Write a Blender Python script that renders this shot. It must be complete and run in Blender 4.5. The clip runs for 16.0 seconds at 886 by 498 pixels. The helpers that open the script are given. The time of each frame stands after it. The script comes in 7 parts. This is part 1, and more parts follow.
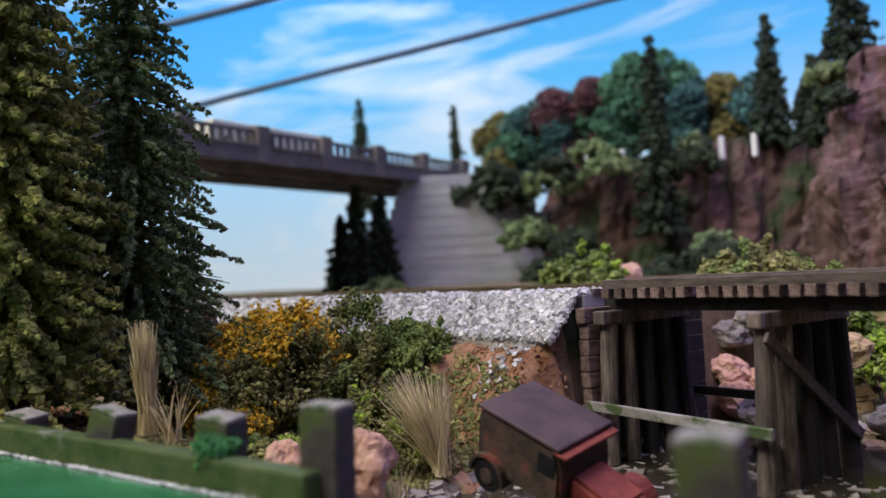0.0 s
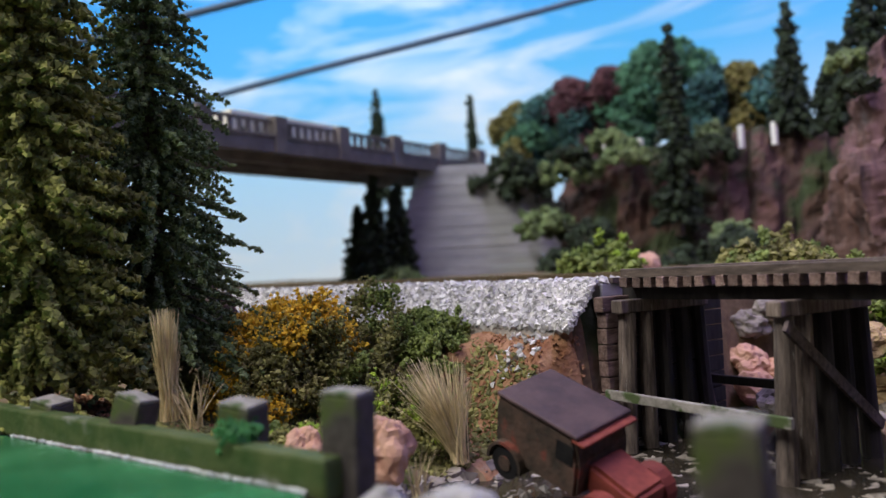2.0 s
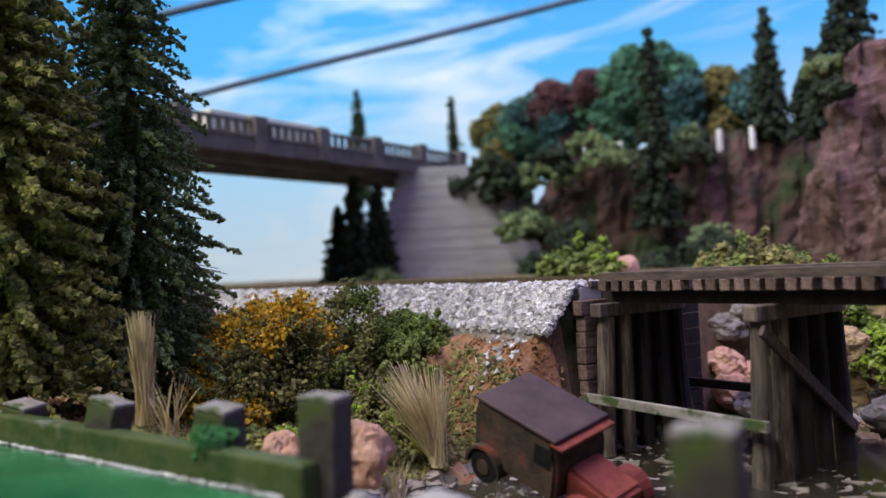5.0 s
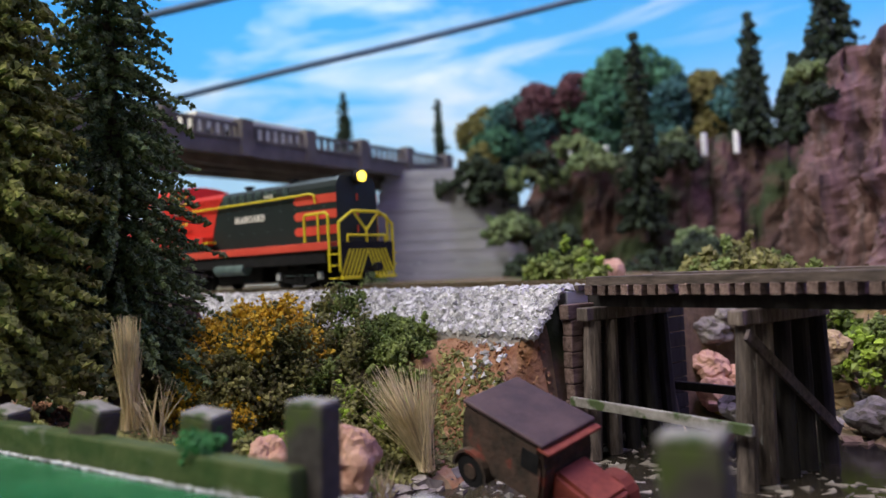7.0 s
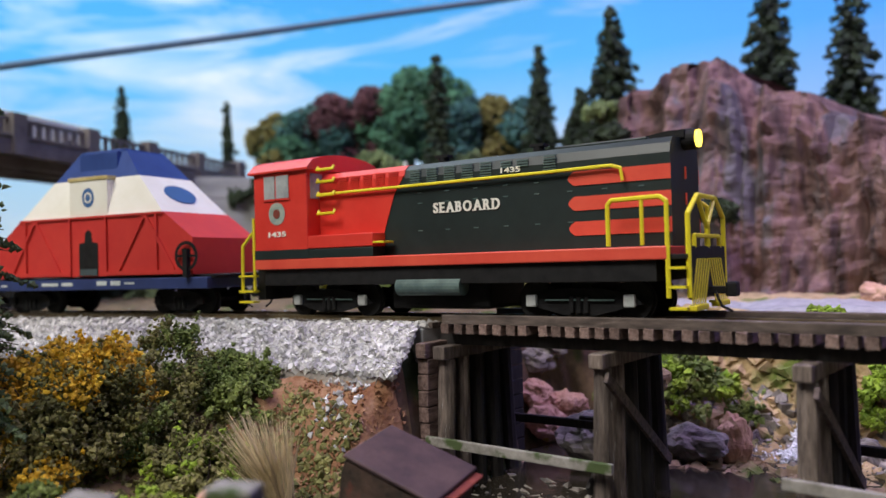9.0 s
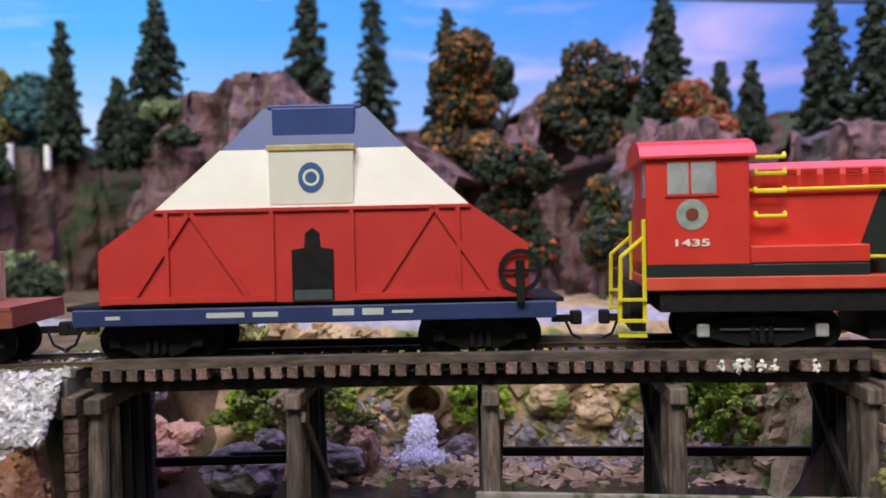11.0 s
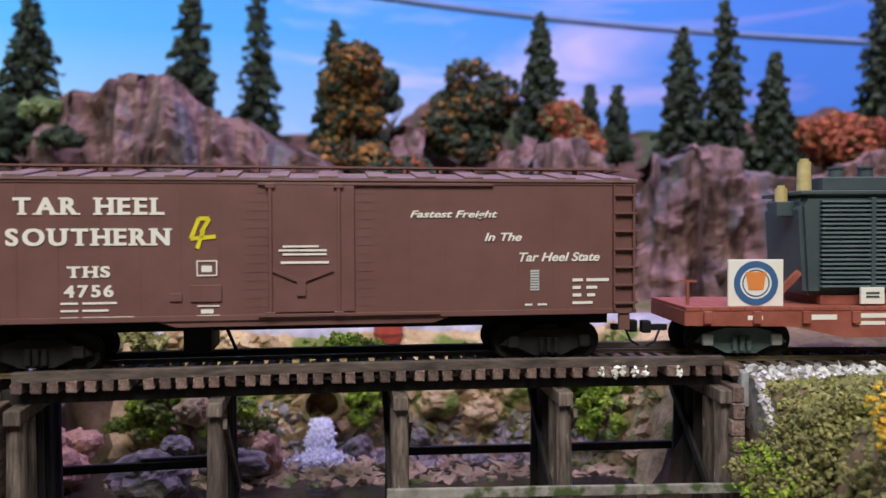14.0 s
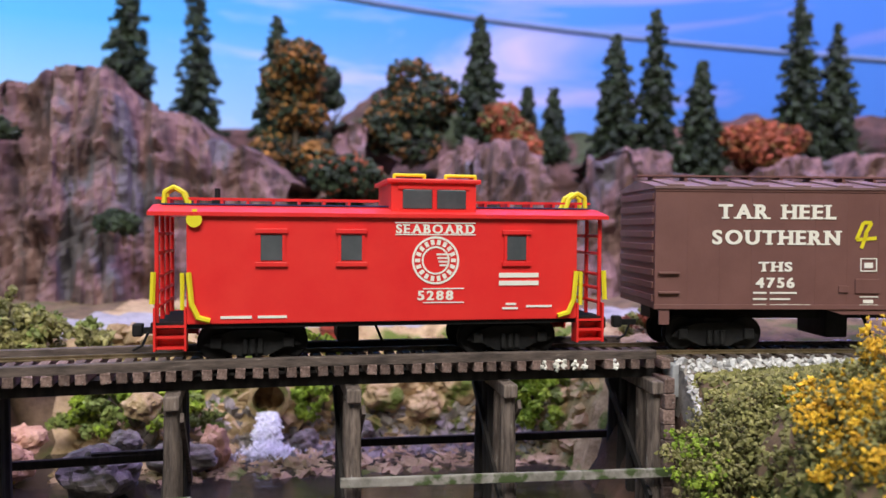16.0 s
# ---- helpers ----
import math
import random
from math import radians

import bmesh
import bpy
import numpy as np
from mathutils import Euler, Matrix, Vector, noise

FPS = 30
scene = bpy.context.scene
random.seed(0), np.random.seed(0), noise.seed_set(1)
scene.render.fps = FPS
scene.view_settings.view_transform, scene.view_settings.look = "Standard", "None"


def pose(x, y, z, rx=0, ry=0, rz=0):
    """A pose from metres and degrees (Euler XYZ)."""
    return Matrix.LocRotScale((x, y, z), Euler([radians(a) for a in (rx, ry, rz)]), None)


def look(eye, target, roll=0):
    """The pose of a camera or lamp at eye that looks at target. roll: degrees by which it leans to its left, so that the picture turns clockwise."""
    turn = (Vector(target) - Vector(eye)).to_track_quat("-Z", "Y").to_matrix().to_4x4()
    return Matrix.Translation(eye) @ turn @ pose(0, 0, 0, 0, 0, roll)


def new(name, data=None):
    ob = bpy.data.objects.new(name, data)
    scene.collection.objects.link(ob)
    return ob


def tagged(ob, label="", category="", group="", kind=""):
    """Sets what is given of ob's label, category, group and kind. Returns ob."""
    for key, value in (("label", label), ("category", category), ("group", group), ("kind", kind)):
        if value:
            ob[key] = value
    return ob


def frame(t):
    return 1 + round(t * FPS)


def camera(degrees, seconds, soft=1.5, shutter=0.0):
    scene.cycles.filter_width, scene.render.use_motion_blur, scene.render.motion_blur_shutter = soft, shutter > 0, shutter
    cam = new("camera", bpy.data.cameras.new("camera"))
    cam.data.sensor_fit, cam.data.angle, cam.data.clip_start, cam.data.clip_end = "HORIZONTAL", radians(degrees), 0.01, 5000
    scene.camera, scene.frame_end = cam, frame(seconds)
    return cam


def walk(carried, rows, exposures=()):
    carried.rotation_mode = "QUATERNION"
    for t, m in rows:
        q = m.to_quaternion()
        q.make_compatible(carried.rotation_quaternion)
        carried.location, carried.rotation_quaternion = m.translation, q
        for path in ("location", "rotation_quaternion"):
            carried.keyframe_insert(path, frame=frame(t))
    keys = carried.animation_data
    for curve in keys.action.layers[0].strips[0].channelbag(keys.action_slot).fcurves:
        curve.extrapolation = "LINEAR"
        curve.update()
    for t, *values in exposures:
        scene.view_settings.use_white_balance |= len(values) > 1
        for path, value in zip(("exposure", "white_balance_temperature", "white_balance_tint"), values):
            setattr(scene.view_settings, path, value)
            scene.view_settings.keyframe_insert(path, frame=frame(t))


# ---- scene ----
U = 0.01  # the place is a small-scale model: all numbers below are centimetres
cam = camera(57.9, 16.0)
cam.data.dof.use_dof = True
cam.data.dof.focus_distance = 22.0 * U
cam.data.dof.aperture_fstop = 15.0 * 0.01 / U
PATH = [
    (0, (16.622, -15.52, 0.588), (14.921, -14.471, 0.655), -3.0),
    (0.5, (16.627, -15.541, 0.594), (14.915, -14.508, 0.646), -2.9),
    (1, (16.63, -15.536, 0.581), (14.911, -14.515, 0.628), -2.8),
    (1.5, (16.657, -15.563, 0.569), (14.934, -14.549, 0.616), -2.8),
    (2, (16.643, -15.588, 0.551), (14.919, -14.574, 0.596), -3.0),
    (2.5, (16.623, -15.579, 0.565), (14.906, -14.556, 0.608), -3.0),
    (3, (16.643, -15.553, 0.571), (14.936, -14.513, 0.618), -3.1),
    (3.5, (16.626, -15.552, 0.57), (14.92, -14.509, 0.615), -2.9),
    (4, (16.641, -15.548, 0.583), (14.937, -14.501, 0.624), -2.7),
    (6.5, (16.633, -15.563, 0.632), (14.943, -14.494, 0.686), -2.9),
    (7, (16.643, -15.59, 0.654), (14.963, -14.505, 0.703), -2.7),
    (7.5, (16.64, -15.636, 0.714), (14.99, -14.507, 0.767), -2.7),
    (8, (16.546, -16.165, 0.814), (14.951, -14.959, 0.866), -2.0),
    (8.5, (15.69, -16.241, 0.973), (14.198, -14.91, 1.025), -1.7),
    (9, (14.647, -17.085, 1.68), (13.346, -15.567, 1.715), -1.6),
    (9.5, (14.33, -18.1, 2.9), (13.341, -16.362, 2.886), -2.8),
    (10, (12.103, -18.366, 2.994), (11.515, -16.455, 2.954), -2.9),
    (12.5, (8.692, -19.376, 3.318), (8.733, -17.377, 3.289), -0.4),
    (13, (8.21, -19.843, 3.47), (8.315, -17.846, 3.434), -0.4),
    (13.5, (8.263, -20.226, 3.444), (8.422, -18.233, 3.409), -0.2),
    (14, (8.57, -20.391, 3.589), (8.767, -18.401, 3.549), -0.2),
    (14.5, (8.325, -20.537, 3.672), (8.571, -18.552, 3.63), -0.1),
    (15, (8.062, -20.748, 3.728), (8.342, -18.769, 3.678), 0.1),
    (15.5, (7.945, -20.998, 3.711), (8.254, -19.023, 3.66), 0.2),
    (16, (7.932, -21.272, 3.713), (8.296, -19.305, 3.662), 0.4),
]
walk(cam, [(t, look([c * U for c in eye], [c * U for c in target], roll)) for t, eye, target, roll in PATH],
     exposures=[(0, -0.05), (10, 0.0), (13, 0.0), (14.5, 0.12), (16, 0.28)])


# ---- world and lights ----
world = bpy.data.worlds.new("room_air")
scene.world = world
world.use_nodes = True
world.node_tree.nodes["Background"].inputs[0].default_value = (0.86, 0.9, 1.0, 1)
world.node_tree.nodes["Background"].inputs[1].default_value = 0.33


def area_lamp(name, eye, target, w, h, watts, colour, spread=180):
    data = bpy.data.lights.new(name, "AREA")
    data.shape, data.size, data.size_y = "RECTANGLE", w * U, h * U
    data.energy, data.color = watts * U * U, colour
    data.spread = radians(spread)
    ob = new(name, data)
    ob.matrix_world = look([c * U for c in eye], [c * U for c in target])
    return ob


area_lamp("ceiling_light", (-5, -105, 130), (0, 0, 2), 120, 60, 330000, (1.0, 0.95, 0.88))
area_lamp("valance_light_cool", (-60, 0, 75), (-70, 45, 8), 60, 8, 46000, (0.72, 0.86, 1.0))
area_lamp("valance_light_violet", (32, 12, 70), (32, 45, 6), 60, 8, 42000, (0.6, 0.46, 1.0), 120)


# ---- materials ----
def mat(name, col, col2=None, rough=0.6, metal=0.0, scale=2.0, detail=6.0, lo=0.35, hi=0.65, bump=0.0, bscale=None,
        island=0.0, stretch=None, spots=None, glow=0.0, obj_random=0.0, spec=0.5):
    """A noise-mottled material; scale in cycles per unit, island: tint by piece."""
    m = bpy.data.materials.new(name)
    m.use_nodes = True
    nt = m.node_tree
    N, L = nt.nodes, nt.links
    b = N["Principled BSDF"]
    b.inputs["Roughness"].default_value = rough
    b.inputs["Metallic"].default_value = metal
    b.inputs["Specular IOR Level"].default_value = spec
    co = N.new("ShaderNodeTexCoord")
    mp = N.new("ShaderNodeMapping")
    mp.inputs["Scale"].default_value = tuple((c / U) for c in (stretch or (1, 1, 1)))
    L.new(co.outputs["Object"], mp.inputs["Vector"])
    no = N.new("ShaderNodeTexNoise")
    no.inputs["Scale"].default_value = scale
    no.inputs["Detail"].default_value = detail
    no.inputs["Roughness"].default_value = 0.65
    L.new(mp.outputs[0], no.inputs["Vector"])
    ramp = N.new("ShaderNodeValToRGB")
    ramp.color_ramp.elements[0].position, ramp.color_ramp.elements[1].position = lo, hi
    ramp.color_ramp.elements[0].color = (*col, 1)
    ramp.color_ramp.elements[1].color = (*(col2 or col), 1)
    L.new(no.outputs["Fac"], ramp.inputs[0])
    out = ramp.outputs[0]
    if spots:
        c3, sscale, thr = spots
        n2 = N.new("ShaderNodeTexNoise")
        n2.inputs["Scale"].default_value = sscale
        n2.inputs["Detail"].default_value = 5
        L.new(mp.outputs[0], n2.inputs["Vector"])
        r2 = N.new("ShaderNodeValToRGB")
        r2.color_ramp.elements[0].position, r2.color_ramp.elements[1].position = thr, thr + 0.08
        L.new(n2.outputs["Fac"], r2.inputs[0])
        mx = N.new("ShaderNodeMix")
        mx.data_type = "RGBA"
        L.new(r2.outputs[0], mx.inputs[0])
        L.new(out, mx.inputs[6])
        mx.inputs[7].default_value = (*c3, 1)
        out = mx.outputs[2]
    if island or obj_random:
        hsv = N.new("ShaderNodeHueSaturation")
        if island:
            src = N.new("ShaderNodeNewGeometry").outputs["Random Per Island"]
        else:
            src = N.new("ShaderNodeObjectInfo").outputs["Random"]
        rng = N.new("ShaderNodeMapRange")
        amount = island or obj_random
        rng.inputs[3].default_value, rng.inputs[4].default_value = 1 - amount, 1 + amount
        L.new(src, rng.inputs[0])
        L.new(rng.outputs[0], hsv.inputs["Value"])
        L.new(out, hsv.inputs["Color"])
        out = hsv.outputs[0]
    L.new(out, b.inputs["Base Color"])
    if bump:
        bn = N.new("ShaderNodeTexNoise")
        bn.inputs["Scale"].default_value = bscale or scale * 3
        bn.inputs["Detail"].default_value = 6
        L.new(mp.outputs[0], bn.inputs["Vector"])
        bp = N.new("ShaderNodeBump")
        bp.inputs["Strength"].default_value = 0.8
        bp.inputs["Distance"].default_value = bump * U
        L.new(bn.outputs["Fac"], bp.inputs["Height"])
        L.new(bp.outputs[0], b.inputs["Normal"])
    if glow:
        b.inputs["Emission Color"].default_value = (*col, 1)
        b.inputs["Emission Strength"].default_value = glow
    return m


M = dict(
    plaster=mat("room_plaster", (0.5, 0.5, 0.5), (0.56, 0.55, 0.54), 0.9, scale=0.05),
    earth=mat("earth", (0.075, 0.05, 0.03), (0.2, 0.135, 0.075), 0.95, scale=0.9, bump=0.12, spots=((0.07, 0.085, 0.02), 0.5, 0.56)),
    red_dirt=mat("red_dirt", (0.22, 0.09, 0.04), (0.42, 0.25, 0.15), 0.95, scale=1.3, bump=0.1, bscale=6, spots=((0.42, 0.33, 0.25), 1.1, 0.6)),
    bank=mat("bank_soil", (0.26, 0.18, 0.09), (0.58, 0.43, 0.25), 0.95, scale=1.2, bump=0.1, bscale=5, spots=((0.12, 0.16, 0.03), 0.6, 0.55)),
    ballast=mat("ballast_stone", (0.36, 0.36, 0.37), (0.66, 0.65, 0.64), 0.9, scale=3, island=0.5, bump=0.02),
    stone=mat("creek_stone", (0.13, 0.115, 0.11), (0.36, 0.32, 0.29), 0.85, scale=2, island=0.4, bump=0.05),
    pink_rock=mat("pink_rock", (0.42, 0.22, 0.16), (0.6, 0.38, 0.28), 0.9, scale=1.6, bump=0.08, spots=((0.55, 0.4, 0.05), 1.5, 0.66)),
    cliff=mat("cliff_rock", (0.04, 0.025, 0.025), (0.23, 0.135, 0.12), 0.92, scale=0.8, detail=9, bump=0.3, bscale=1.6, stretch=(1.3, 1.3, 0.3), spots=((0.11, 0.1, 0.11), 0.3, 0.56)),
    hill=mat("hill_soil", (0.03, 0.022, 0.018), (0.125, 0.065, 0.05), 0.95, scale=0.35, detail=8, bump=0.2, bscale=1.5, spots=((0.035, 0.05, 0.018), 0.22, 0.52)),
    concrete=mat("concrete", (0.3, 0.31, 0.33), (0.42, 0.43, 0.45), 0.9, scale=0.5, bump=0.03, stretch=(0.5, 0.5, 2.2)),
    bridge=mat("bridge_concrete", (0.13, 0.115, 0.115), (0.22, 0.2, 0.195), 0.9, scale=0.5, bump=0.03),
    tie=mat("creosoted_tie", (0.07, 0.042, 0.036), (0.24, 0.165, 0.145), 0.85, scale=4, bump=0.02, stretch=(2, 0.4, 2), obj_random=0.45, spots=((0.36, 0.33, 0.31), 7, 0.66)),
    timber=mat("dark_timber", (0.045, 0.034, 0.03), (0.15, 0.115, 0.1), 0.85, scale=3, bump=0.02, stretch=(0.4, 2, 2), obj_random=0.25, spots=((0.3, 0.27, 0.25), 6, 0.68)),
    pile=mat("weathered_pile", (0.06, 0.045, 0.04), (0.22, 0.175, 0.15), 0.85, scale=3.5, bump=0.03, stretch=(2.2, 2.2, 0.3), obj_random=0.3, spots=((0.42, 0.4, 0.38), 5, 0.66)),
    # dark copy of the timber: the trestle's inner shade put into its colour
    shade_timber=mat("shaded_timber", (0.012, 0.01, 0.01), (0.03, 0.026, 0.024), 0.9, scale=3, stretch=(2, 2, 0.4)),
    mossy=mat("mossy_timber", (0.035, 0.07, 0.014), (0.085, 0.11, 0.035), 0.6, scale=1.6, bump=0.05, spots=((0.22, 0.23, 0.2), 1.2, 0.6)),
    pile_wood=mat("mossy_pile", (0.03, 0.026, 0.024), (0.1, 0.085, 0.08), 0.85, scale=1.4, bump=0.05, spots=((0.06, 0.085, 0.018), 0.8, 0.55)),
    pale_wood=mat("bleached_wood", (0.18, 0.17, 0.15), (0.36, 0.34, 0.32), 0.85, scale=2, bump=0.03, spots=((0.06, 0.09, 0.03), 1.5, 0.55)),
    rail=mat("rail_steel", (0.17, 0.13, 0.07), (0.3, 0.24, 0.15), 0.4, 0.6, scale=3),
    tree_dark=mat("spruce_foam", (0.055, 0.09, 0.035), (0.19, 0.25, 0.1), 0.9, scale=0.6, island=0.5),
    tree_olive=mat("olive_foam", (0.1, 0.115, 0.03), (0.33, 0.33, 0.09), 0.9, scale=0.5, island=0.5),
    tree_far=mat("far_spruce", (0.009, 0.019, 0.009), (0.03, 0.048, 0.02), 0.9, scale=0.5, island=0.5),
    bark=mat("bark", (0.05, 0.035, 0.025), (0.1, 0.08, 0.06), 0.9, scale=3, stretch=(2, 2, 0.4)),
    leaf_dull=mat("dull_leaf", (0.1, 0.105, 0.03), (0.27, 0.255, 0.09), 0.9, scale=0.8, island=0.5),
    leaf_green=mat("green_leaf", (0.085, 0.13, 0.03), (0.22, 0.27, 0.07), 0.9, scale=0.8, island=0.45),
    leaf_bright=mat("bright_leaf", (0.14, 0.24, 0.02), (0.3, 0.4, 0.04), 0.9, scale=0.8, island=0.4),
    moss_green=mat("moss_green", (0.02, 0.12, 0.03), (0.06, 0.24, 0.07), 0.8, scale=1.0, island=0.3),
    yellow=mat("yellow_bloom", (0.55, 0.3, 0.015), (0.82, 0.55, 0.04), 0.8, scale=1.2, island=0.3),
    orange=mat("orange_leaf", (0.07, 0.04, 0.01), (0.26, 0.115, 0.02), 0.9, scale=0.5, island=0.5),
    rust_leaf=mat("rust_leaf", (0.14, 0.03, 0.012), (0.3, 0.08, 0.03), 0.9, scale=0.5, island=0.5),
    far_green=mat("far_green", (0.03, 0.1, 0.06), (0.1, 0.24, 0.13), 0.9, scale=0.3, island=0.4),
    far_teal=mat("far_teal", (0.02, 0.07, 0.07), (0.07, 0.17, 0.15), 0.9, scale=0.3, island=0.4),
    far_gold=mat("far_gold", (0.08, 0.08, 0.02), (0.24, 0.2, 0.06), 0.9, scale=0.3, island=0.4),
    far_maroon=mat("far_maroon", (0.06, 0.022, 0.03), (0.15, 0.06, 0.07), 0.9, scale=0.3, island=0.4),
    straw=mat("straw", (0.5, 0.4, 0.2), (0.75, 0.63, 0.4), 0.8, scale=1, island=0.35),
    litter=mat("dry_litter", (0.2, 0.09, 0.05), (0.42, 0.2, 0.11), 0.9, scale=2, island=0.5),
    rust=mat("rusted_steel", (0.03, 0.024, 0.018), (0.1, 0.06, 0.045), 0.8, 0.1, scale=1.8, bump=0.04, spots=((0.19, 0.05, 0.035), 1.6, 0.61)),
    rust_red=mat("rusty_red_paint", (0.14, 0.025, 0.018), (0.27, 0.06, 0.04), 0.7, 0.1, scale=2, bump=0.03),
    rust_roof=mat("rusted_roof", (0.05, 0.03, 0.035), (0.1, 0.06, 0.06), 0.6, 0.2, scale=1.4, bump=0.02, spots=((0.24, 0.08, 0.05), 0.9, 0.62)),
    black=mat("black_plastic", (0.008, 0.008, 0.009), (0.016, 0.016, 0.017), 0.7, scale=3, spec=0.2),
    hood=mat("loco_black_green", (0.012, 0.02, 0.02), (0.017, 0.027, 0.027), 0.42, scale=1.5, bump=0.003, bscale=20),
    red=mat("signal_red", (0.62, 0.035, 0.025), (0.7, 0.05, 0.035), 0.42, scale=1.0, bump=0.003, bscale=20),
    orange_red=mat("orange_red", (0.66, 0.07, 0.045), (0.74, 0.1, 0.06), 0.42, scale=1.0, bump=0.003, bscale=20),
    cabred=mat("caboose_red", (0.72, 0.02, 0.022), (0.78, 0.035, 0.03), 0.4, scale=0.8, bump=0.003, bscale=20),
    ge_red=mat("shield_red", (0.52, 0.03, 0.028), (0.6, 0.045, 0.035), 0.5, scale=0.8, bump=0.004, bscale=14),
    ge_white=mat("shield_cream", (0.78, 0.76, 0.68), (0.86, 0.85, 0.8), 0.5, scale=0.6),
    ge_blue=mat("shield_blue", (0.022, 0.05, 0.2), (0.032, 0.07, 0.26), 0.45, scale=0.8),
    navy=mat("frame_navy", (0.02, 0.035, 0.12), (0.03, 0.05, 0.17), 0.5, scale=1),
    yellow_paint=mat("yellow_paint", (0.72, 0.62, 0.02), (0.8, 0.7, 0.03), 0.45, scale=2),
    white_print=mat("white_print", (0.8, 0.79, 0.72), (0.84, 0.83, 0.78), 0.6, scale=2),
    grey_print=mat("grey_print", (0.5, 0.55, 0.55), (0.58, 0.62, 0.62), 0.6, scale=2),
    glass=mat("dark_glass", (0.06, 0.07, 0.08), (0.1, 0.11, 0.12), 0.12, scale=0.6),
    pane=mat("grey_pane", (0.2, 0.22, 0.23), (0.45, 0.48, 0.5), 0.15, scale=0.8),
    lamp=mat("lit_headlight", (1.0, 0.72, 0.08), None, 0.3, glow=3.5),
    boxbrown=mat("boxcar_brown", (0.145, 0.064, 0.058), (0.175, 0.08, 0.072), 0.55, scale=0.7, bump=0.004, bscale=16),
    boxroof=mat("boxcar_roof", (0.16, 0.09, 0.09), (0.24, 0.15, 0.15), 0.6, scale=1.0, bump=0.01),
    flatbrown=mat("flatcar_oxide", (0.24, 0.06, 0.04), (0.34, 0.1, 0.07), 0.7, scale=1.4, bump=0.01),
    truck_grey=mat("truck_grey_green", (0.06, 0.1, 0.1), (0.12, 0.18, 0.17), 0.6, scale=2),
    truck_black=mat("truck_black", (0.01, 0.01, 0.011), (0.026, 0.026, 0.026), 0.7, scale=2, spec=0.2),
    silver=mat("journal_silver", (0.5, 0.54, 0.54), (0.68, 0.7, 0.7), 0.35, 0.3, scale=4),
    xf=mat("transformer_grey", (0.045, 0.065, 0.075), (0.065, 0.09, 0.1), 0.5, scale=1.2),
    xf_fin=mat("radiator_fin", (0.1, 0.15, 0.17), (0.15, 0.2, 0.22), 0.45, scale=1.2),
    bushing=mat("ochre_bushing", (0.42, 0.32, 0.12), (0.6, 0.5, 0.24), 0.5, scale=2),
    crate=mat("crate_pine", (0.42, 0.32, 0.18), (0.56, 0.44, 0.27), 0.8, scale=2, stretch=(3, 3, 0.5)),
    logo_blue=mat("emblem_blue", (0.04, 0.12, 0.3), None, 0.6),
    logo_orange=mat("emblem_orange", (0.75, 0.25, 0.06), None, 0.6),
    logo_grey=mat("emblem_green_grey", (0.2, 0.3, 0.27), (0.4, 0.42, 0.38), 0.6, scale=6),
    barrel=mat("red_barrel", (0.42, 0.06, 0.05), (0.55, 0.1, 0.08), 0.5, scale=2),
    road=mat("road_gravel", (0.22, 0.22, 0.24), (0.38, 0.37, 0.4), 0.9, scale=1.5, bump=0.04, bscale=6),
    cable=mat("cable_grey", (0.085, 0.14, 0.23), (0.1, 0.16, 0.26), 0.8, scale=1),
    foam=mat("falling_water", (0.78, 0.8, 0.86), (0.92, 0.93, 0.96), 0.35, scale=4, bump=0.05, island=0.15),
    creek=mat("creek_water", (0.02, 0.018, 0.014), (0.055, 0.045, 0.035), 0.12, scale=0.6, bump=0.015, bscale=2.5),
    pond=mat("pond_water", (0.015, 0.13, 0.05), (0.04, 0.22, 0.09), 0.14, scale=0.5, bump=0.03, bscale=3.0),
)


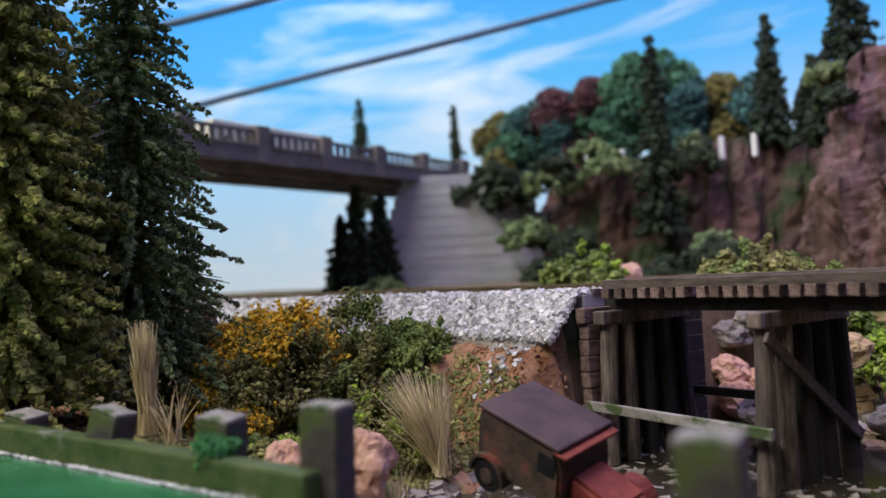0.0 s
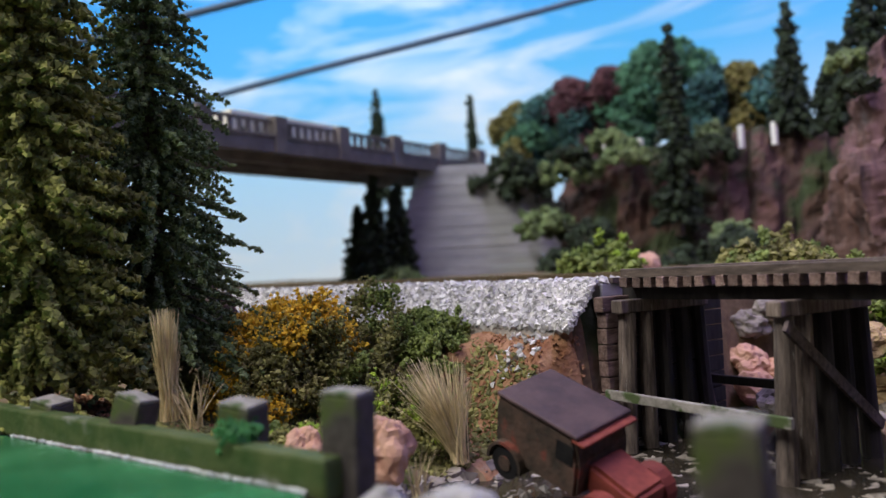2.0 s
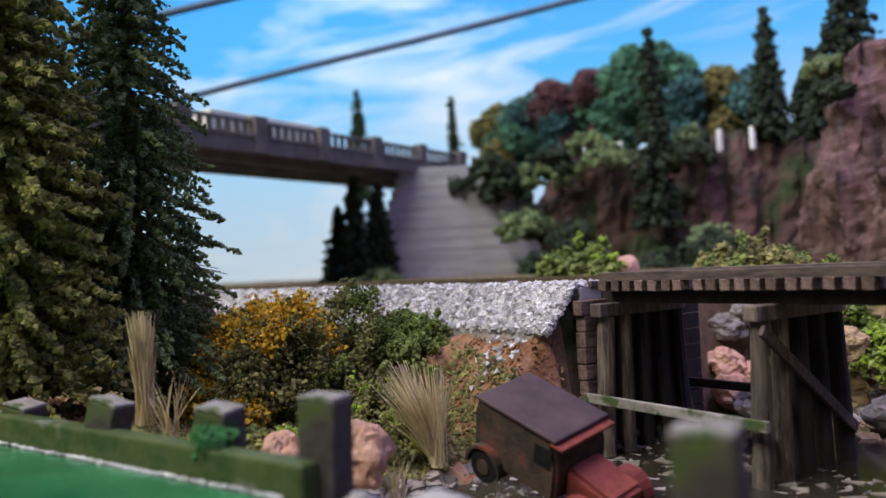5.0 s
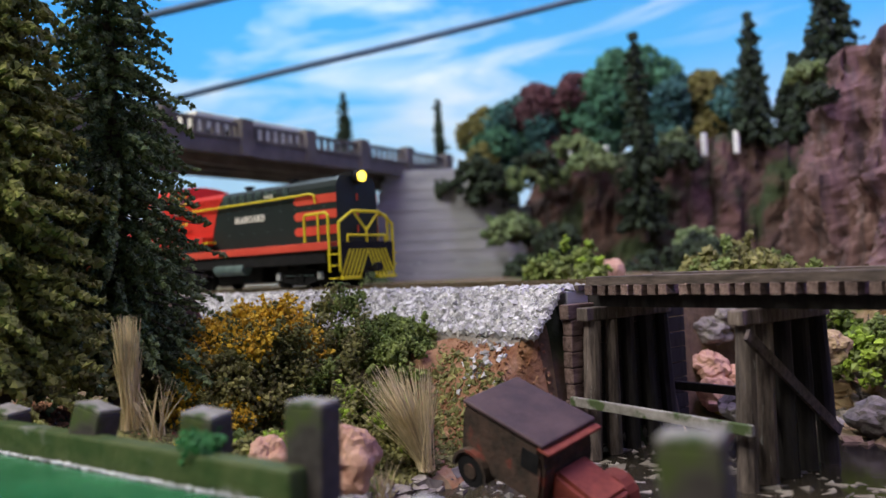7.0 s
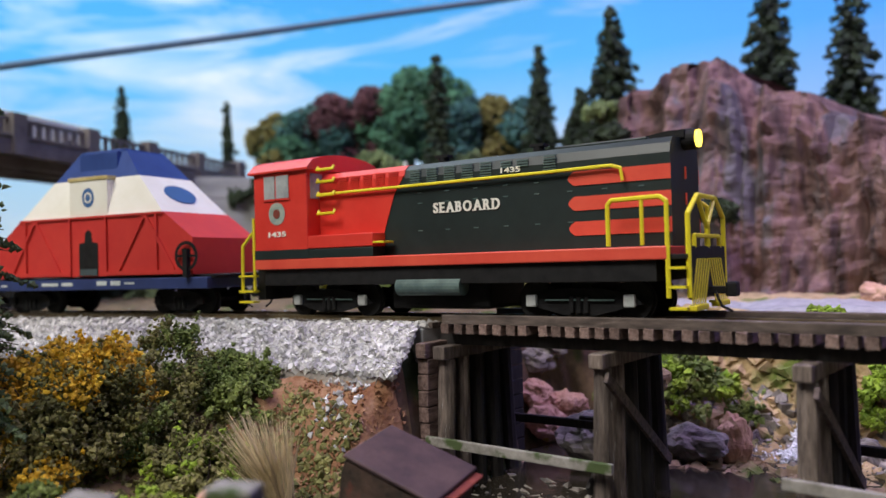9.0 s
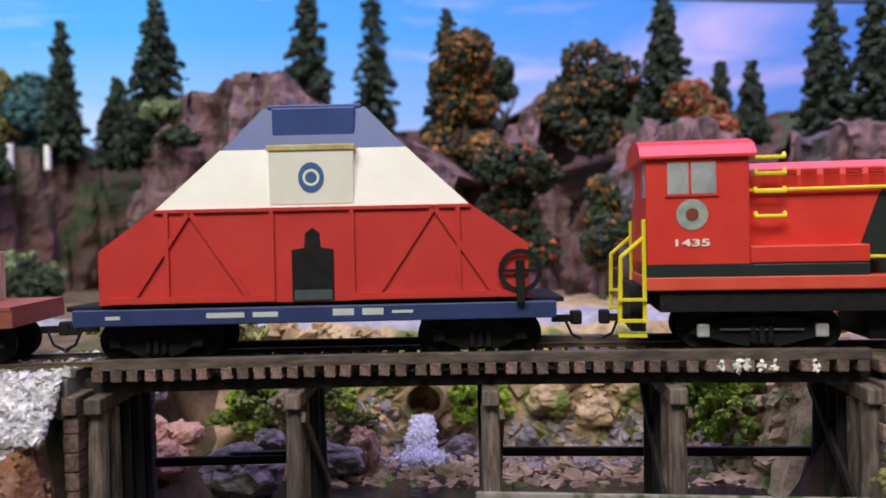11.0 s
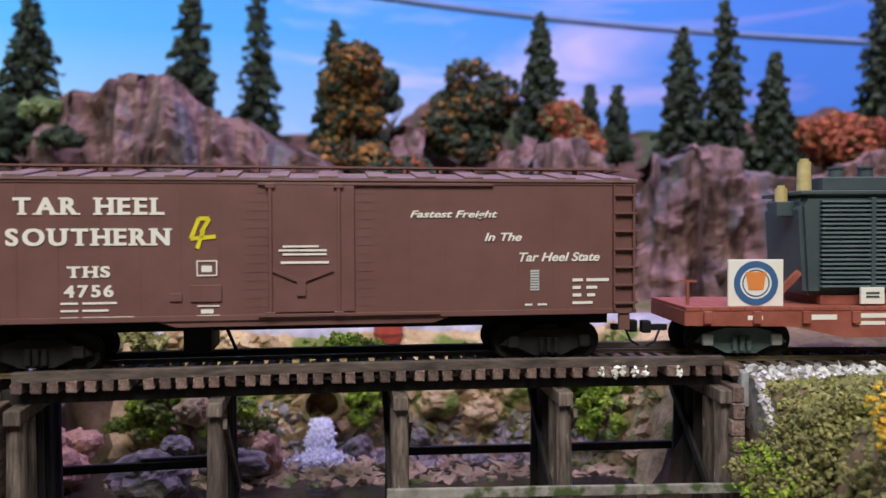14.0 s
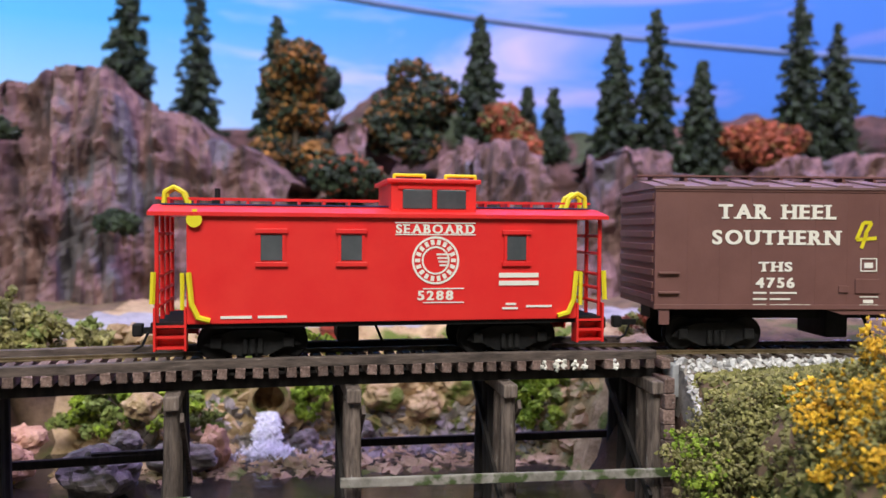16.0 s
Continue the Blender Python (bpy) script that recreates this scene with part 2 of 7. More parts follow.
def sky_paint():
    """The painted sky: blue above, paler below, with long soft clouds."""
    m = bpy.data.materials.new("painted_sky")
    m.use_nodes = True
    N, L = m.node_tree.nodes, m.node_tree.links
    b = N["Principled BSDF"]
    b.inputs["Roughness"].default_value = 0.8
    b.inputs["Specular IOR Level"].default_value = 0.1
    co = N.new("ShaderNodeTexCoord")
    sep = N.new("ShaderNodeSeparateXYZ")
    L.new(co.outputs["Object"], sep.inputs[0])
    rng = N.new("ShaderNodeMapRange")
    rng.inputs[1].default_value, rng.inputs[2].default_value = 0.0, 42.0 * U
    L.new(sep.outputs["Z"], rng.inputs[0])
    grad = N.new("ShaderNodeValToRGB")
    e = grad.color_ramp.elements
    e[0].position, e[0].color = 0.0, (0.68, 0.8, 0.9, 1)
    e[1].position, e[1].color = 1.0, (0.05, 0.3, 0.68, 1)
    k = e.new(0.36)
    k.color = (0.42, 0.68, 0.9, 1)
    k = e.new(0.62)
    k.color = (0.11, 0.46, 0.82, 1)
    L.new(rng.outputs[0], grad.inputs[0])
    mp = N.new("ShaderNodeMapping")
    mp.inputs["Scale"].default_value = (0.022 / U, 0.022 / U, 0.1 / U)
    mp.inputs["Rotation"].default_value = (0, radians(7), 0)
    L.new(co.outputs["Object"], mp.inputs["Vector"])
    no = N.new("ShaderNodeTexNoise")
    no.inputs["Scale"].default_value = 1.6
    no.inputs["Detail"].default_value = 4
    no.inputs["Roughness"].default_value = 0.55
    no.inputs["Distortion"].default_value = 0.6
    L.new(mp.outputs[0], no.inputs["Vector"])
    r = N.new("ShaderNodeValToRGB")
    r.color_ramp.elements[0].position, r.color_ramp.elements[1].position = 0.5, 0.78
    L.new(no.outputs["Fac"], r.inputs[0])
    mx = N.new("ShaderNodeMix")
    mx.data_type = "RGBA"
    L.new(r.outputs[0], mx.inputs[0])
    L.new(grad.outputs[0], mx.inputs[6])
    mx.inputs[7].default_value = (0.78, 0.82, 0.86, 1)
    # towards +x a violet tint with pink clouds is mixed into the paint
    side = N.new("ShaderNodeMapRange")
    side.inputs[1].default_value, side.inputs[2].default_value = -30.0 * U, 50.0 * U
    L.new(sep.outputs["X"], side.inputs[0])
    violet_sky = N.new("ShaderNodeMix")
    violet_sky.data_type = "RGBA"
    L.new(r.outputs[0], violet_sky.inputs[0])
    violet_sky.inputs[6].default_value = (0.055, 0.18, 0.46, 1)
    violet_sky.inputs[7].default_value = (0.44, 0.34, 0.5, 1)
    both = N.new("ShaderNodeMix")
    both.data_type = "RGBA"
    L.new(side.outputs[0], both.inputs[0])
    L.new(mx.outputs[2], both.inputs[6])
    L.new(violet_sky.outputs[2], both.inputs[7])
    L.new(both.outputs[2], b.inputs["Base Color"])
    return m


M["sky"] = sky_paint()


# ---- mesh helpers; all numbers in units of U metres ----
def thing(name, label, category, at=(0, 0, 0), rz=0, group="", kind=""):
    ob = new(name)
    ob.matrix_basis = pose(at[0] * U, at[1] * U, at[2] * U, 0, 0, rz)
    ob.empty_display_size = 0.5 * U
    return tagged(ob, label, category, group, kind)


def part(name, bm, material, parent=None, label="", smooth=False):
    bm.transform(Matrix.Scale(U, 4))
    bmesh.ops.recalc_face_normals(bm, faces=bm.faces)
    me = bpy.data.meshes.new(name)
    bm.to_mesh(me)
    bm.free()
    me.materials.append(M[material] if isinstance(material, str) else material)
    if smooth:
        for p in me.polygons:
            p.use_smooth = True
    ob = new(name, me)
    ob.parent = parent
    if label:
        ob["label"] = label
    return ob


def raw(name, verts, faces, material, parent=None, label="", smooth=False):
    me = bpy.data.meshes.new(name)
    me.from_pydata((np.asarray(verts, float) * U).tolist(), [], faces if isinstance(faces, list) else faces.tolist())
    me.materials.append(M[material] if isinstance(material, str) else material)
    if smooth:
        for p in me.polygons:
            p.use_smooth = True
    me.update()
    ob = new(name, me)
    ob.parent = parent
    if label:
        ob["label"] = label
    return ob


def box(bm, x0, x1, y0, y1, z0, z1, bevel=0.0, m=None):
    r = bmesh.ops.create_cube(bm, size=1)
    vs = r["verts"]
    bmesh.ops.scale(bm, vec=(x1 - x0, y1 - y0, z1 - z0), verts=vs)
    bmesh.ops.translate(bm, vec=((x0 + x1) / 2, (y0 + y1) / 2, (z0 + z1) / 2), verts=vs)
    if bevel:
        es = list({e for v in vs for e in v.link_edges})
        g = bmesh.ops.bevel(bm, geom=es, offset=bevel, segments=2, affect="EDGES", profile=0.5)
        vs = list({v for f in g["faces"] for v in f.verts} | {v for v in vs if v.is_valid})
    if m is not None:
        bmesh.ops.transform(bm, matrix=m, verts=vs)
    return vs


def bar(bm, a, b, r, r2=None, n=8):
    a, b = Vector(a), Vector(b)
    d = b - a
    q = d.to_track_quat("Z", "Y").to_matrix().to_4x4()
    bmesh.ops.create_cone(bm, cap_ends=True, segments=n, radius1=r, radius2=r if r2 is None else r2, depth=d.length,
                          matrix=Matrix.Translation((a + b) / 2) @ q)


def beam(bm, a, b, w, h, bevel=0.0):
    """A square timber from a to b, w across and h high."""
    a, b = Vector(a), Vector(b)
    d = b - a
    m = Matrix.Translation((a + b) / 2) @ d.to_track_quat("X", "Z").to_matrix().to_4x4()
    box(bm, -d.length / 2, d.length / 2, -w / 2, w / 2, -h / 2, h / 2, bevel, m)


def tube(bm, pts, r, n=6):
    for a, b in zip(pts, pts[1:]):
        bar(bm, a, b, r, n=n)
    for p in pts[1:-1]:
        bmesh.ops.create_icosphere(bm, subdivisions=1, radius=r * 1.02, matrix=Matrix.Translation(p))


def prism(bm, poly, y0, y1, axis="y"):
    """An outline of (x, z) corners drawn out from y0 to y1."""
    def at(p, y):
        return (p[0], y, p[1]) if axis == "y" else ((y, p[0], p[1]) if axis == "x" else (p[0], p[1], y))
    a = [bm.verts.new(at(p, y0)) for p in poly]
    b = [bm.verts.new(at(p, y1)) for p in poly]
    bm.faces.new(a)
    bm.faces.new(b[::-1])
    for i in range(len(poly)):
        j = (i + 1) % len(poly)
        bm.faces.new((a[i], b[i], b[j], a[j]))


def made(build, name, material, parent=None, label="", smooth=False):
    bm = bmesh.new()
    build(bm)
    return part(name, bm, material, parent, label, smooth)


def boxed(name, dims, material, parent=None, label="", bevel=0.02):
    bm = bmesh.new()
    box(bm, *dims, bevel)
    return part(name, bm, material, parent, label)


OCT_V = np.array([(1, 0, 0), (-1, 0, 0), (0, 1, 0), (0, -1, 0), (0, 0, 1), (0, 0, -1)], float)
OCT_F = np.array([(0, 2, 4), (2, 1, 4), (1, 3, 4), (3, 0, 4), (2, 0, 5), (1, 2, 5), (3, 1, 5), (0, 3, 5)])
CUBE_V = np.array([(x, y, z) for x in (-1, 1) for y in (-1, 1) for z in (-1, 1)], float) * 0.8
CUBE_F = np.array([(0, 1, 3, 2), (4, 6, 7, 5), (0, 4, 5, 1), (2, 3, 7, 6), (0, 2, 6, 4), (1, 5, 7, 3)])


def lumps(name, pts, sizes, material, parent=None, label="", seed=0, jitter=0.55, base="oct", flat=1.0, rough=0.25):
    """Many small irregular crumbs in one mesh."""
    rng = np.random.default_rng(seed)
    pts, sizes = np.asarray(pts, float), np.asarray(sizes, float)
    BV, BF = (OCT_V, OCT_F) if base == "oct" else (CUBE_V, CUBE_F)
    n, k = len(pts), len(BV)
    v = BV[None] * (1 + rng.uniform(-jitter, jitter, (n, k, 1))) + rng.uniform(-rough, rough, (n, k, 3))
    q = rng.normal(size=(n, 4))
    q /= np.linalg.norm(q, axis=1, keepdims=True)
    w, x, y, z = q.T
    R = np.stack([1 - 2 * (y * y + z * z), 2 * (x * y - z * w), 2 * (x * z + y * w), 2 * (x * y + z * w), 1 - 2 * (x * x + z * z),
                  2 * (y * z - x * w), 2 * (x * z - y * w), 2 * (y * z + x * w), 1 - 2 * (x * x + y * y)], 1).reshape(n, 3, 3)
    v = np.einsum("nij,nkj->nki", R, v) * sizes[:, None, None]
    v[:, :, 2] *= flat
    v += pts[:, None, :]
    f = (BF[None] + (np.arange(n) * k)[:, None, None]).reshape(-1, BF.shape[1])
    return tagged(raw(name, v.reshape(-1, 3), f, material, parent, label), kind="stuff")




def text(name, words, height, material, parent, at, normal="-y", width=None, label="", skew=0.0, thick=0.012):
    """Raised lettering, centred at a place, facing -y."""
    cu = bpy.data.curves.new(name, "FONT")
    cu.body, cu.size, cu.align_x, cu.align_y = words, 1.0, "CENTER", "CENTER"
    cu.extrude, cu.shear = 0.01, skew
    cu.offset = 0.021
    ob = new(name, cu)
    bpy.context.view_layer.update()
    me = bpy.data.meshes.new_from_object(ob.evaluated_get(bpy.context.evaluated_depsgraph_get()))
    bpy.data.objects.remove(ob)
    co = np.array([v.co for v in me.vertices])
    lo, hi = co.min(0), co.max(0)
    s = height / (hi[1] - lo[1])
    sx = s if width is None else width / (hi[0] - lo[0])
    for v, c in zip(me.vertices, co):
        v.co = (((c[0] - (lo[0] + hi[0]) / 2) * sx + at[0]) * U, (at[1] - c[2] / 0.01 * thick) * U, ((c[1] - (lo[1] + hi[1]) / 2) * s + at[2]) * U)
    me.materials.append(M[material])
    t = new(name, me)
    t.parent = parent
    if label:
        t["label"] = label
    return t


SLABS = dict(T="b", A="lr", R="lrL", H="lrLR", E="lL", L="lL", N="lLR", U="LR", B="lL", D="lL", S="", O="")


def slab_text(name, words, height, material, parent, at, width, thick=0.012):
    """Bold lettering in one line with slab feet on its stems, centred at a place, facing -y."""
    vs, fs, pen = [], [], 0.0
    for ch in words:
        if ch == " ":
            pen += 0.5
            continue
        cu = bpy.data.curves.new(name, "FONT")
        cu.body, cu.size, cu.extrude, cu.offset = ch, 1.0, 0.01, 0.02
        ob = new(name, cu)
        bpy.context.view_layer.update()
        me = bpy.data.meshes.new_from_object(ob.evaluated_get(bpy.context.evaluated_depsgraph_get()))
        bpy.data.objects.remove(ob)
        co = np.array([v.co for v in me.vertices])
        lo, hi = co.min(0), co.max(0)
        w = hi[0] - lo[0]
        x0 = pen + 0.09
        for shift in (0.0, 0.045):
            n = len(vs)
            vs += [(c[0] - lo[0] + x0 + shift, c[2] / 0.01 + 0.1 * shift, (c[1] - lo[1]) / (hi[1] - lo[1])) for c in co]
            fs += [tuple(n + k for k in p.vertices) for p in me.polygons]
        for mark in SLABS.get(ch, ""):
            u = x0 + 0.022 + {"b": w / 2, "l": 0.06, "L": 0.06, "r": w - 0.06, "R": w - 0.06}[mark]
            z = 0.0 if mark in "blr" else 0.89
            n = len(vs)
            vs += [(u + a, b, z + c) for a in (-0.17, 0.17) for b in (-1.0, 1.05) for c in (0.0, 0.11)]
            fs += [tuple(n + k for k in q) for q in ((0, 1, 3, 2), (4, 6, 7, 5), (0, 4, 5, 1), (2, 3, 7, 6), (0, 2, 6, 4), (1, 5, 7, 3))]
        pen = x0 + w + 0.1
        bpy.data.meshes.remove(me)
    v = np.array(vs)
    k = width / (v[:, 0].max() - v[:, 0].min())
    mid = (v[:, 0].max() + v[:, 0].min()) / 2
    out = np.stack([(v[:, 0] - mid) * k + at[0], at[1] - v[:, 1] * thick, (v[:, 2] - 0.5) * height + at[2]], 1)
    return raw(name, out, fs, material, parent)


def fbm(x, y, z, octaves=4):
    s, a = 0.0, 1.0
    for _ in range(octaves):
        s += a * noise.noise(Vector((x, y, z)))
        x, y, z, a = x * 2.1 + 7.3, y * 2.1 + 3.1, z * 2.1 + 5.7, a * 0.5
    return s


def smooth01(a, b, x):
    t = np.clip((x - a) / (b - a), 0, 1)
    return t * t * (3 - 2 * t)


# ---- the room and the painted sky ----
def room():
    for name, d in (("floor", (-260, 260, -260, 160, -96, -90)), ("ceiling", (-260, 260, -260, 160, 165, 171)),
                    ("wall_north", (-260, 260, 160, 166, -90, 165)), ("wall_south", (-260, 260, -266, -260, -90, 165)),
                    ("wall_west", (-266, -260, -260, 160, -90, 165)), ("wall_east", (260, 266, -260, 160, -90, 165))):
        tagged(boxed(name, d, "plaster", bevel=0), "plain pale grey plastered room surface", "room", kind="structure")
    R, cx, cy = 108.0, -5.0, -37.0
    angles = np.radians(np.linspace(186, 12, 110))
    vs, fs = [], []
    for i, a in enumerate(angles):
        for r in (R, R + 0.6):
            for z in (-9, 62):
                vs.append((cx + r * math.cos(a), cy + r * math.sin(a), z))
    for i in range(len(angles) - 1):
        k, j = 4 * i, 4 * i + 4
        fs += [(k, j, j + 1, k + 1), (k + 2, k + 3, j + 3, j + 2), (k + 1, j + 1, j + 3, k + 3), (k, k + 2, j + 2, j)]
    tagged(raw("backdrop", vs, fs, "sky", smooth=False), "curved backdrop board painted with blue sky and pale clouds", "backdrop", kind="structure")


room()


# ---- the curve of the line: one arc, its crown at x = 12.2 ----
CURVE, CROWN, CROWN_Y = 110.0, 12.2, 2.06


def bend(x, y, z=0.0):
    """From straight-track coordinates to the place on the curve."""
    a, r = (np.asarray(x, float) - CROWN) / CURVE, CURVE + np.asarray(y, float) - 1.75
    return CROWN + r * np.sin(a), CROWN_Y - CURVE + r * np.cos(a), z


def on_curve(x, y=1.75, z=0.0):
    a = (x - CROWN) / CURVE
    px, py, pz = bend(x, y, z)
    return pose(float(px) * U, float(py) * U, z * U, 0, 0, -math.degrees(a))


def bent(ob):
    for v in ob.data.vertices:
        v.co = Vector([float(c) for c in bend(v.co.x / U, v.co.y / U, v.co.z / U)]) * U
    return ob


def sweep(name, outline, x0, x1, material, parent=None, label="", step=0.8):
    """An outline of (y, z) corners carried along the curve from x0 to x1."""
    n = max(2, int((x1 - x0) / step) + 1)
    k = len(outline)
    vs = []
    for x in np.linspace(x0, x1, n):
        for y, z in outline:
            a, b, _ = bend(x, y)
            vs.append((float(a), float(b), z))
    fs = [tuple(range(k)), tuple(range((n - 1) * k, n * k))[::-1]]
    for i in range(n - 1):
        for j in range(k):
            q = (j + 1) % k
            fs.append((i * k + j, (i + 1) * k + j, (i + 1) * k + q, i * k + q))
    return raw(name, vs, fs, material, parent, label)


def sag(x):
    d = np.clip(np.asarray(x, float) - CROWN, -100, 100)
    return CURVE - np.sqrt(CURVE ** 2 - d ** 2) - (CROWN_Y - 1.75)


# ---- the ground ----
def ground_z(x, y):
    x = np.asarray(x, float)
    real_y = np.asarray(y, float)
    y = real_y + sag(x)
    creek = -4.95
    # left bank
    yend = -3.6 - 3.0 * smooth01(-3, -6, x)
    low = -4.35 + 0.8 * smooth01(-3, -7, x)
    zl = -0.35 - 1.25 * smooth01(-0.2, -1.7, y)
    zl = zl + (low + 1.6) * smooth01(-1.5, yend, y)
    zl = zl + (-2.9 - low) * smooth01(-8, -11.5, y)
    xe = -0.9 + 5.0 * smooth01(-6.5, -9.5, y) + 2.5 * smooth01(-10, -12, y)
    left = 1 - smooth01(xe, xe + 1.0, x)
    # right bank with a mound
    zr = -0.35 + 1.2 * np.exp(-((x - 24.5) ** 2 / 16 + (y + 5.5) ** 2 / 12)) - 3.8 * smooth01(-9.5, -14, y) - 2.2 * (1 - smooth01(17.5, 21, x)) * smooth01(-0.6, -3, y)
    right = smooth01(18.3, 19.0, x)
    zf = creek + (zl - creek) * left
    zf = np.where(right > 0, zf + (zr - zf) * right, zf)
    # behind the track
    xl = -0.75 - 2.0 * smooth01(4.0, 5.2, y)
    ch = smooth01(xl - 0.3 * smooth01(4.0, 5.2, y), xl + 0.75 + 0.5 * smooth01(4.0, 5.2, y), x) * (1 - smooth01(17.2, 19.5, x)) * (1 - smooth01(10.3, 13.0, y))
    zb = -0.3 - 4.65 * ch
    k = smooth01(0.5, 3.0, y)
    z = np.where((x > -0.9) & (x < 19.0), zf + (zb - zf) * k, zf + (zb - zf) * smooth01(-0.2, 0.4, y))
    # pond
    y = real_y
    s = (x - 5.6) * 0.368 + (y + 11.4) * -0.93
    pond = smooth01(0.0, 0.35, s) * (1 - smooth01(6.9, 7.6, x))
    return z + (-4.2 - z) * pond


def axis(lo, a, b, hi, fine, coarse):
    return np.concatenate([np.arange(lo, a, coarse), np.arange(a, b, fine), np.arange(b, hi + 0.1, coarse)])


def ground():
    xs, ys = axis(-112, -16, 27, 94, 0.28, 2.0), axis(-126, -17, 16, 70, 0.28, 2.0)
    X, Y = np.meshgrid(xs, ys, indexing="ij")
    Z = ground_z(X, Y)
    rng = np.random.default_rng(4)
    jit = np.array([fbm(a * 0.9, b * 0.9, 0.3, 4) for a, b in zip(X.ravel(), Y.ravel())]).reshape(X.shape)
    YU = Y + sag(X)
    flat = (YU > -1.2) & (YU < 4.2) & (Z > -1.0)
    Z = Z + np.where(flat, 0.02, 0.2) * jit
    X2 = X + np.where(flat, 0, 0.1) * rng.normal(size=X.shape) * (np.abs(X) < 27)
    nx, ny = X.shape
    idx = np.arange(nx * ny).reshape(nx, ny)
    f = np.stack([idx[:-1, :-1], idx[1:, :-1], idx[1:, 1:], idx[:-1, 1:]], -1).reshape(-1, 4)
    ob = raw("ground", np.stack([X2, Y, Z], -1).reshape(-1, 3), f, "earth", smooth=True)
    for m in ("red_dirt", "bank", "road", "hill"):
        ob.data.materials.append(M[m])
    fx, fy, fz = X.ravel()[f].mean(1), YU.ravel()[f].mean(1), Z.ravel()[f].mean(1)
    slot = np.zeros(len(f), int)
    slot[(fx > -4.6) & (fx < 1.2) & (fy < -0.9) & (fy > -4.6)] = 1
    # ground below the trestle takes the dark hill soil, its shade put into colour
    slot[(fy > -0.5) & (fy < 4.2) & (fx > -1.2) & (fx < 19.5) & (fz < -0.8)] = 4
    slot[(fy > 4.2) & (fx > -1) & (fx < 21)] = 2
    slot[(fy > 12.6) & (fy < 17.5) & (fx > -14) & (fx < 60)] = 3
    ob.data.polygons.foreach_set("material_index", slot.astype(np.int32))
    tagged(ob, "modelled scenery ground of soil, red dirt and creek banks", "ground", kind="structure")


ground()


def waters():
    bm = bmesh.new()
    bmesh.ops.create_grid(bm, x_segments=2, y_segments=2, size=1)
    bmesh.ops.transform(bm, matrix=Matrix.Translation((9.5, -6, -4.72)) @ Matrix.Diagonal((10.5, 19, 1, 1)), verts=bm.verts)
    tagged(part("creek_water", bm, "creek"), "dark brown glossy creek water under the trestle", "water", kind="structure")
    bm = bmesh.new()
    p = [(5.5, -11.6), (-4.5, -15.55), (-36, -28.0), (-40, -60), (7.4, -60), (7.4, -12.2)]
    bm.faces.new([bm.verts.new((a, b, -2.62)) for a, b in p])
    tagged(part("pond_water", bm, "pond"), "bright green glossy pond water behind a timber edge", "water", kind="structure")


waters()


# ---- rock masses ----
def rock_mass(name, label, path, material="cliff", base=-0.5, lean=0.25, depth=9.0, rough=1.0, seed=0, nu=110, nv=64, columns=1.0, category="cliff"):
    """A rock face along path, rows of (x, y, top); it leans back and runs level behind."""
    P = np.array(path, float)
    d = np.r_[0, np.cumsum(np.hypot(*np.diff(P[:, :2], axis=0).T))]
    us = np.linspace(0, d[-1], nu)
    C = np.stack([np.interp(us, d, P[:, i]) for i in range(3)], 1)
    t = np.gradient(C[:, :2], axis=0)
    t /= np.linalg.norm(t, axis=1, keepdims=True)
    nrm = np.stack([-t[:, 1], t[:, 0]], 1)
    verts = []
    for i in range(nu):
        x, y, top = C[i]
        for j in range(nv):
            v = j / (nv - 1)
            if v < 0.72:
                h = v / 0.72
                z = base + (top - base) * h
                back = lean * (z - base) + 0.8 * max(0, h - 0.8) * 5
            else:
                h = (v - 0.72) / 0.28
                z = top - 0.8 * h * h
                back = lean * (top - base) + 0.8 + depth * h
            col = fbm((x + seed) * 0.55, y * 0.55, z * 0.07, 3) * columns
            g = fbm(x * 0.25 + seed, y * 0.25, z * 0.2, 3)
            det = fbm(x * 1.6, y * 1.6 + seed, z * 1.3, 3)
            step = 0.5 * math.sin(z * 1.7 + 2.5 * g)
            split = noise.noise(Vector((x * 0.9 + seed, y * 0.9, z * 0.05 + 3)))
            crack = max(0.0, 1 - abs(split) * 6) + 0.5 * max(0.0, 1 - abs(noise.noise(Vector((x * 2.1, y * 2.1 + seed, z * 0.11)))) * 6)
            push = rough * (-0.55 * columns * crack + 1.3 * g + 1.5 * col - 1.0 * abs(col) + 0.4 * det + 0.25 * step)
            fade = 1.0 if v < 0.72 else 1.0 - 0.7 * (v - 0.72) / 0.28
            zz = z + rough * (0.7 * fbm(x * 0.4 + 9, y * 0.4, seed, 3) + 0.25 * det) * min(1, v * 2)
            o = back - push * fade
            verts.append((x + nrm[i, 0] * o, y + nrm[i, 1] * o, zz))
    idx = np.arange(nu * nv).reshape(nu, nv)
    f = np.stack([idx[:-1, :-1], idx[1:, :-1], idx[1:, 1:], idx[:-1, 1:]], -1).reshape(-1, 4)
    return tagged(raw(name, verts, f, material), label, category, kind="structure")


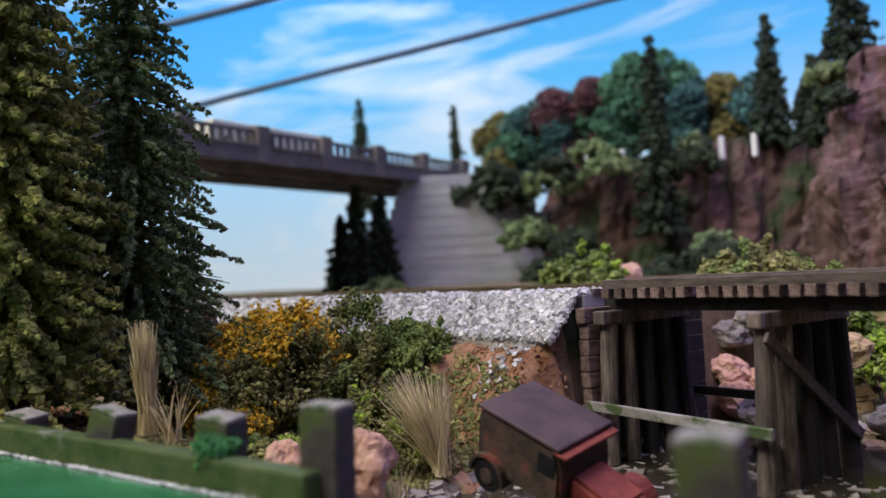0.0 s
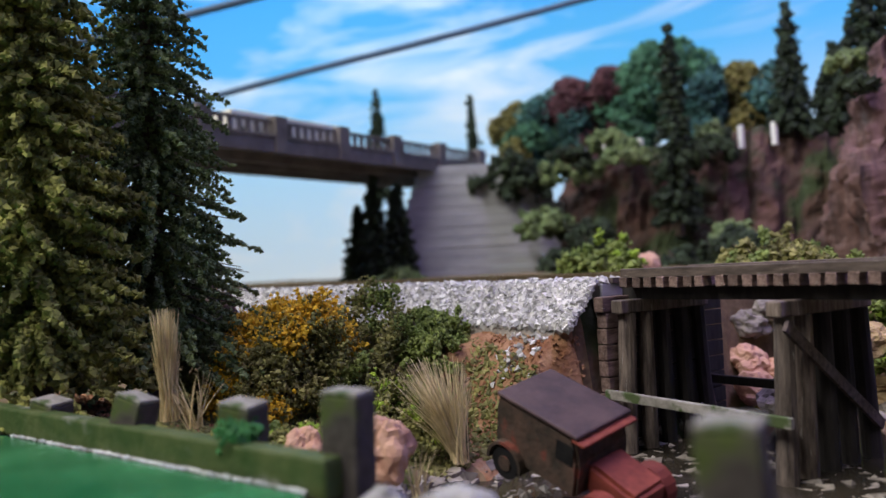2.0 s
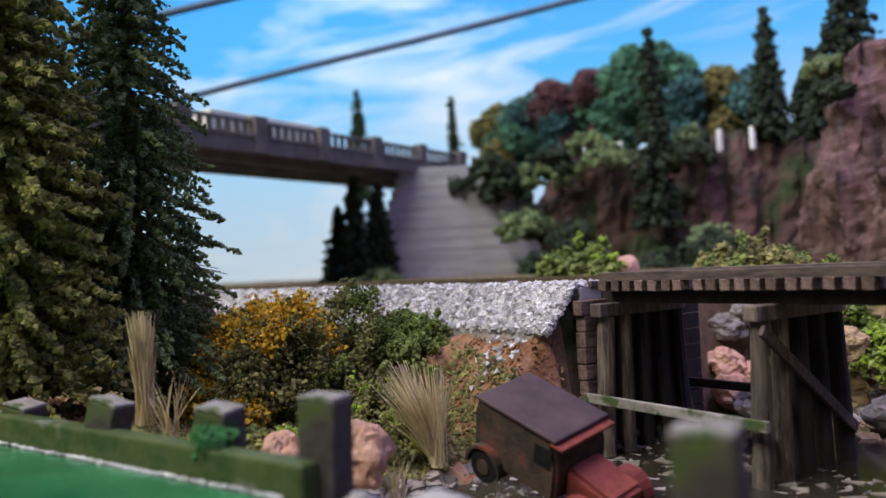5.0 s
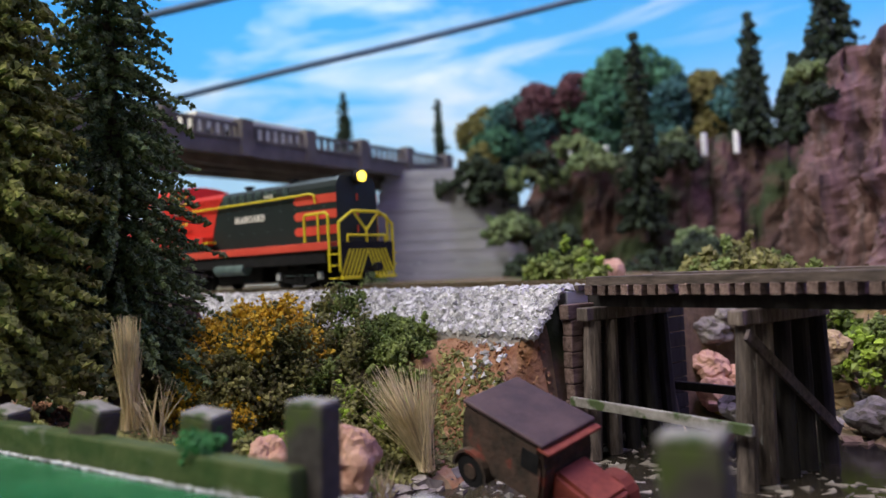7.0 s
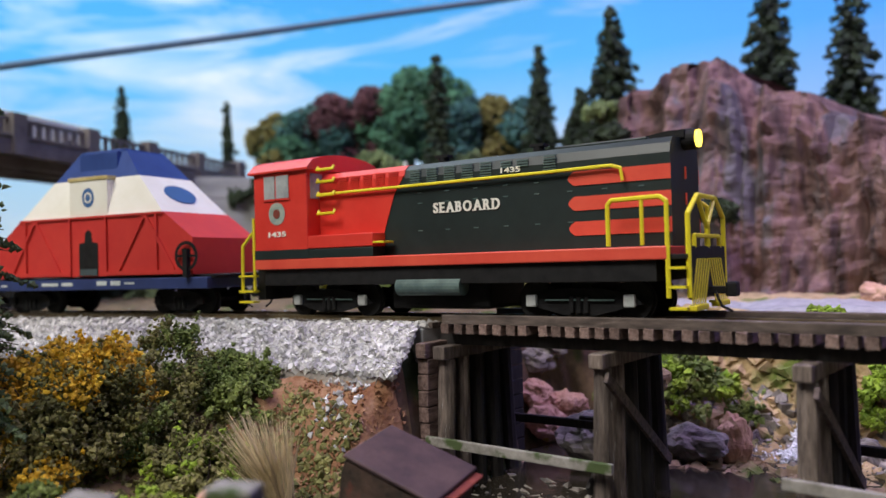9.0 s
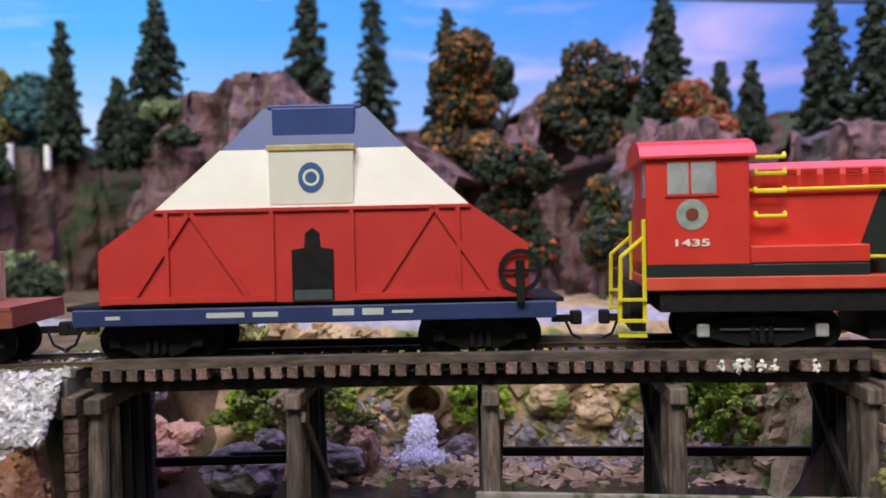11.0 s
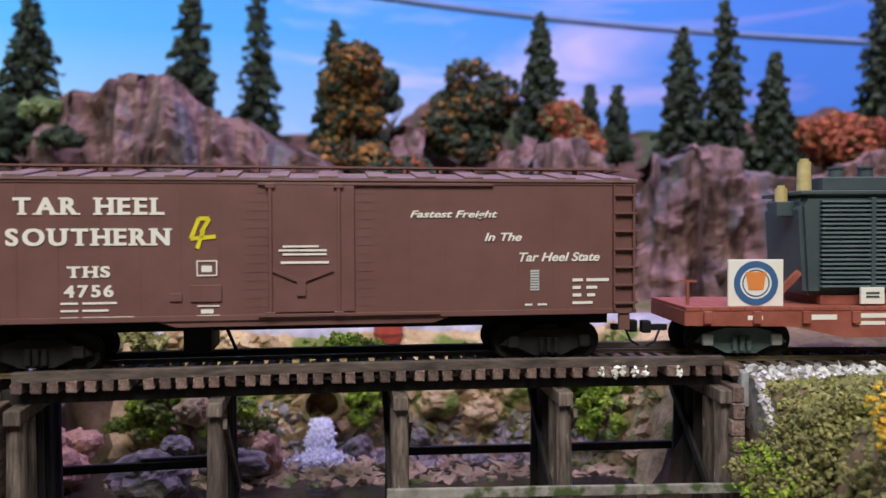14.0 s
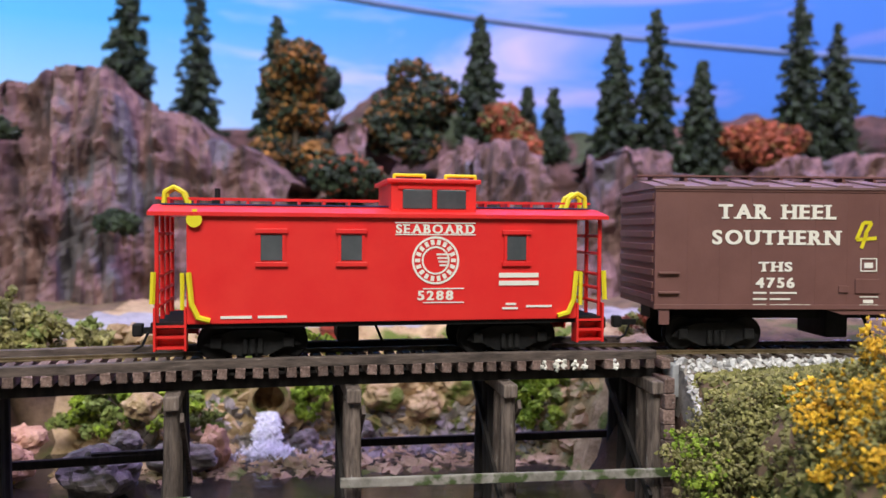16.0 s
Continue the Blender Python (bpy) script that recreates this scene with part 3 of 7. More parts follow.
rock_mass("cliff", "tall purple-brown rock cliff with vertical columns behind the track",
          [(-16, 34, 7.5), (-13, 28, 9.0), (-9.5, 25, 11.6), (-5, 23.5, 13.2), (-2.5, 24, 12.8), (1, 24.5, 10.3), (4, 24, 8.2), (7.5, 23, 6.0), (9, 24, 3.5)],
          seed=3, nu=150, nv=90, lean=0.2)
rock_mass("cliff", "low purple-grey rock outcrop between autumn trees", [(7, 29, 6), (9.5, 27.5, 9.6), (12, 27, 10.6), (14, 27.5, 9.6), (16, 29, 6)], seed=11, nu=70, nv=50)
rock_mass("cliff", "rounded purple-grey rock outcrop behind the track", [(13, 26, 4), (14.5, 23.5, 7.8), (17, 22, 9.2), (20, 21.5, 8.9), (22.5, 21.8, 7.6), (24, 24, 5.5)], seed=17, nu=80, nv=56)
rock_mass("cliff", "broad low purple-grey rock outcrop", [(22, 26, 5), (24.5, 23.5, 8.4), (28, 22.5, 8.8), (31.5, 22.8, 8.4), (35, 24, 6.5), (38, 22.5, 8.6), (43, 21, 8.8), (50, 18, 8.0), (60, 10, 7.0)], seed=23, nu=130, nv=56)
rock_mass("hillside", "dark brown wooded hillside below the highway", [(-40.14, 26.88, 8.87), (-36.04, 26.41, 9.25), (-31.14, 27.54, 9.38), (-26.3, 29.18, 9.7), (-21.6, 31.81, 10), (-16.02, 35.56, 10.26), (-9.2, 37.46, 11.16)],
          material="hill", seed=31, lean=0.4, nu=120, nv=60, category="hill", rough=0.8)
rock_mass("far_hill", "dark far hillside under autumn trees", [(-6, 45, 12.6), (4, 46, 12.2), (9, 43, 12.8), (13, 41.5, 15.0), (17, 41, 16.2), (21, 41, 14.6), (26, 42, 12.2), (36, 41, 12.4), (44, 38, 13.6), (52, 34, 13), (62, 26, 12)],
          material="hill", seed=41, lean=0.25, nu=100, nv=40, category="hill", rough=0.8)


# ---- vegetation ----
def conifer_points(h, r, rng, levels, per, droop=0.25, top=0.04, base=0.06, jit=0.12, power=0.9, shake=None):
    pts = []
    shake = shake or rng
    for i in range(levels):
        q = i / (levels - 1)
        z = h * (base + (1 - base) * q)
        rad = r * ((1 - q) ** power + top) * rng.uniform(0.8, 1.12)
        n = max(4, int(per * (0.35 + 0.65 * (1 - q))))
        a0 = rng.uniform(0, 6.28)
        for k in range(n):
            a = a0 + 6.283 * k / n + rng.uniform(-0.25, 0.25)
            ln = rad * rng.uniform(0.72, 1.1)
            m = max(3, int(ln / 0.11))
            s = np.linspace(0.12, 1, m)
            zz = z + rng.uniform(-0.12, 0.12) - droop * ln * s ** 1.5
            p = np.stack([np.cos(a) * ln * s, np.sin(a) * ln * s, zz], 1)
            pts.append(p + shake.normal(0, jit, p.shape) * (1.25 - 0.7 * s[:, None]))
    return np.concatenate(pts)


def conifer(name, label, at, h, r, material, seed, levels=26, per=11, size=0.16, group="", dens=1, droop=0.25, power=0.9, twigs=False, jit=0.12):
    rng = np.random.default_rng(seed)
    t = thing(name, label, "tree", at, group=group)
    made(lambda bm: bar(bm, (0, 0, -0.6), (0, 0, h * 0.97), 0.035 * h ** 0.8 + 0.05, 0.02, 8), "trunk", "bark", t)
    pts = np.concatenate([conifer_points(h, r, np.random.default_rng(seed + (0 if k < 3 else 1)), levels, per, droop=droop, power=power, jit=jit, shake=rng) for k in range(dens)])
    lumps("crown", pts, rng.uniform(0.5, 1.25, len(pts)) * size, material, t, seed=seed, jitter=0.7)
    if twigs:
        def build(bm):
            for i in range(150):
                z = h * rng.uniform(0.08, 0.9)
                a, ln = rng.uniform(0, 6.28), r * (1.02 - z / h) * rng.uniform(0.75, 1.18)
                bar(bm, (0, 0, z), (math.cos(a) * ln, math.sin(a) * ln, z - 0.22 * ln + rng.uniform(-0.1, 0.15)), 0.025, 0.012, 4)
        made(build, "branch", "bark", t, "thin bare branch tips")
    return t


def bush(name, label, at, r, materials, seed, n=2600, size=0.1, group="", category="bush", shape=1.0):
    """A dome of crumbs over a few stems; each material is a part."""
    rng = np.random.default_rng(seed)
    t = thing(name, label, category, at, group=group)

    def stems(bm):
        for k in range(7):
            a = rng.uniform(0, 6.28)
            bar(bm, (0, 0, -0.3), (math.cos(a) * r[0] * 0.6, math.sin(a) * r[1] * 0.6, r[2] * rng.uniform(0.4, 0.8)), 0.05, 0.02, 5)
    made(stems, "stem", "bark", t)
    lobes = rng.normal(size=(14, 3))
    lobes /= np.linalg.norm(lobes, axis=1, keepdims=True)
    lobes[:, 2] = np.abs(lobes[:, 2])
    reach = rng.uniform(0.25, 0.62, 14)
    mean = (r[0] * r[1] * r[2]) ** (1 / 3)
    for m, (material, share, shell, pname) in enumerate(materials):
        k = int(n * share)
        q = max(30, k // 26)
        d = rng.normal(size=(q, 3))
        d /= np.linalg.norm(d, axis=1, keepdims=True)
        d[:, 2] = np.abs(d[:, 2]) * shape - 0.12
        if m:
            patch = np.array([noise.noise(Vector((a * 1.4 + seed, b * 1.4, e * 1.4 + 4))) for a, b, e in d])
            d = d[(patch + 0.35 * d[:, 2]) > -0.05]
        lob = np.max(0.62 + reach[None] * np.clip((d @ lobes.T - 0.66) / 0.3, 0, 1), axis=1)
        rad = lob * (shell + (1.05 - shell) * rng.random(len(d)) ** 0.5)
        core = d * rad[:, None] * np.array(r)
        # sprigs that stand out of the outline
        pick = rng.random(len(d)) < 0.16
        w = rng.integers(0, len(d), k)
        s = rng.random(k)
        p = core[w] * (1 + np.where(pick[w], 0.26 * s, 0))[:, None] + rng.normal(0, 1, (k, 3)) * np.where(pick[w], 0.03 + 0.03 * (1 - s), 0.065)[:, None] * mean
        lumps(pname, p, rng.uniform(0.45, 1.3, k) * size, material, t, seed=seed + m, jitter=0.6)
    return t


def broadleaf(name, label, at, h, r, materials, seed, n=1500, size=0.28, group="", squash=1.0):
    rng = np.random.default_rng(seed)
    t = thing(name, label, "tree", at, group=group)

    def limbs(bm):
        bar(bm, (0, 0, -0.6), (0.1, 0, h * 0.5), 0.07 * h ** 0.6, 0.04 * h ** 0.6, 8)
        for k in range(8):
            a, z = rng.uniform(0, 6.28), h * rng.uniform(0.28, 0.5)
            bar(bm, (0.05, 0, z), (math.cos(a) * r * 0.7, math.sin(a) * r * 0.7, z + h * rng.uniform(0.1, 0.35)), 0.03 * h ** 0.6, 0.02, 5)
    made(limbs, "trunk", "bark", t)
    c = np.stack([rng.uniform(-0.6, 0.6, 9) * r, rng.uniform(-0.6, 0.6, 9) * r, h * rng.uniform(0.14, 0.82, 9)], 1)
    c[0] = (0, 0, h * 0.85)
    for m, (material, share, pname) in enumerate(materials):
        k = int(n * share)
        w = rng.integers(0, len(c), k)
        d = rng.normal(size=(k, 3))
        d /= np.linalg.norm(d, axis=1, keepdims=True)
        p = c[w] + d * (r * 0.52 * (0.55 + 0.5 * rng.random(k) ** 0.5))[:, None] * np.array((1, 1, 0.85 * squash))
        lumps(pname, p, rng.uniform(0.6, 1.3, k) * size, material, t, seed=seed + m, jitter=0.6)
    return t


# two large near spruces
conifer("spruce_tree", "tall olive-green model spruce with crumbly foam foliage", (-7.18, -14.22, -2.65), 19.0, 3.3, "tree_olive", 5, levels=36, per=16, size=0.095, dens=6, droop=0.28, power=0.75, jit=0.075)
conifer("spruce_tree", "tall dark green model spruce with spiky branch tips", (-8.82, -10.79, -2.32), 17.5, 3.2, "tree_dark", 6, levels=36, per=14, size=0.078, dens=6, droop=0.36, power=0.8, twigs=True, jit=0.06)

# bushes on the near left bank
bush("bush", "rounded bush with dense golden yellow blooms", (-6.93, -7.54, -3.11), (2.4, 2.3, 3.1), [("leaf_dull", 1.0, 0.65, "foliage"), ("yellow", 1.7, 0.9, "bloom")], 21, n=11000, size=0.065)
bush("bush", "tangled dull green bush with dark twigs", (-9.5, -8.67, -2.76), (1.9, 2.0, 2.7), [("leaf_dull", 1.0, 0.6, "foliage")], 22, n=6500, size=0.06)
bush("bush", "upright leafy green bush beside the ballast", (-6.36, -4.84, -2.88), (1.7, 1.8, 2.6), [("leaf_dull", 0.9, 0.4, "foliage"), ("leaf_green", 0.6, 0.85, "leaf_tip")], 23, n=5500, size=0.062, shape=1.1)
bush("bush", "low rounded mid-green bush below the ballast", (-5.04, -3.35, -2.33), (1.3, 1.1, 1.75), [("leaf_green", 1.0, 0.75, "foliage")], 24, n=5500, size=0.07)
bush("bush", "low mossy yellow-green ground bush", (-3.24, -5.68, -3.89), (1.9, 1.4, 1.5), [("leaf_dull", 0.9, 0.8, "foliage"), ("leaf_bright", 0.25, 0.95, "leaf_tip")], 25, n=5500, size=0.065)
bush("bush", "small olive bush beside the pink rock", (-0.8, -8.99, -3.73), (1.2, 1.1, 1.0), [("leaf_dull", 0.8, 0.8, "foliage"), ("leaf_bright", 0.3, 0.95, "leaf_tip")], 26, n=3600, size=0.06)
bush("bush", "small grey-green bush behind the timber piles", (-2.48, -10.01, -3.49), (0.8, 0.8, 1.0), [("leaf_green", 0.7, 0.8, "foliage"), ("yellow", 0.12, 0.98, "bloom")], 27, n=1800, size=0.07)
# right bank shrubs
bush("bush", "dense dull olive shrub covering the bank", (20.2, -3.04, -2.8), (2.3, 2.2, 2.4), [("leaf_dull", 1.0, 0.8, "foliage"), ("leaf_bright", 0.12, 0.98, "leaf_tip")], 61, n=14000, size=0.06)
bush("bush", "large shrub with bright yellow blooms on the bank", (21.89, -6.07, -1.44), (2.6, 2.4, 3.4), [("leaf_dull", 1.0, 0.8, "foliage"), ("yellow", 0.55, 0.97, "bloom")], 62, n=16000, size=0.06)
bush("bush", "low shrub of bright green and yellow on the bank", (18.58, -6, -4.33), (1.6, 1.9, 2.2), [("leaf_dull", 0.9, 0.8, "foliage"), ("yellow", 0.3, 0.97, "bloom"), ("moss_green", 0.3, 0.95, "leaf_tip")], 63, n=9000, size=0.06)
# bushes behind the trestle
bush("bush", "bright green bush beside the culvert", (9.0, 11.2, -3.6), (1.1, 0.9, 1.9), [("leaf_bright", 1.0, 0.8, "foliage")], 71, n=1800, size=0.11)
bush("bush", "bright green bush on the rear creek bank", (17.2, 9.0, -3.4), (1.7, 1.2, 2.2), [("leaf_bright", 0.8, 0.8, "foliage"), ("leaf_green", 0.4, 0.9, "leaf_tip")], 72, n=2600, size=0.11)
bush("bush", "yellow-green bush on the rear creek bank", (2.2, 9.5, -3.4), (2.0, 1.3, 2.4), [("leaf_green", 0.8, 0.8, "foliage"), ("leaf_bright", 0.4, 0.9, "leaf_tip")], 73, n=3000, size=0.11)
bush("bush", "small bright green bush beside the track", (8.2, 7.6, -0.7), (1.1, 0.7, 0.9), [("leaf_bright", 1.0, 0.8, "foliage")], 74, n=1200, size=0.1)
bush("bush", "low green bush behind the rails", (-10.5, 8.5, -0.5), (2.6, 1.4, 1.9), [("leaf_green", 0.9, 0.8, "foliage"), ("leaf_bright", 0.2, 0.9, "leaf_tip")], 75, n=2600, size=0.12)
bush("bush", "grey-green shrub behind the rails", (-2.5, 9.8, -0.5), (3.0, 1.2, 1.7), [("leaf_dull", 0.9, 0.8, "foliage"), ("leaf_green", 0.3, 0.9, "leaf_tip")], 76, n=2600, size=0.12)
bush("bush", "brown scrub bush behind the rails", (22.0, 8.0, -0.5), (1.6, 0.9, 1.3), [("rust_leaf", 0.5, 0.8, "foliage"), ("leaf_dull", 0.6, 0.8, "leaf_tip")], 77, n=1600, size=0.1)

# trees behind, each where it stands
FAR = "dark green spruce on the rocks behind the track"
for i, (x, y, z, h, r) in enumerate([
        (-24.72, 28.72, 2.5, 14.6, 2.0), (-21.57, 37.85, 9.26, 9.6, 1.7), (-12.84, 33.97, 8.6, 10.8, 2.6), (-3.89, 39.95, 10.5, 11.2, 2.4), (0.53, 42.91, 7.5, 14.8, 2.4),
        (6.79, 33.69, 8.38, 9.2, 1.9), (20.37, 32.42, 9.32, 8.6, 1.8), (24.62, 35.34, 8.84, 5.0, 0.9), (26.41, 34.81, 8.83, 4.8, 1.1), (29.74, 31.26, 7.28, 9.6, 2.2), (32.43, 30.71, 7.26, 11.4, 1.9),
        (35.52, 30.15, 7.25, 8.0, 1.9), (43.95, 31.48, 8.24, 12.2, 2.2), (46.54, 30.93, 8.22, 10.2, 1.9), (51.5, 28.83, 8.18, 11.0, 2.2), (-59.47, 21.86, 7.95, 11.3, 1.4), (-56.49, 31.86, 9.69, 9.2, 0.8),
        (-46.47, 24.35, -0.62, 11.0, 2.0), (-16.0, 34.9, 8.5, 5.6, 1.7), (-49.13, 21.49, -0.53, 9.5, 2.0)]):
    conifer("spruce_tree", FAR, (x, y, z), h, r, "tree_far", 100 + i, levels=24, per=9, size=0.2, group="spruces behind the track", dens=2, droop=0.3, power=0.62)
# shaded_leaf: a second foliage colour mixed in to stand for shaded leaves
for i, (x, y, z, h, r, mats) in enumerate([
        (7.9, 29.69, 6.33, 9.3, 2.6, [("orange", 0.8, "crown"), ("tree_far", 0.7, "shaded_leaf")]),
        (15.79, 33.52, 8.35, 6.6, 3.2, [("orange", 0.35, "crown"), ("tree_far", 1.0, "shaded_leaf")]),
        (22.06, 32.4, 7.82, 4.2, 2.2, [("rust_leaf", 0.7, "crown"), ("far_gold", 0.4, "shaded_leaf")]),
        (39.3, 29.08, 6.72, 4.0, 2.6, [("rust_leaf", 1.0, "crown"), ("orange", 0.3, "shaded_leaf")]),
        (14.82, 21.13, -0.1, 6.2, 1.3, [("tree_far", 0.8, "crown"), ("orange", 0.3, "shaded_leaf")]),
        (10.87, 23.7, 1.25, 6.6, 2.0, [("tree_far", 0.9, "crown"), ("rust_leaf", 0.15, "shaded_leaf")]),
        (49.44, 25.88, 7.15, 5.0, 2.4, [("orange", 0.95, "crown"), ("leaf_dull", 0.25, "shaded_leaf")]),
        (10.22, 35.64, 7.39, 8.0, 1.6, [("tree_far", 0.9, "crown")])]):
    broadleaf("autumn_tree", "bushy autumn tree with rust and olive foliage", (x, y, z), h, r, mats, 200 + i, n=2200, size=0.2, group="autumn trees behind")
FARM = ["far_gold", "far_green", "far_teal", "far_maroon", "far_teal", "far_maroon", "far_green", "far_green", "far_green", "far_teal", "far_gold", "far_teal"]
for i, (m, f) in enumerate(zip(FARM, (0.0, 0.06, 0.12, 0.19, 0.26, 0.33, 0.4, 0.47, 0.56, 0.64, 0.74, 0.84))):
    x, y = -53.36 + 28.5 * f, 35.82 + 13.76 * f
    h = (6.6, 6.4, 7.0, 8.0, 7.0, 8.2, 8.0, 9.6, 9.4, 6.2, 5.8, 5.4)[i]
    broadleaf("deciduous_tree", "rounded far tree in muted autumn colour", (x, y, 9.6 + 1.2 * f), h * 1.19, 3.3, [(m, 1.0, "crown")], 240 + i, n=2600, size=0.26, group="row of far trees", squash=1.15)
for i, (x, y, z, r) in enumerate([(-37.91, 25.12, 7.29, 2.4), (-34.85, 24.4, 2.68, 2.0), (-33.5, 26.2, 8.03, 2.0), (-28.05, 26.9, 7.77, 1.9), (-22.98, 30.57, 7.44, 2.0), (-28.71, 23.66, 1.85, 2.2), (-19.24, 28.38, 0.96, 2.2),
                                  (-22.04, 26.47, -0.68, 2.4), (-16.26, 24.72, 0.52, 1.8), (-8.59, 24.47, 9.92, 1.0), (-6.83, 22.35, 8.29, 0.8), (-1.15, 22.3, 3.67, 0.9), (-24.71, 32.4, 9.01, 1.5), (-40.57, 22.25, 6.98, 1.6)]):
    bush("bush", "dark green scrub growing on the slope", (x, y, z), (r, r * 0.8, r * 0.9), [("tree_far" if i % 3 else "tree_dark", 1.0, 0.75, "foliage")], 300 + i, n=900, size=0.22, group="scrub on the slope")


for i, (x, y, z, h, r) in enumerate([(-43.22, 13.12, -0.4, 8.6, 1.7), (-43.07, 15.22, 0.4, 7.2, 1.6), (-47.56, 13.67, -0.4, 6.4, 1.5)]):
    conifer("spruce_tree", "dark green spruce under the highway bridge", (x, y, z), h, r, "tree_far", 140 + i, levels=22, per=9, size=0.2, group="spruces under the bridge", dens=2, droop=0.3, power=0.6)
for i, (x, y, z, r) in enumerate([(-40.47, 13.8, -1.19, 2), (-36.59, 23.72, 6.17, 2.2), (-34.32, 23.79, 2.74, 2.2), (-36.98, 22.98, 8.08, 1.8), (-34.37, 27.35, 7.36, 2.2), (-30.62, 22.33, -0.48, 2), (-31.32, 28.44, 9.24, 1.8)]):
    bush("bush", "dark overgrowth beside the abutment wall", (x, y, z), (r, r, r * 1.1), [("tree_far" if i % 2 else "tree_dark", 1.0, 0.7, "foliage")], 330 + i, n=1300, size=0.2, group="overgrowth by the abutment")


# grasses
def grass_tuft(label, at, h, spread, n, seed, lean=(0, 0)):
    rng = np.random.default_rng(seed)
    t = thing("grass_tuft", label, "grass", at)
    vs, fs = [], []
    for k in range(n):
        a, s = rng.uniform(0, 6.28), spread * rng.random() ** 0.7
        b = Vector((rng.normal(0, 0.08), rng.normal(0, 0.08), 0))
        ln = h * rng.uniform(0.55, 1.08)
        tip = Vector((math.cos(a) * s + lean[0], math.sin(a) * s + lean[1], ln))
        mid = b * 0.6 + tip * 0.45 + Vector((0, 0, 0.08 * ln))
        side = Vector((math.cos(a + 1.3), math.sin(a + 1.3), 0)) * 0.018
        i = len(vs)
        for p, w in ((b, 1), (mid, 0.9), (tip, 0.3)):
            vs += [tuple(p - side * w), tuple(p + side * w), tuple(p + Vector((side.y, -side.x, 0)) * w)]
        for j in (0, 3):
            for q in range(3):
                fs.append((i + j + q, i + j + (q + 1) % 3, i + j + 3 + (q + 1) % 3, i + j + 3 + q))
    raw("blade", vs, fs, "straw", t, "dry straw-coloured fibres")
    return t


grass_tuft("narrow upright tuft of dry straw grass", (-3.17, -11.69, -2.75), 2.5, 0.36, 420, 401)
grass_tuft("wide fan of pale dry straw grass", (-0.47, -5.33, -4.32), 2.4, 1.1, 300, 402, (-0.6, -0.35))
grass_tuft("sparse bent dry grass stems", (-2.41, -11.29, -2.86), 1.3, 0.9, 30, 403)
grass_tuft("sparse dry stems by the rubble", (1.97, -7.84, -4.18), 1.0, 0.7, 24, 404)


# loose litter and stones
def scatter(name, label, n, region, size, material, seed, category, base="oct", lift=0.0, keep=None, flat=1.0):
    rng = np.random.default_rng(seed)
    x, y = rng.uniform(region[0], region[1], n), rng.uniform(region[2], region[3], n)
    if keep is not None:
        k = keep(x, y)
        x, y = x[k], y[k]
    z = ground_z(x, y) + lift
    ob = lumps(name, np.stack([x, y, z], 1), rng.uniform(size[0], size[1], len(x)), material, seed=seed, base=base, flat=flat, jitter=0.28 if base == "cube" else 0.55)
    return tagged(ob, label, category, kind="stuff")


scatter("leaf_litter", "dry reddish leaf litter on the bank", 5000, (-14, 3, -14.5, -7), (0.03, 0.09), "litter", 501, "litter", lift=0.03, keep=lambda x, y: ((x - 5.6) * 0.368 + (y + 11.4) * -0.93) < -0.3)
scatter("moss", "patches of olive moss on the bank", 26000, (-15, 0.5, -12, -2.6), (0.04, 0.12), "leaf_dull", 502, "moss", lift=0.02)
scatter("gravel", "grey creek-side gravel and stone chips", 2600, (-0.5, 7.0, -9, 2.5), (0.06, 0.26), "stone", 503, "gravel", "cube", lift=0.05, keep=lambda x, y: ground_z(x, y) < -3.6, flat=0.7)
scatter("gravel", "mixed stones along the rear creek bank", 2600, (0, 19, 6, 12.6), (0.08, 0.34), "bank", 504, "gravel", "cube", lift=0.05, flat=0.8)
scatter("gravel", "wet grey stones at the creek edge", 1500, (1, 18, 8.0, 11.5), (0.08, 0.3), "stone", 505, "gravel", "cube", lift=0.05)
scatter("moss", "olive and straw scrub on the right bank", 14000, (18.4, 30, -9, -0.6), (0.04, 0.12), "leaf_dull", 507, "moss", lift=0.02)
scatter("gravel", "red soil crumbs on the cut bank", 1800, (-3.6, 0.2, -5.5, -1.2), (0.02, 0.05), "red_dirt", 506, "gravel", "cube", lift=0.02)


def boulder(label, at, r, material, seed, name="rock"):
    bm = bmesh.new()
    bmesh.ops.create_icosphere(bm, subdivisions=4, radius=1)
    for v in bm.verts:
        p = v.co.copy()
        f = 1 + 0.35 * fbm(p.x * 1.1 + seed, p.y * 1.1, p.z * 1.1, 3) - 0.18 * abs(noise.noise(p * 2.7 + Vector((seed, 0, 0))))
        v.co = Vector((p.x * r[0], p.y * r[1], p.z * r[2])) * f
    ob = part(name, bm, material)
    ob.matrix_basis = pose(at[0] * U, at[1] * U, at[2] * U, 0, 0, seed * 37 % 360)
    return tagged(ob, label, "rock")


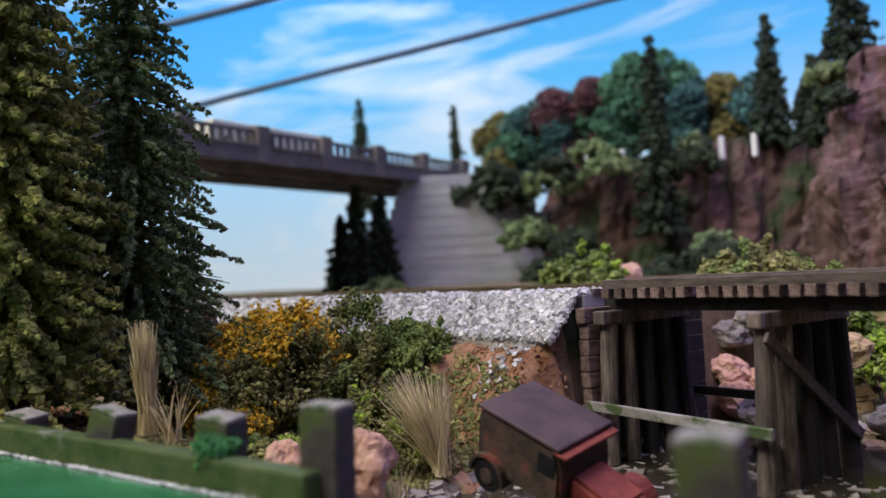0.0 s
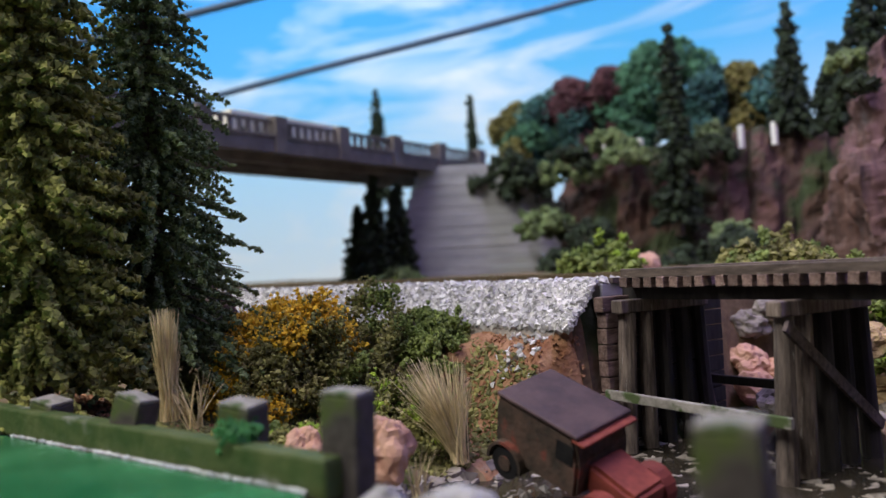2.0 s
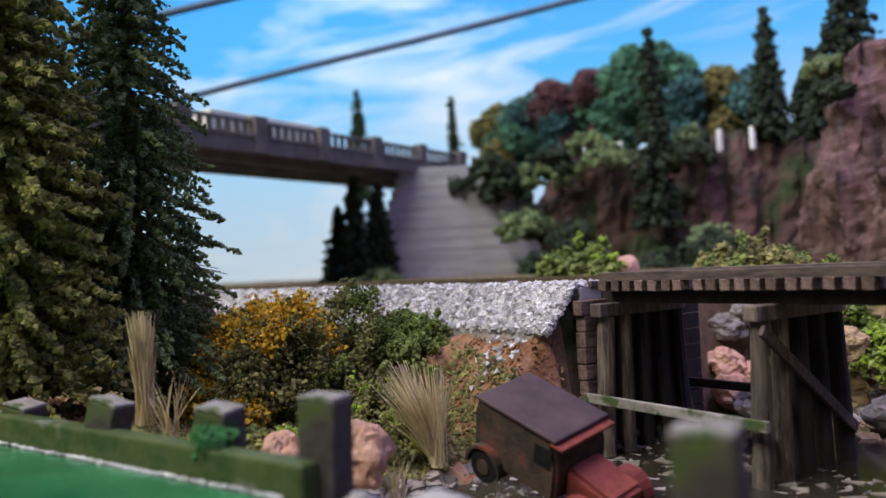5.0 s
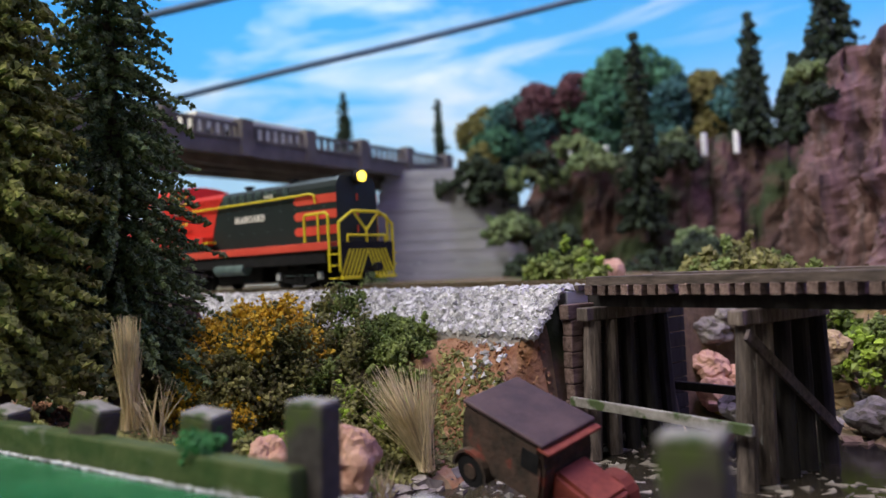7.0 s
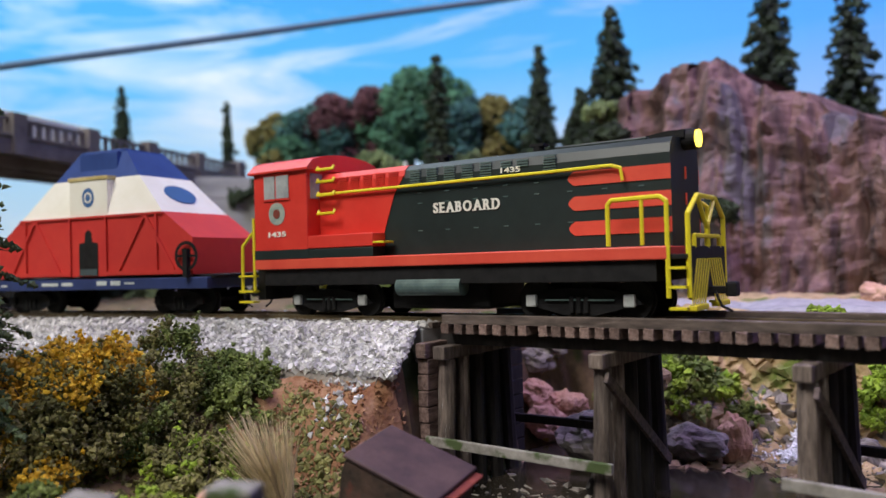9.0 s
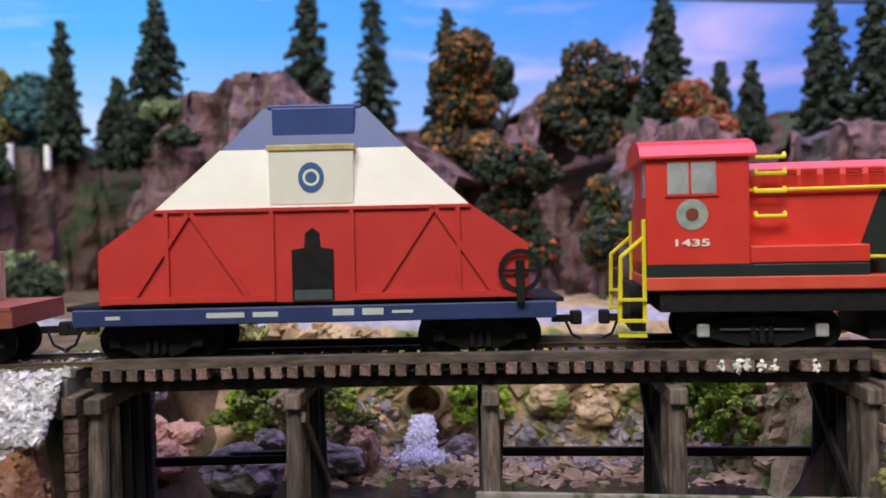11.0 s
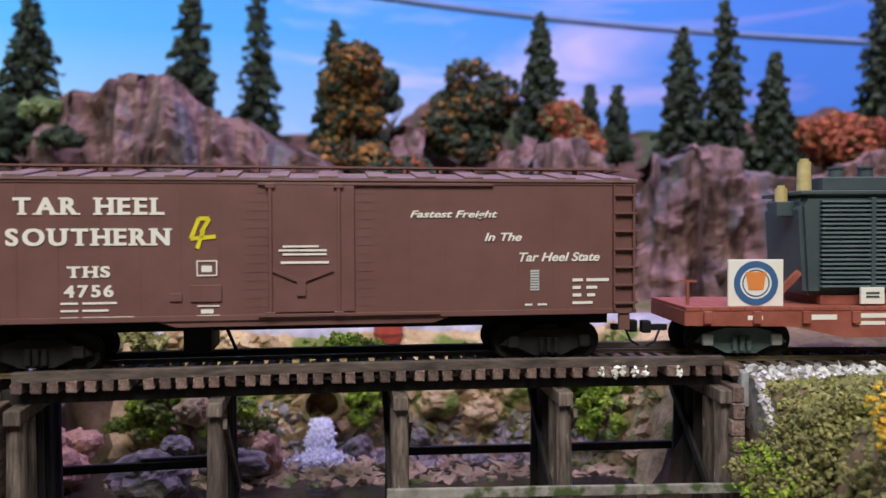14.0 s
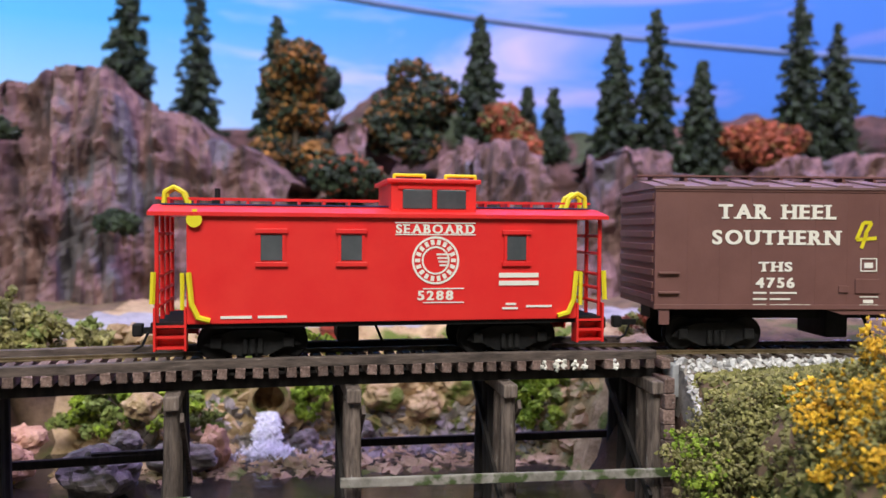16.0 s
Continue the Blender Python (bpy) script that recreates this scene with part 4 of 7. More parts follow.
for i, (at, r, m, lab) in enumerate([
        ((1.43, -8.29, -3.22), (0.6, 0.5, 0.75), "pink_rock", "rough pink granite rock on the bank"),
        ((-0.24, -9.41, -3.32), (0.5, 0.45, 0.55), "pink_rock", "small pink rock by the timber piles"),
        ((-13.1, -8.2, -0.7), (1.0, 0.9, 1.1), "rust", "dark red rock beside the spruce"),
        ((7.87, -10.48, -2.87), (0.9, 0.6, 0.6), "ballast", "pale grey rubble stone near the post"),
        ((9.31, -10.7, -3.08), (0.8, 0.6, 0.6), "ballast", "pale grey rubble stone near the post"),
        ((6.82, -10.92, -2.85), (0.5, 0.5, 0.5), "ballast", "small pale rubble stone"),
        ((3.0, 6.4, -2.2), (0.6, 0.55, 0.5), "bank", "tan boulder on the rear creek bank"),
        ((2.6, 5.6, -3.2), (0.5, 0.5, 0.4), "stone", "grey boulder on the rear creek bank"),
        ((2.1, 4.6, -3.9), (1.2, 1.0, 0.9), "stone", "dark wet boulder behind the trestle"),
        ((4.2, 7.0, -4.2), (1.2, 0.7, 0.6), "stone", "dark wet boulder behind the trestle"),
        ((5.2, 7.6, -4.1), (0.5, 0.5, 0.9), "pink_rock", "reddish rock by the waterfall"),
        ((11.6, 11.4, -3.2), (0.9, 0.7, 0.7), "bank", "tan boulder on the rear creek bank"),
        ((13.2, 11.2, -3.6), (0.8, 0.7, 0.6), "bank", "tan boulder on the rear creek bank"),
        ((12.3, 11.9, -2.2), (0.9, 0.7, 0.7), "bank", "tan boulder on the rear creek bank"),
        ((14.8, 11.6, -2.8), (0.8, 0.6, 0.8), "bank", "tan boulder on the rear creek bank"),
        ((10.7, 10.4, -4.4), (0.5, 0.4, 0.4), "stone", "wet grey rock at the creek edge"),
        ((8.3, 9.6, -4.5), (0.6, 0.5, 0.5), "stone", "wet dark rock beside the waterfall"),
        ((6.9, 18.5, -0.1), (0.8, 0.6, 0.5), "pink_rock", "pinkish rock behind the rails"),
        ((-13.5, 14.0, 0.0), (0.9, 0.7, 0.7), "pink_rock", "pinkish rock behind the rails")]):
    boulder(lab, at, r, m, 600 + i * 3)


for i, (x, y, z, r, m) in enumerate([(-1.9, 7.2, -3.2, 0.75, 0), (-2.4, 7.9, -2.0, 0.7, 1), (-1.2, 6.6, -4.0, 0.8, 0), (-2.0, 8.6, -1.6, 0.6, 1), (-1.1, 8.0, -3.6, 0.7, 0)]):
    boulder("rounded pink-grey rock in the bank behind the trestle", (x, y, z), (r, r * 0.9, r * 0.75), ("pink_rock", "stone")[m], 660 + i * 3)


# ---- track ----
RAIL_Y = (0.925, 2.575)  # the two rails; gauge 1.65, centre line at 1.75


def track():
    t = thing("track", "model railway track with brass-brown rails on ballast", "track", kind="structure")
    for y in RAIL_Y:
        sweep("rail", [(y - 0.09, 0.0), (y - 0.09, 0.03), (y - 0.025, 0.03), (y - 0.025, 0.08), (y - 0.045, 0.08), (y - 0.045, 0.12), (y + 0.045, 0.12), (y + 0.045, 0.08), (y + 0.025, 0.08),
                       (y + 0.025, 0.03), (y + 0.09, 0.03), (y + 0.09, 0.0)], -160, 80, "rail", t, step=1.5)
    bm = bmesh.new()
    box(bm, -0.13, 0.13, -1.45, 1.45, -0.16, 0.0, 0.01)
    first = part("tie", bm, "timber", t)
    k = 0
    for x in list(np.arange(-0.7, -75, -0.53)) + list(np.arange(18.8, 45, 0.53)):
        ob = first if k == 0 else new("tie", first.data)
        ob.parent = t
        ob.matrix_basis = on_curve(x)
        k += 1


track()


def ballast():
    rng = np.random.default_rng(71)
    for (x0, x1, n, lab) in ((-30, -0.75, 23000, "pale grey and white ballast shoulder beside the track"), (18.9, 40, 6000, "pale grey and white ballast shoulder beside the track")):
        tagged(sweep("ballast_bed", [(-0.3, -0.14), (3.7, -0.14), (4.6, -0.9), (4.6, -1.6), (-1.6, -1.7), (-1.35, -1.25)], x0 - (110 if x0 < 0 else 0), x1 - (0.5 if x0 < 0 else 0), "stone", step=1.5), lab, "ballast", kind="structure")
        x = rng.uniform(x0, x1, n) if x0 > 0 else x1 - (x1 - x0) * rng.random(n) ** 1.5
        q = rng.random(n)
        y = np.where(q < 0.6, -0.3 - 1.1 * rng.random(n), np.where(q < 0.95, rng.uniform(-0.4, 3.6, n), rng.uniform(3.6, 4.5, n)))
        z = np.where(y < -0.3, -0.12 + (y + 0.3) * 1.06, np.where(y > 3.6, -0.12 - (y - 3.6) * 0.8, -0.1))
        z = z + rng.normal(0, 0.03, n)
        low = (y > 0.2) & (y < 3.1)
        z = np.where(low, z - 0.04, z)
        bx, by, _ = bend(x, y)
        tagged(lumps("ballast_stones", np.stack([bx, by, z], 1), 0.045 + 0.075 * rng.random(n) ** 1.6, "ballast", seed=72, base="cube", jitter=0.22, rough=0.16), lab, "ballast", kind="stuff")
    # spilled stones over the red dirt
    x, y = rng.uniform(-2.4, -0.9, 70), rng.uniform(-3.2, -1.7, 70)
    tagged(lumps("ballast_spill", np.stack([x, y, ground_z(x, y) + 0.06], 1), rng.uniform(0.03, 0.08, 70), "ballast", seed=73, base="cube"), "spilled pale ballast stones on red dirt", "ballast", kind="stuff")


ballast()

PITCH = 0.431
BENTS = (0.0, 4.72, 9.45, 13.85, 18.25)


def trestle():
    t = thing("trestle", "weathered dark timber trestle bridge over the creek", "bridge")
    rng = np.random.default_rng(81)
    tie_mesh = []
    for v in range(4):
        bm = bmesh.new()
        box(bm, -0.13, 0.13, -1.7, 1.7, -0.27, -0.005, 0.025)
        for w in bm.verts:
            w.co += Vector(rng.normal(0, 0.008, 3))
        tie_mesh.append(part("tie", bm, "tie", t))
    for k in range(44):
        ob = tie_mesh[k] if k < 4 else new("tie", tie_mesh[k % 4].data)
        ob.parent = t
        ob.matrix_basis = on_curve(k * PITCH + rng.normal(0, 0.015), 1.75 + rng.normal(0, 0.025), rng.normal(0, 0.006)) @ pose(0, 0, 0, 0, rng.normal(0, 2), rng.normal(0, 1))
    for y in (0.25, 3.25):
        sweep("guard_timber", [(y - 0.14, 0.0), (y - 0.14, 0.22), (y - 0.12, 0.24), (y + 0.12, 0.24), (y + 0.14, 0.22), (y + 0.14, 0.0)], -0.1, 18.3, "timber", t)
    # stringers and plate: the dark under the deck is put into their colour
    for y in (0.75, 1.25, 2.05, 2.55):
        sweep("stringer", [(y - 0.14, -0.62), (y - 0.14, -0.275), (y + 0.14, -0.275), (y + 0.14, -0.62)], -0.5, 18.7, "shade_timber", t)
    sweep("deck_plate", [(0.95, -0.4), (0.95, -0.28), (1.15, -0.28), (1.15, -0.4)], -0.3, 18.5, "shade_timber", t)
    def joined(*a):
        return bent(made(*a))

    for bx in BENTS:
        joined(lambda bm: box(bm, bx - 0.2, bx + 0.2, -0.25, 3.6, -0.97, -0.6, 0.04), "cap", "pile", t, "weathered square cap timber")
        for j, y in enumerate((0.15, 0.9, 1.65, 2.45, 3.3)):
            spread = (y - 1.65) * 0.16

            def build(bm):
                bar(bm, (bx + rng.normal(0, 0.03), y + spread, -5.4), (bx, y, -0.98), 0.25, 0.22, 12)
                for w in bm.verts:
                    w.co += Vector((rng.normal(0, 0.012), rng.normal(0, 0.012), 0))
            # rear posts: the shade behind the front two is put into their colour
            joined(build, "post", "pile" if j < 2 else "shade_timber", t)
        if bx > 1:
            joined(lambda bm: beam(bm, (bx + 0.26, -0.2, -1.15), (bx + 0.26, 3.6, -3.9), 0.1, 0.26), "brace", "timber", t)
            # the back brace has its shade put into the colour too
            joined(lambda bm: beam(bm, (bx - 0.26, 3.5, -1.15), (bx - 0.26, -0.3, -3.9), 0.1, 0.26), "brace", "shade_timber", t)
    # plank wall added here; the shade behind the bent is put into its black
    for k in range(9):
        z = -4.9 + k * 0.47
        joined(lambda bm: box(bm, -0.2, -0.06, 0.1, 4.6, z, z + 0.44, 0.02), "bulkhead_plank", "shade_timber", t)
    # rear girts also carry shade in their colour; front ones are pale wood
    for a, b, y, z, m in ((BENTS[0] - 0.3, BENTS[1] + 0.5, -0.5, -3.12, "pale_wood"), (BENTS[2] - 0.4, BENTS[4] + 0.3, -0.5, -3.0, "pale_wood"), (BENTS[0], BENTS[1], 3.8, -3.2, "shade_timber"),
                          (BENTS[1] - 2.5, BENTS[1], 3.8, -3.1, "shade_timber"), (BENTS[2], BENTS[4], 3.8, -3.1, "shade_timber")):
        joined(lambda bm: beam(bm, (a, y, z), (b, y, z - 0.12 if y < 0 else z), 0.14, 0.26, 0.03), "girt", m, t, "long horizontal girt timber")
    for x in (-0.42, 18.55):
        for k in range(9):
            joined(lambda bm: box(bm, x - 0.2 + rng.normal(0, 0.02), x + 0.14, -0.4 + rng.normal(0, 0.05), 3.7, -0.92 - 0.44 * k, -0.5 - 0.44 * k, 0.03), "bulkhead_timber", "tie", t)
        joined(lambda bm: box(bm, x - 0.6 if x < 0 else x + 0.16, x - 0.22 if x < 0 else x + 0.6, -0.1, 3.6, -1.1, -0.14, 0.05), "concrete_seat", "concrete", t, "weathered concrete seat")
    q = np.array([(35 + d, y, z) for d in (-0.5, 0.45, 0.9, 1.6, 2.4, 4.5) for y in (-0.02, 0.02) for z in (-0.02, -0.12, -0.2)]) * np.array((PITCH, 1, 1))
    gx, gy, gz = bend(q[:, 0], q[:, 1], q[:, 2])
    lumps("glue_spot", np.stack([gx, gy, gz], 1) + rng.normal(0, 0.03, q.shape), rng.uniform(0.04, 0.1, len(q)), "white_print", t, "white glue spots on the tie ends", seed=88)
    return t


trestle()


# ---- highway bridge ----
def highway_bridge():
    A, B = Vector((-26.81, -15.65)), Vector((-45.75, 26.68))
    L = (B - A).length
    t = thing("highway_bridge", "grey concrete highway bridge with open railings", "bridge", (A.x, A.y, 9.735), rz=math.degrees(math.atan2(B.y - A.y, B.x - A.x)))
    # the side toward the valley is at local y = 0; the road lies at positive y
    made(lambda bm: box(bm, 0, L, 0.3, 9.7, -0.5, -0.05), "deck", "bridge", t)
    for y in (0.0, 9.4):
        made(lambda bm: box(bm, 0, L, y, y + 0.6, -1.0, 0.1, 0.05), "fascia_girder", "bridge", t)
        made(lambda bm: box(bm, 0, L, y - 0.12, y + 0.72, 0.0, 0.22, 0.04), "kerb", "bridge", t)
        made(lambda bm: box(bm, 0, L, y + 0.15, y + 0.45, 1.05, 1.25, 0.03), "top_rail", "bridge", t)
        for k in range(8):
            x = 1.2 + k * 6.25
            made(lambda bm: box(bm, x - 0.55, x + 0.55, y - 0.18, y + 0.7, -1.0, 1.5, 0.06), "rail_post", "bridge", t)
        for k in range(62):
            x = 0.4 + k * 0.74
            made(lambda bm: box(bm, x - 0.14, x + 0.14, y + 0.2, y + 0.4, 0.2, 1.07), "baluster", "bridge", t)
    for y in (2.6, 5.0, 7.4):
        made(lambda bm: box(bm, 0, L, y - 0.3, y + 0.3, -1.3, -0.5), "girder", "bridge", t)
    return t


highway_bridge()


def abutment():
    a, b = Vector((-44.9, 14.48)), Vector((-36.53, 27.85))
    t = thing("abutment_wall", "board-marked grey concrete abutment wall under the bridge", "wall", (a.x, a.y, 0), rz=math.degrees(math.atan2(b.y - a.y, b.x - a.x)))
    L = (b - a).length
    for k in range(11):
        z0, z1 = -0.5 + k * 0.88, -0.5 + (k + 1) * 0.88
        xl = 0.35 * k
        xr = L - 0.1 - (0 if z0 < 5 else (z0 - 5) * 1.2)
        made(lambda bm: box(bm, xl, xr, -0.04 * (k % 2), 1.5, z0, z1 - 0.03, 0.03), "board_course", "concrete", t)
    return t


abutment()


def trailer():
    t = thing("truck_trailer", "long white trailer parked on the highway bridge", "vehicle", (-38.69, 3.89, 9.715), rz=114.1)
    made(lambda bm: box(bm, -5.5, 5.5, -1.2, 1.2, 0.55, 2.0, 0.12), "body", "ge_white", t)
    for x in (-4.2, -3.1, 3.6):
        for y in (-1.05, 1.05):
            made(lambda bm: bar(bm, (x, y - 0.15, 0.5), (x, y + 0.15, 0.5), 0.5, n=16), "wheel", "black", t)
    return t


trailer()


def guard_posts():
    for i, (x, y) in enumerate([(-35.64, 29.58), (-33.71, 30.24), (-30.6, 31.14), (-27.91, 32.19), (-25.83, 33.26), (-23.57, 34.56), (-21.74, 36)]):
        t = thing("guard_post", "short white roadside guard post", "post", (x, y, 9.6), group="white guard posts")
        made(lambda bm: box(bm, -0.2, 0.2, -0.15, 0.15, -1.3, 0.45, 0.05), "post", "white_print", t)


guard_posts()


def cables():
    for lab, pts, r in (("dark overhead cable across the sky", [(-77.98, -23.81, 11.18), (-66.09, -6.06, 14.86), (-53.58, 6.7, 17.86), (-43.43, 22.2, 21.21), (-32.95, 35.1, 24.12), (-23.67, 41.45, 24.8), (-5.08, 48.22, 25.99), (9.55, 49.96, 24.06), (28.91, 48.11, 21.68), (50.8, 42.22, 19.04), (72.52, 28.34, 15.11)], 0.3),
                        ("dark overhead cable high across the sky", [(-70.23, -20.61, 19.54), (-54.81, 1.13, 23.8), (-48.85, 9.8, 25.65), (-34.19, 29.65, 31.06), (-9.09, 45.67, 36.57)], 0.36)):
        cu = bpy.data.curves.new("overhead_cable", "CURVE")
        cu.dimensions, cu.bevel_depth, cu.bevel_resolution = "3D", r * U, 2
        sp = cu.splines.new("NURBS")
        sp.points.add(len(pts) - 1)
        for q, p in zip(sp.points, pts):
            q.co = (p[0] * U, p[1] * U, p[2] * U, 1)
        sp.use_endpoint_u, sp.order_u = True, 3
        cu.materials.append(M["cable"])
        tagged(new("overhead_cable", cu), lab, "cable")


cables()


# ---- waterfall and culvert ----
def waterfall():
    t = thing("culvert", "round concrete culvert pipe in the creek bank", "pipe", (6.95, 10.9, -2.97))

    def ring(bm):
        n = 28
        rows = [(-0.7, 0.62), (-0.7, 0.8), (1.6, 0.8), (1.6, 0.62)]
        v = [[bm.verts.new((math.cos(6.2832 * k / n) * r, y, math.sin(6.2832 * k / n) * r)) for k in range(n)] for y, r in rows]
        for a in range(4):
            for k in range(n):
                bm.faces.new((v[a][k], v[a][(k + 1) % n], v[(a + 1) % 4][(k + 1) % n], v[(a + 1) % 4][k]))
    made(ring, "pipe", "bank", t, smooth=False)
    # black plug: the darkness inside the pipe put into a disc's colour
    made(lambda bm: bar(bm, (0, 1.2, 0), (0, 1.5, 0), 0.62, n=24), "dark_end", "black", t)
    rng = np.random.default_rng(91)
    w = thing("waterfall", "white water falling from the culvert into foam", "water", (6.95, 10.9, -2.97))
    n = 4200
    s = rng.random(n)
    p = np.stack([rng.normal(0, 0.13 + 0.11 * s), -0.68 - 1.35 * s ** 0.7 + rng.normal(0, 0.06, n), -0.5 - 1.25 * s ** 1.3], 1)
    lumps("falling_stream", p, rng.uniform(0.04, 0.09, n), "foam", w, seed=92)
    n = 2600
    a, r = rng.uniform(0, 6.28, n), np.abs(rng.normal(0, 0.42, n))
    p = np.stack([np.cos(a) * r * 1.25, -2.1 + np.sin(a) * r * 0.9, -1.7 + 0.45 * np.exp(-r * 1.6) * rng.random(n)], 1)
    lumps("splash_foam", p, rng.uniform(0.025, 0.07, n), "foam", w, seed=93)


waterfall()


# ---- pond edge, posts, van, barrels ----
def pond_edge():
    d = Vector((0.93, 0.368, 0))
    o = Vector((5.6, -11.2, 0))
    t = thing("pond_edging", "mossy green timber edging beam along the pond", "beam", (o.x, o.y, 0))
    made(lambda bm: (beam(bm, (0.1, 0.05, -2.42), tuple(-d * 14 + Vector((0, 0, -2.33))), 0.42, 0.62, 0.06), [setattr(v, "co", v.co + Vector((0, 0, 0.02 * noise.noise(v.co * 1.3)))) for v in bm.verts]), "edging_timber", "mossy", t)
    # reflections along the resin waterline, built as small white crumbs
    q = np.random.default_rng(15)
    u = q.uniform(0.2, 9.5, 420)
    w = np.stack([-u * d.x + 0.27 * d.y + q.normal(0, 0.015, 420), -u * d.y - 0.27 * d.x + q.normal(0, 0.015, 420), np.full(420, -2.6)], 1)
    lumps("resin_edge", w, q.uniform(0.015, 0.045, 420), "foam", t, "white crumbs standing for glints on the resin waterline", seed=16)
    lumps("moss_clump", np.random.default_rng(5).normal(0, 1, (260, 3)) * np.array((0.17, 0.14, 0.09)) + np.array((-2.05, -0.72, -1.98)), np.full(260, 0.06), "moss_green", t, "bright green moss clump", seed=6)
    for i, (x, y, top, r) in enumerate([(5.5, -10.82, -1.2, 0.33), (3.24, -11.75, -1.52, 0.34), (0.47, -12.95, -1.58, 0.34), (-2.76, -14.2, -1.86, 0.36), (11.57, -9.66, -0.97, 0.3)]):
        p = thing("timber_pile", "square weathered timber pile with bleached top at the pond edge", "post", (x, y, top), rz=31.9265 if i < 4 else 27, group="timber piles")
        p.matrix_basis = p.matrix_basis @ pose(0, 0, 0, (0, 4, -5, 3, 2)[i], (2, 6, 14, 9, -2)[i])
        bm = bmesh.new()
        box(bm, -r, r, -r * 0.8, r * 0.8, -4, -0.08, 0.04)
        part("pile", bm, "pile_wood", p)
        bm = bmesh.new()
        box(bm, -r * 0.98, r * 0.98, -r * 0.78, r * 0.78, -0.082, 0.0, 0.03)
        part("pile_top", bm, "pale_wood", p, "bleached grey end grain")


pond_edge()


def wrecked_van():
    t = thing("wrecked_van", "rusted abandoned panel van lying nose-down in the creek bed", "vehicle", (3.03, -4.67, -3.91))
    t.matrix_basis = pose(2.78 * U, -4.72 * U, -4.01 * U, 10, 18, 12) @ Matrix.Scale(0.88, 4)
    # local: x toward the nose, y across, z up
    def body(bm):
        prism(bm, [(-1.45, 0.25), (1.15, 0.25), (1.15, 1.15), (0.95, 1.75), (-1.35, 1.85), (-1.5, 1.6)], -0.95, 0.95)
        bmesh.ops.bevel(bm, geom=list(bm.edges), offset=0.08, segments=2, affect="EDGES")
    made(body, "body", "rust", t)
    made(lambda bm: box(bm, -1.5, 1.05, -1.0, 1.0, 1.79, 1.9, 0.05, Matrix.Rotation(radians(1.5), 4, "Y")), "roof", "rust_roof", t, "flat purple-brown rusted roof")
    made(lambda bm: box(bm, 0.92, 1.3, -0.98, 0.98, 1.66, 1.74, 0.03, Matrix.Identity(4)), "visor", "rust_red", t, "red-rusted visor over the cab")
    def hood(bm):
        prism(bm, [(1.15, 0.3), (2.5, 0.3), (2.5, 0.85), (1.15, 1.1)], -0.6, 0.6)
        bmesh.ops.bevel(bm, geom=list(bm.edges), offset=0.1, segments=2, affect="EDGES")
    made(hood, "bonnet", "rust_red", t, "rusty red bonnet")
    for x in (-0.95, 1.9):
        for y in (-0.95, 0.95):
            w = made(lambda bm: bar(bm, (x, y - 0.14, 0.2), (x, y + 0.14, 0.2), 0.42, n=24), "wheel", "black", t)
            made(lambda bm: bar(bm, (x, y - 0.17, 0.2), (x, y + 0.17, 0.2), 0.2, n=16), "hub", "rust", w)
            def fender(bm):
                prev = None
                for k in range(11):
                    a = radians(-5 + 19 * k)
                    q = [bm.verts.new((x + math.cos(a) * rr, y + s, 0.2 + math.sin(a) * rr)) for rr, s in ((0.5, -0.2), (0.58, -0.2), (0.58, 0.2), (0.5, 0.2))]
                    if prev:
                        for i in range(4):
                            bm.faces.new((prev[i], prev[(i + 1) % 4], q[(i + 1) % 4], q[i]))
                    prev = q
            made(fender, "fender", "rust_red" if x > 0 else "rust", t)
    made(lambda bm: box(bm, 0.5, 1.0, -0.97, -0.94, 1.05, 1.55), "door_window", "black", t)


wrecked_van()


def barrels():
    for i, (x, y) in enumerate([(9.57, 12.7)]):
        t = thing("barrel", "red hooped barrel standing on the gravel", "barrel", (x, y, float(ground_z(x, y)) - 0.06))

        def body(bm):
            n, rows = 24, [(0, 0.5), (0.25, 0.57), (0.8, 0.62), (1.35, 0.57), (1.62, 0.5)]
            v = [[bm.verts.new((math.cos(6.2832 * k / n) * r, math.sin(6.2832 * k / n) * r, z)) for k in range(n)] for z, r in rows]
            for a in range(len(rows) - 1):
                for k in range(n):
                    bm.faces.new((v[a][k], v[a][(k + 1) % n], v[a + 1][(k + 1) % n], v[a + 1][k]))
            bm.faces.new(v[0][::-1])
            bm.faces.new(v[-1])
        made(body, "barrel_body", "barrel", t)
        for z in (0.3, 1.25):
            made(lambda bm: bar(bm, (0, 0, z), (0, 0, z + 0.1), 0.62, n=24), "hoop", "rust_red", t)


barrels()


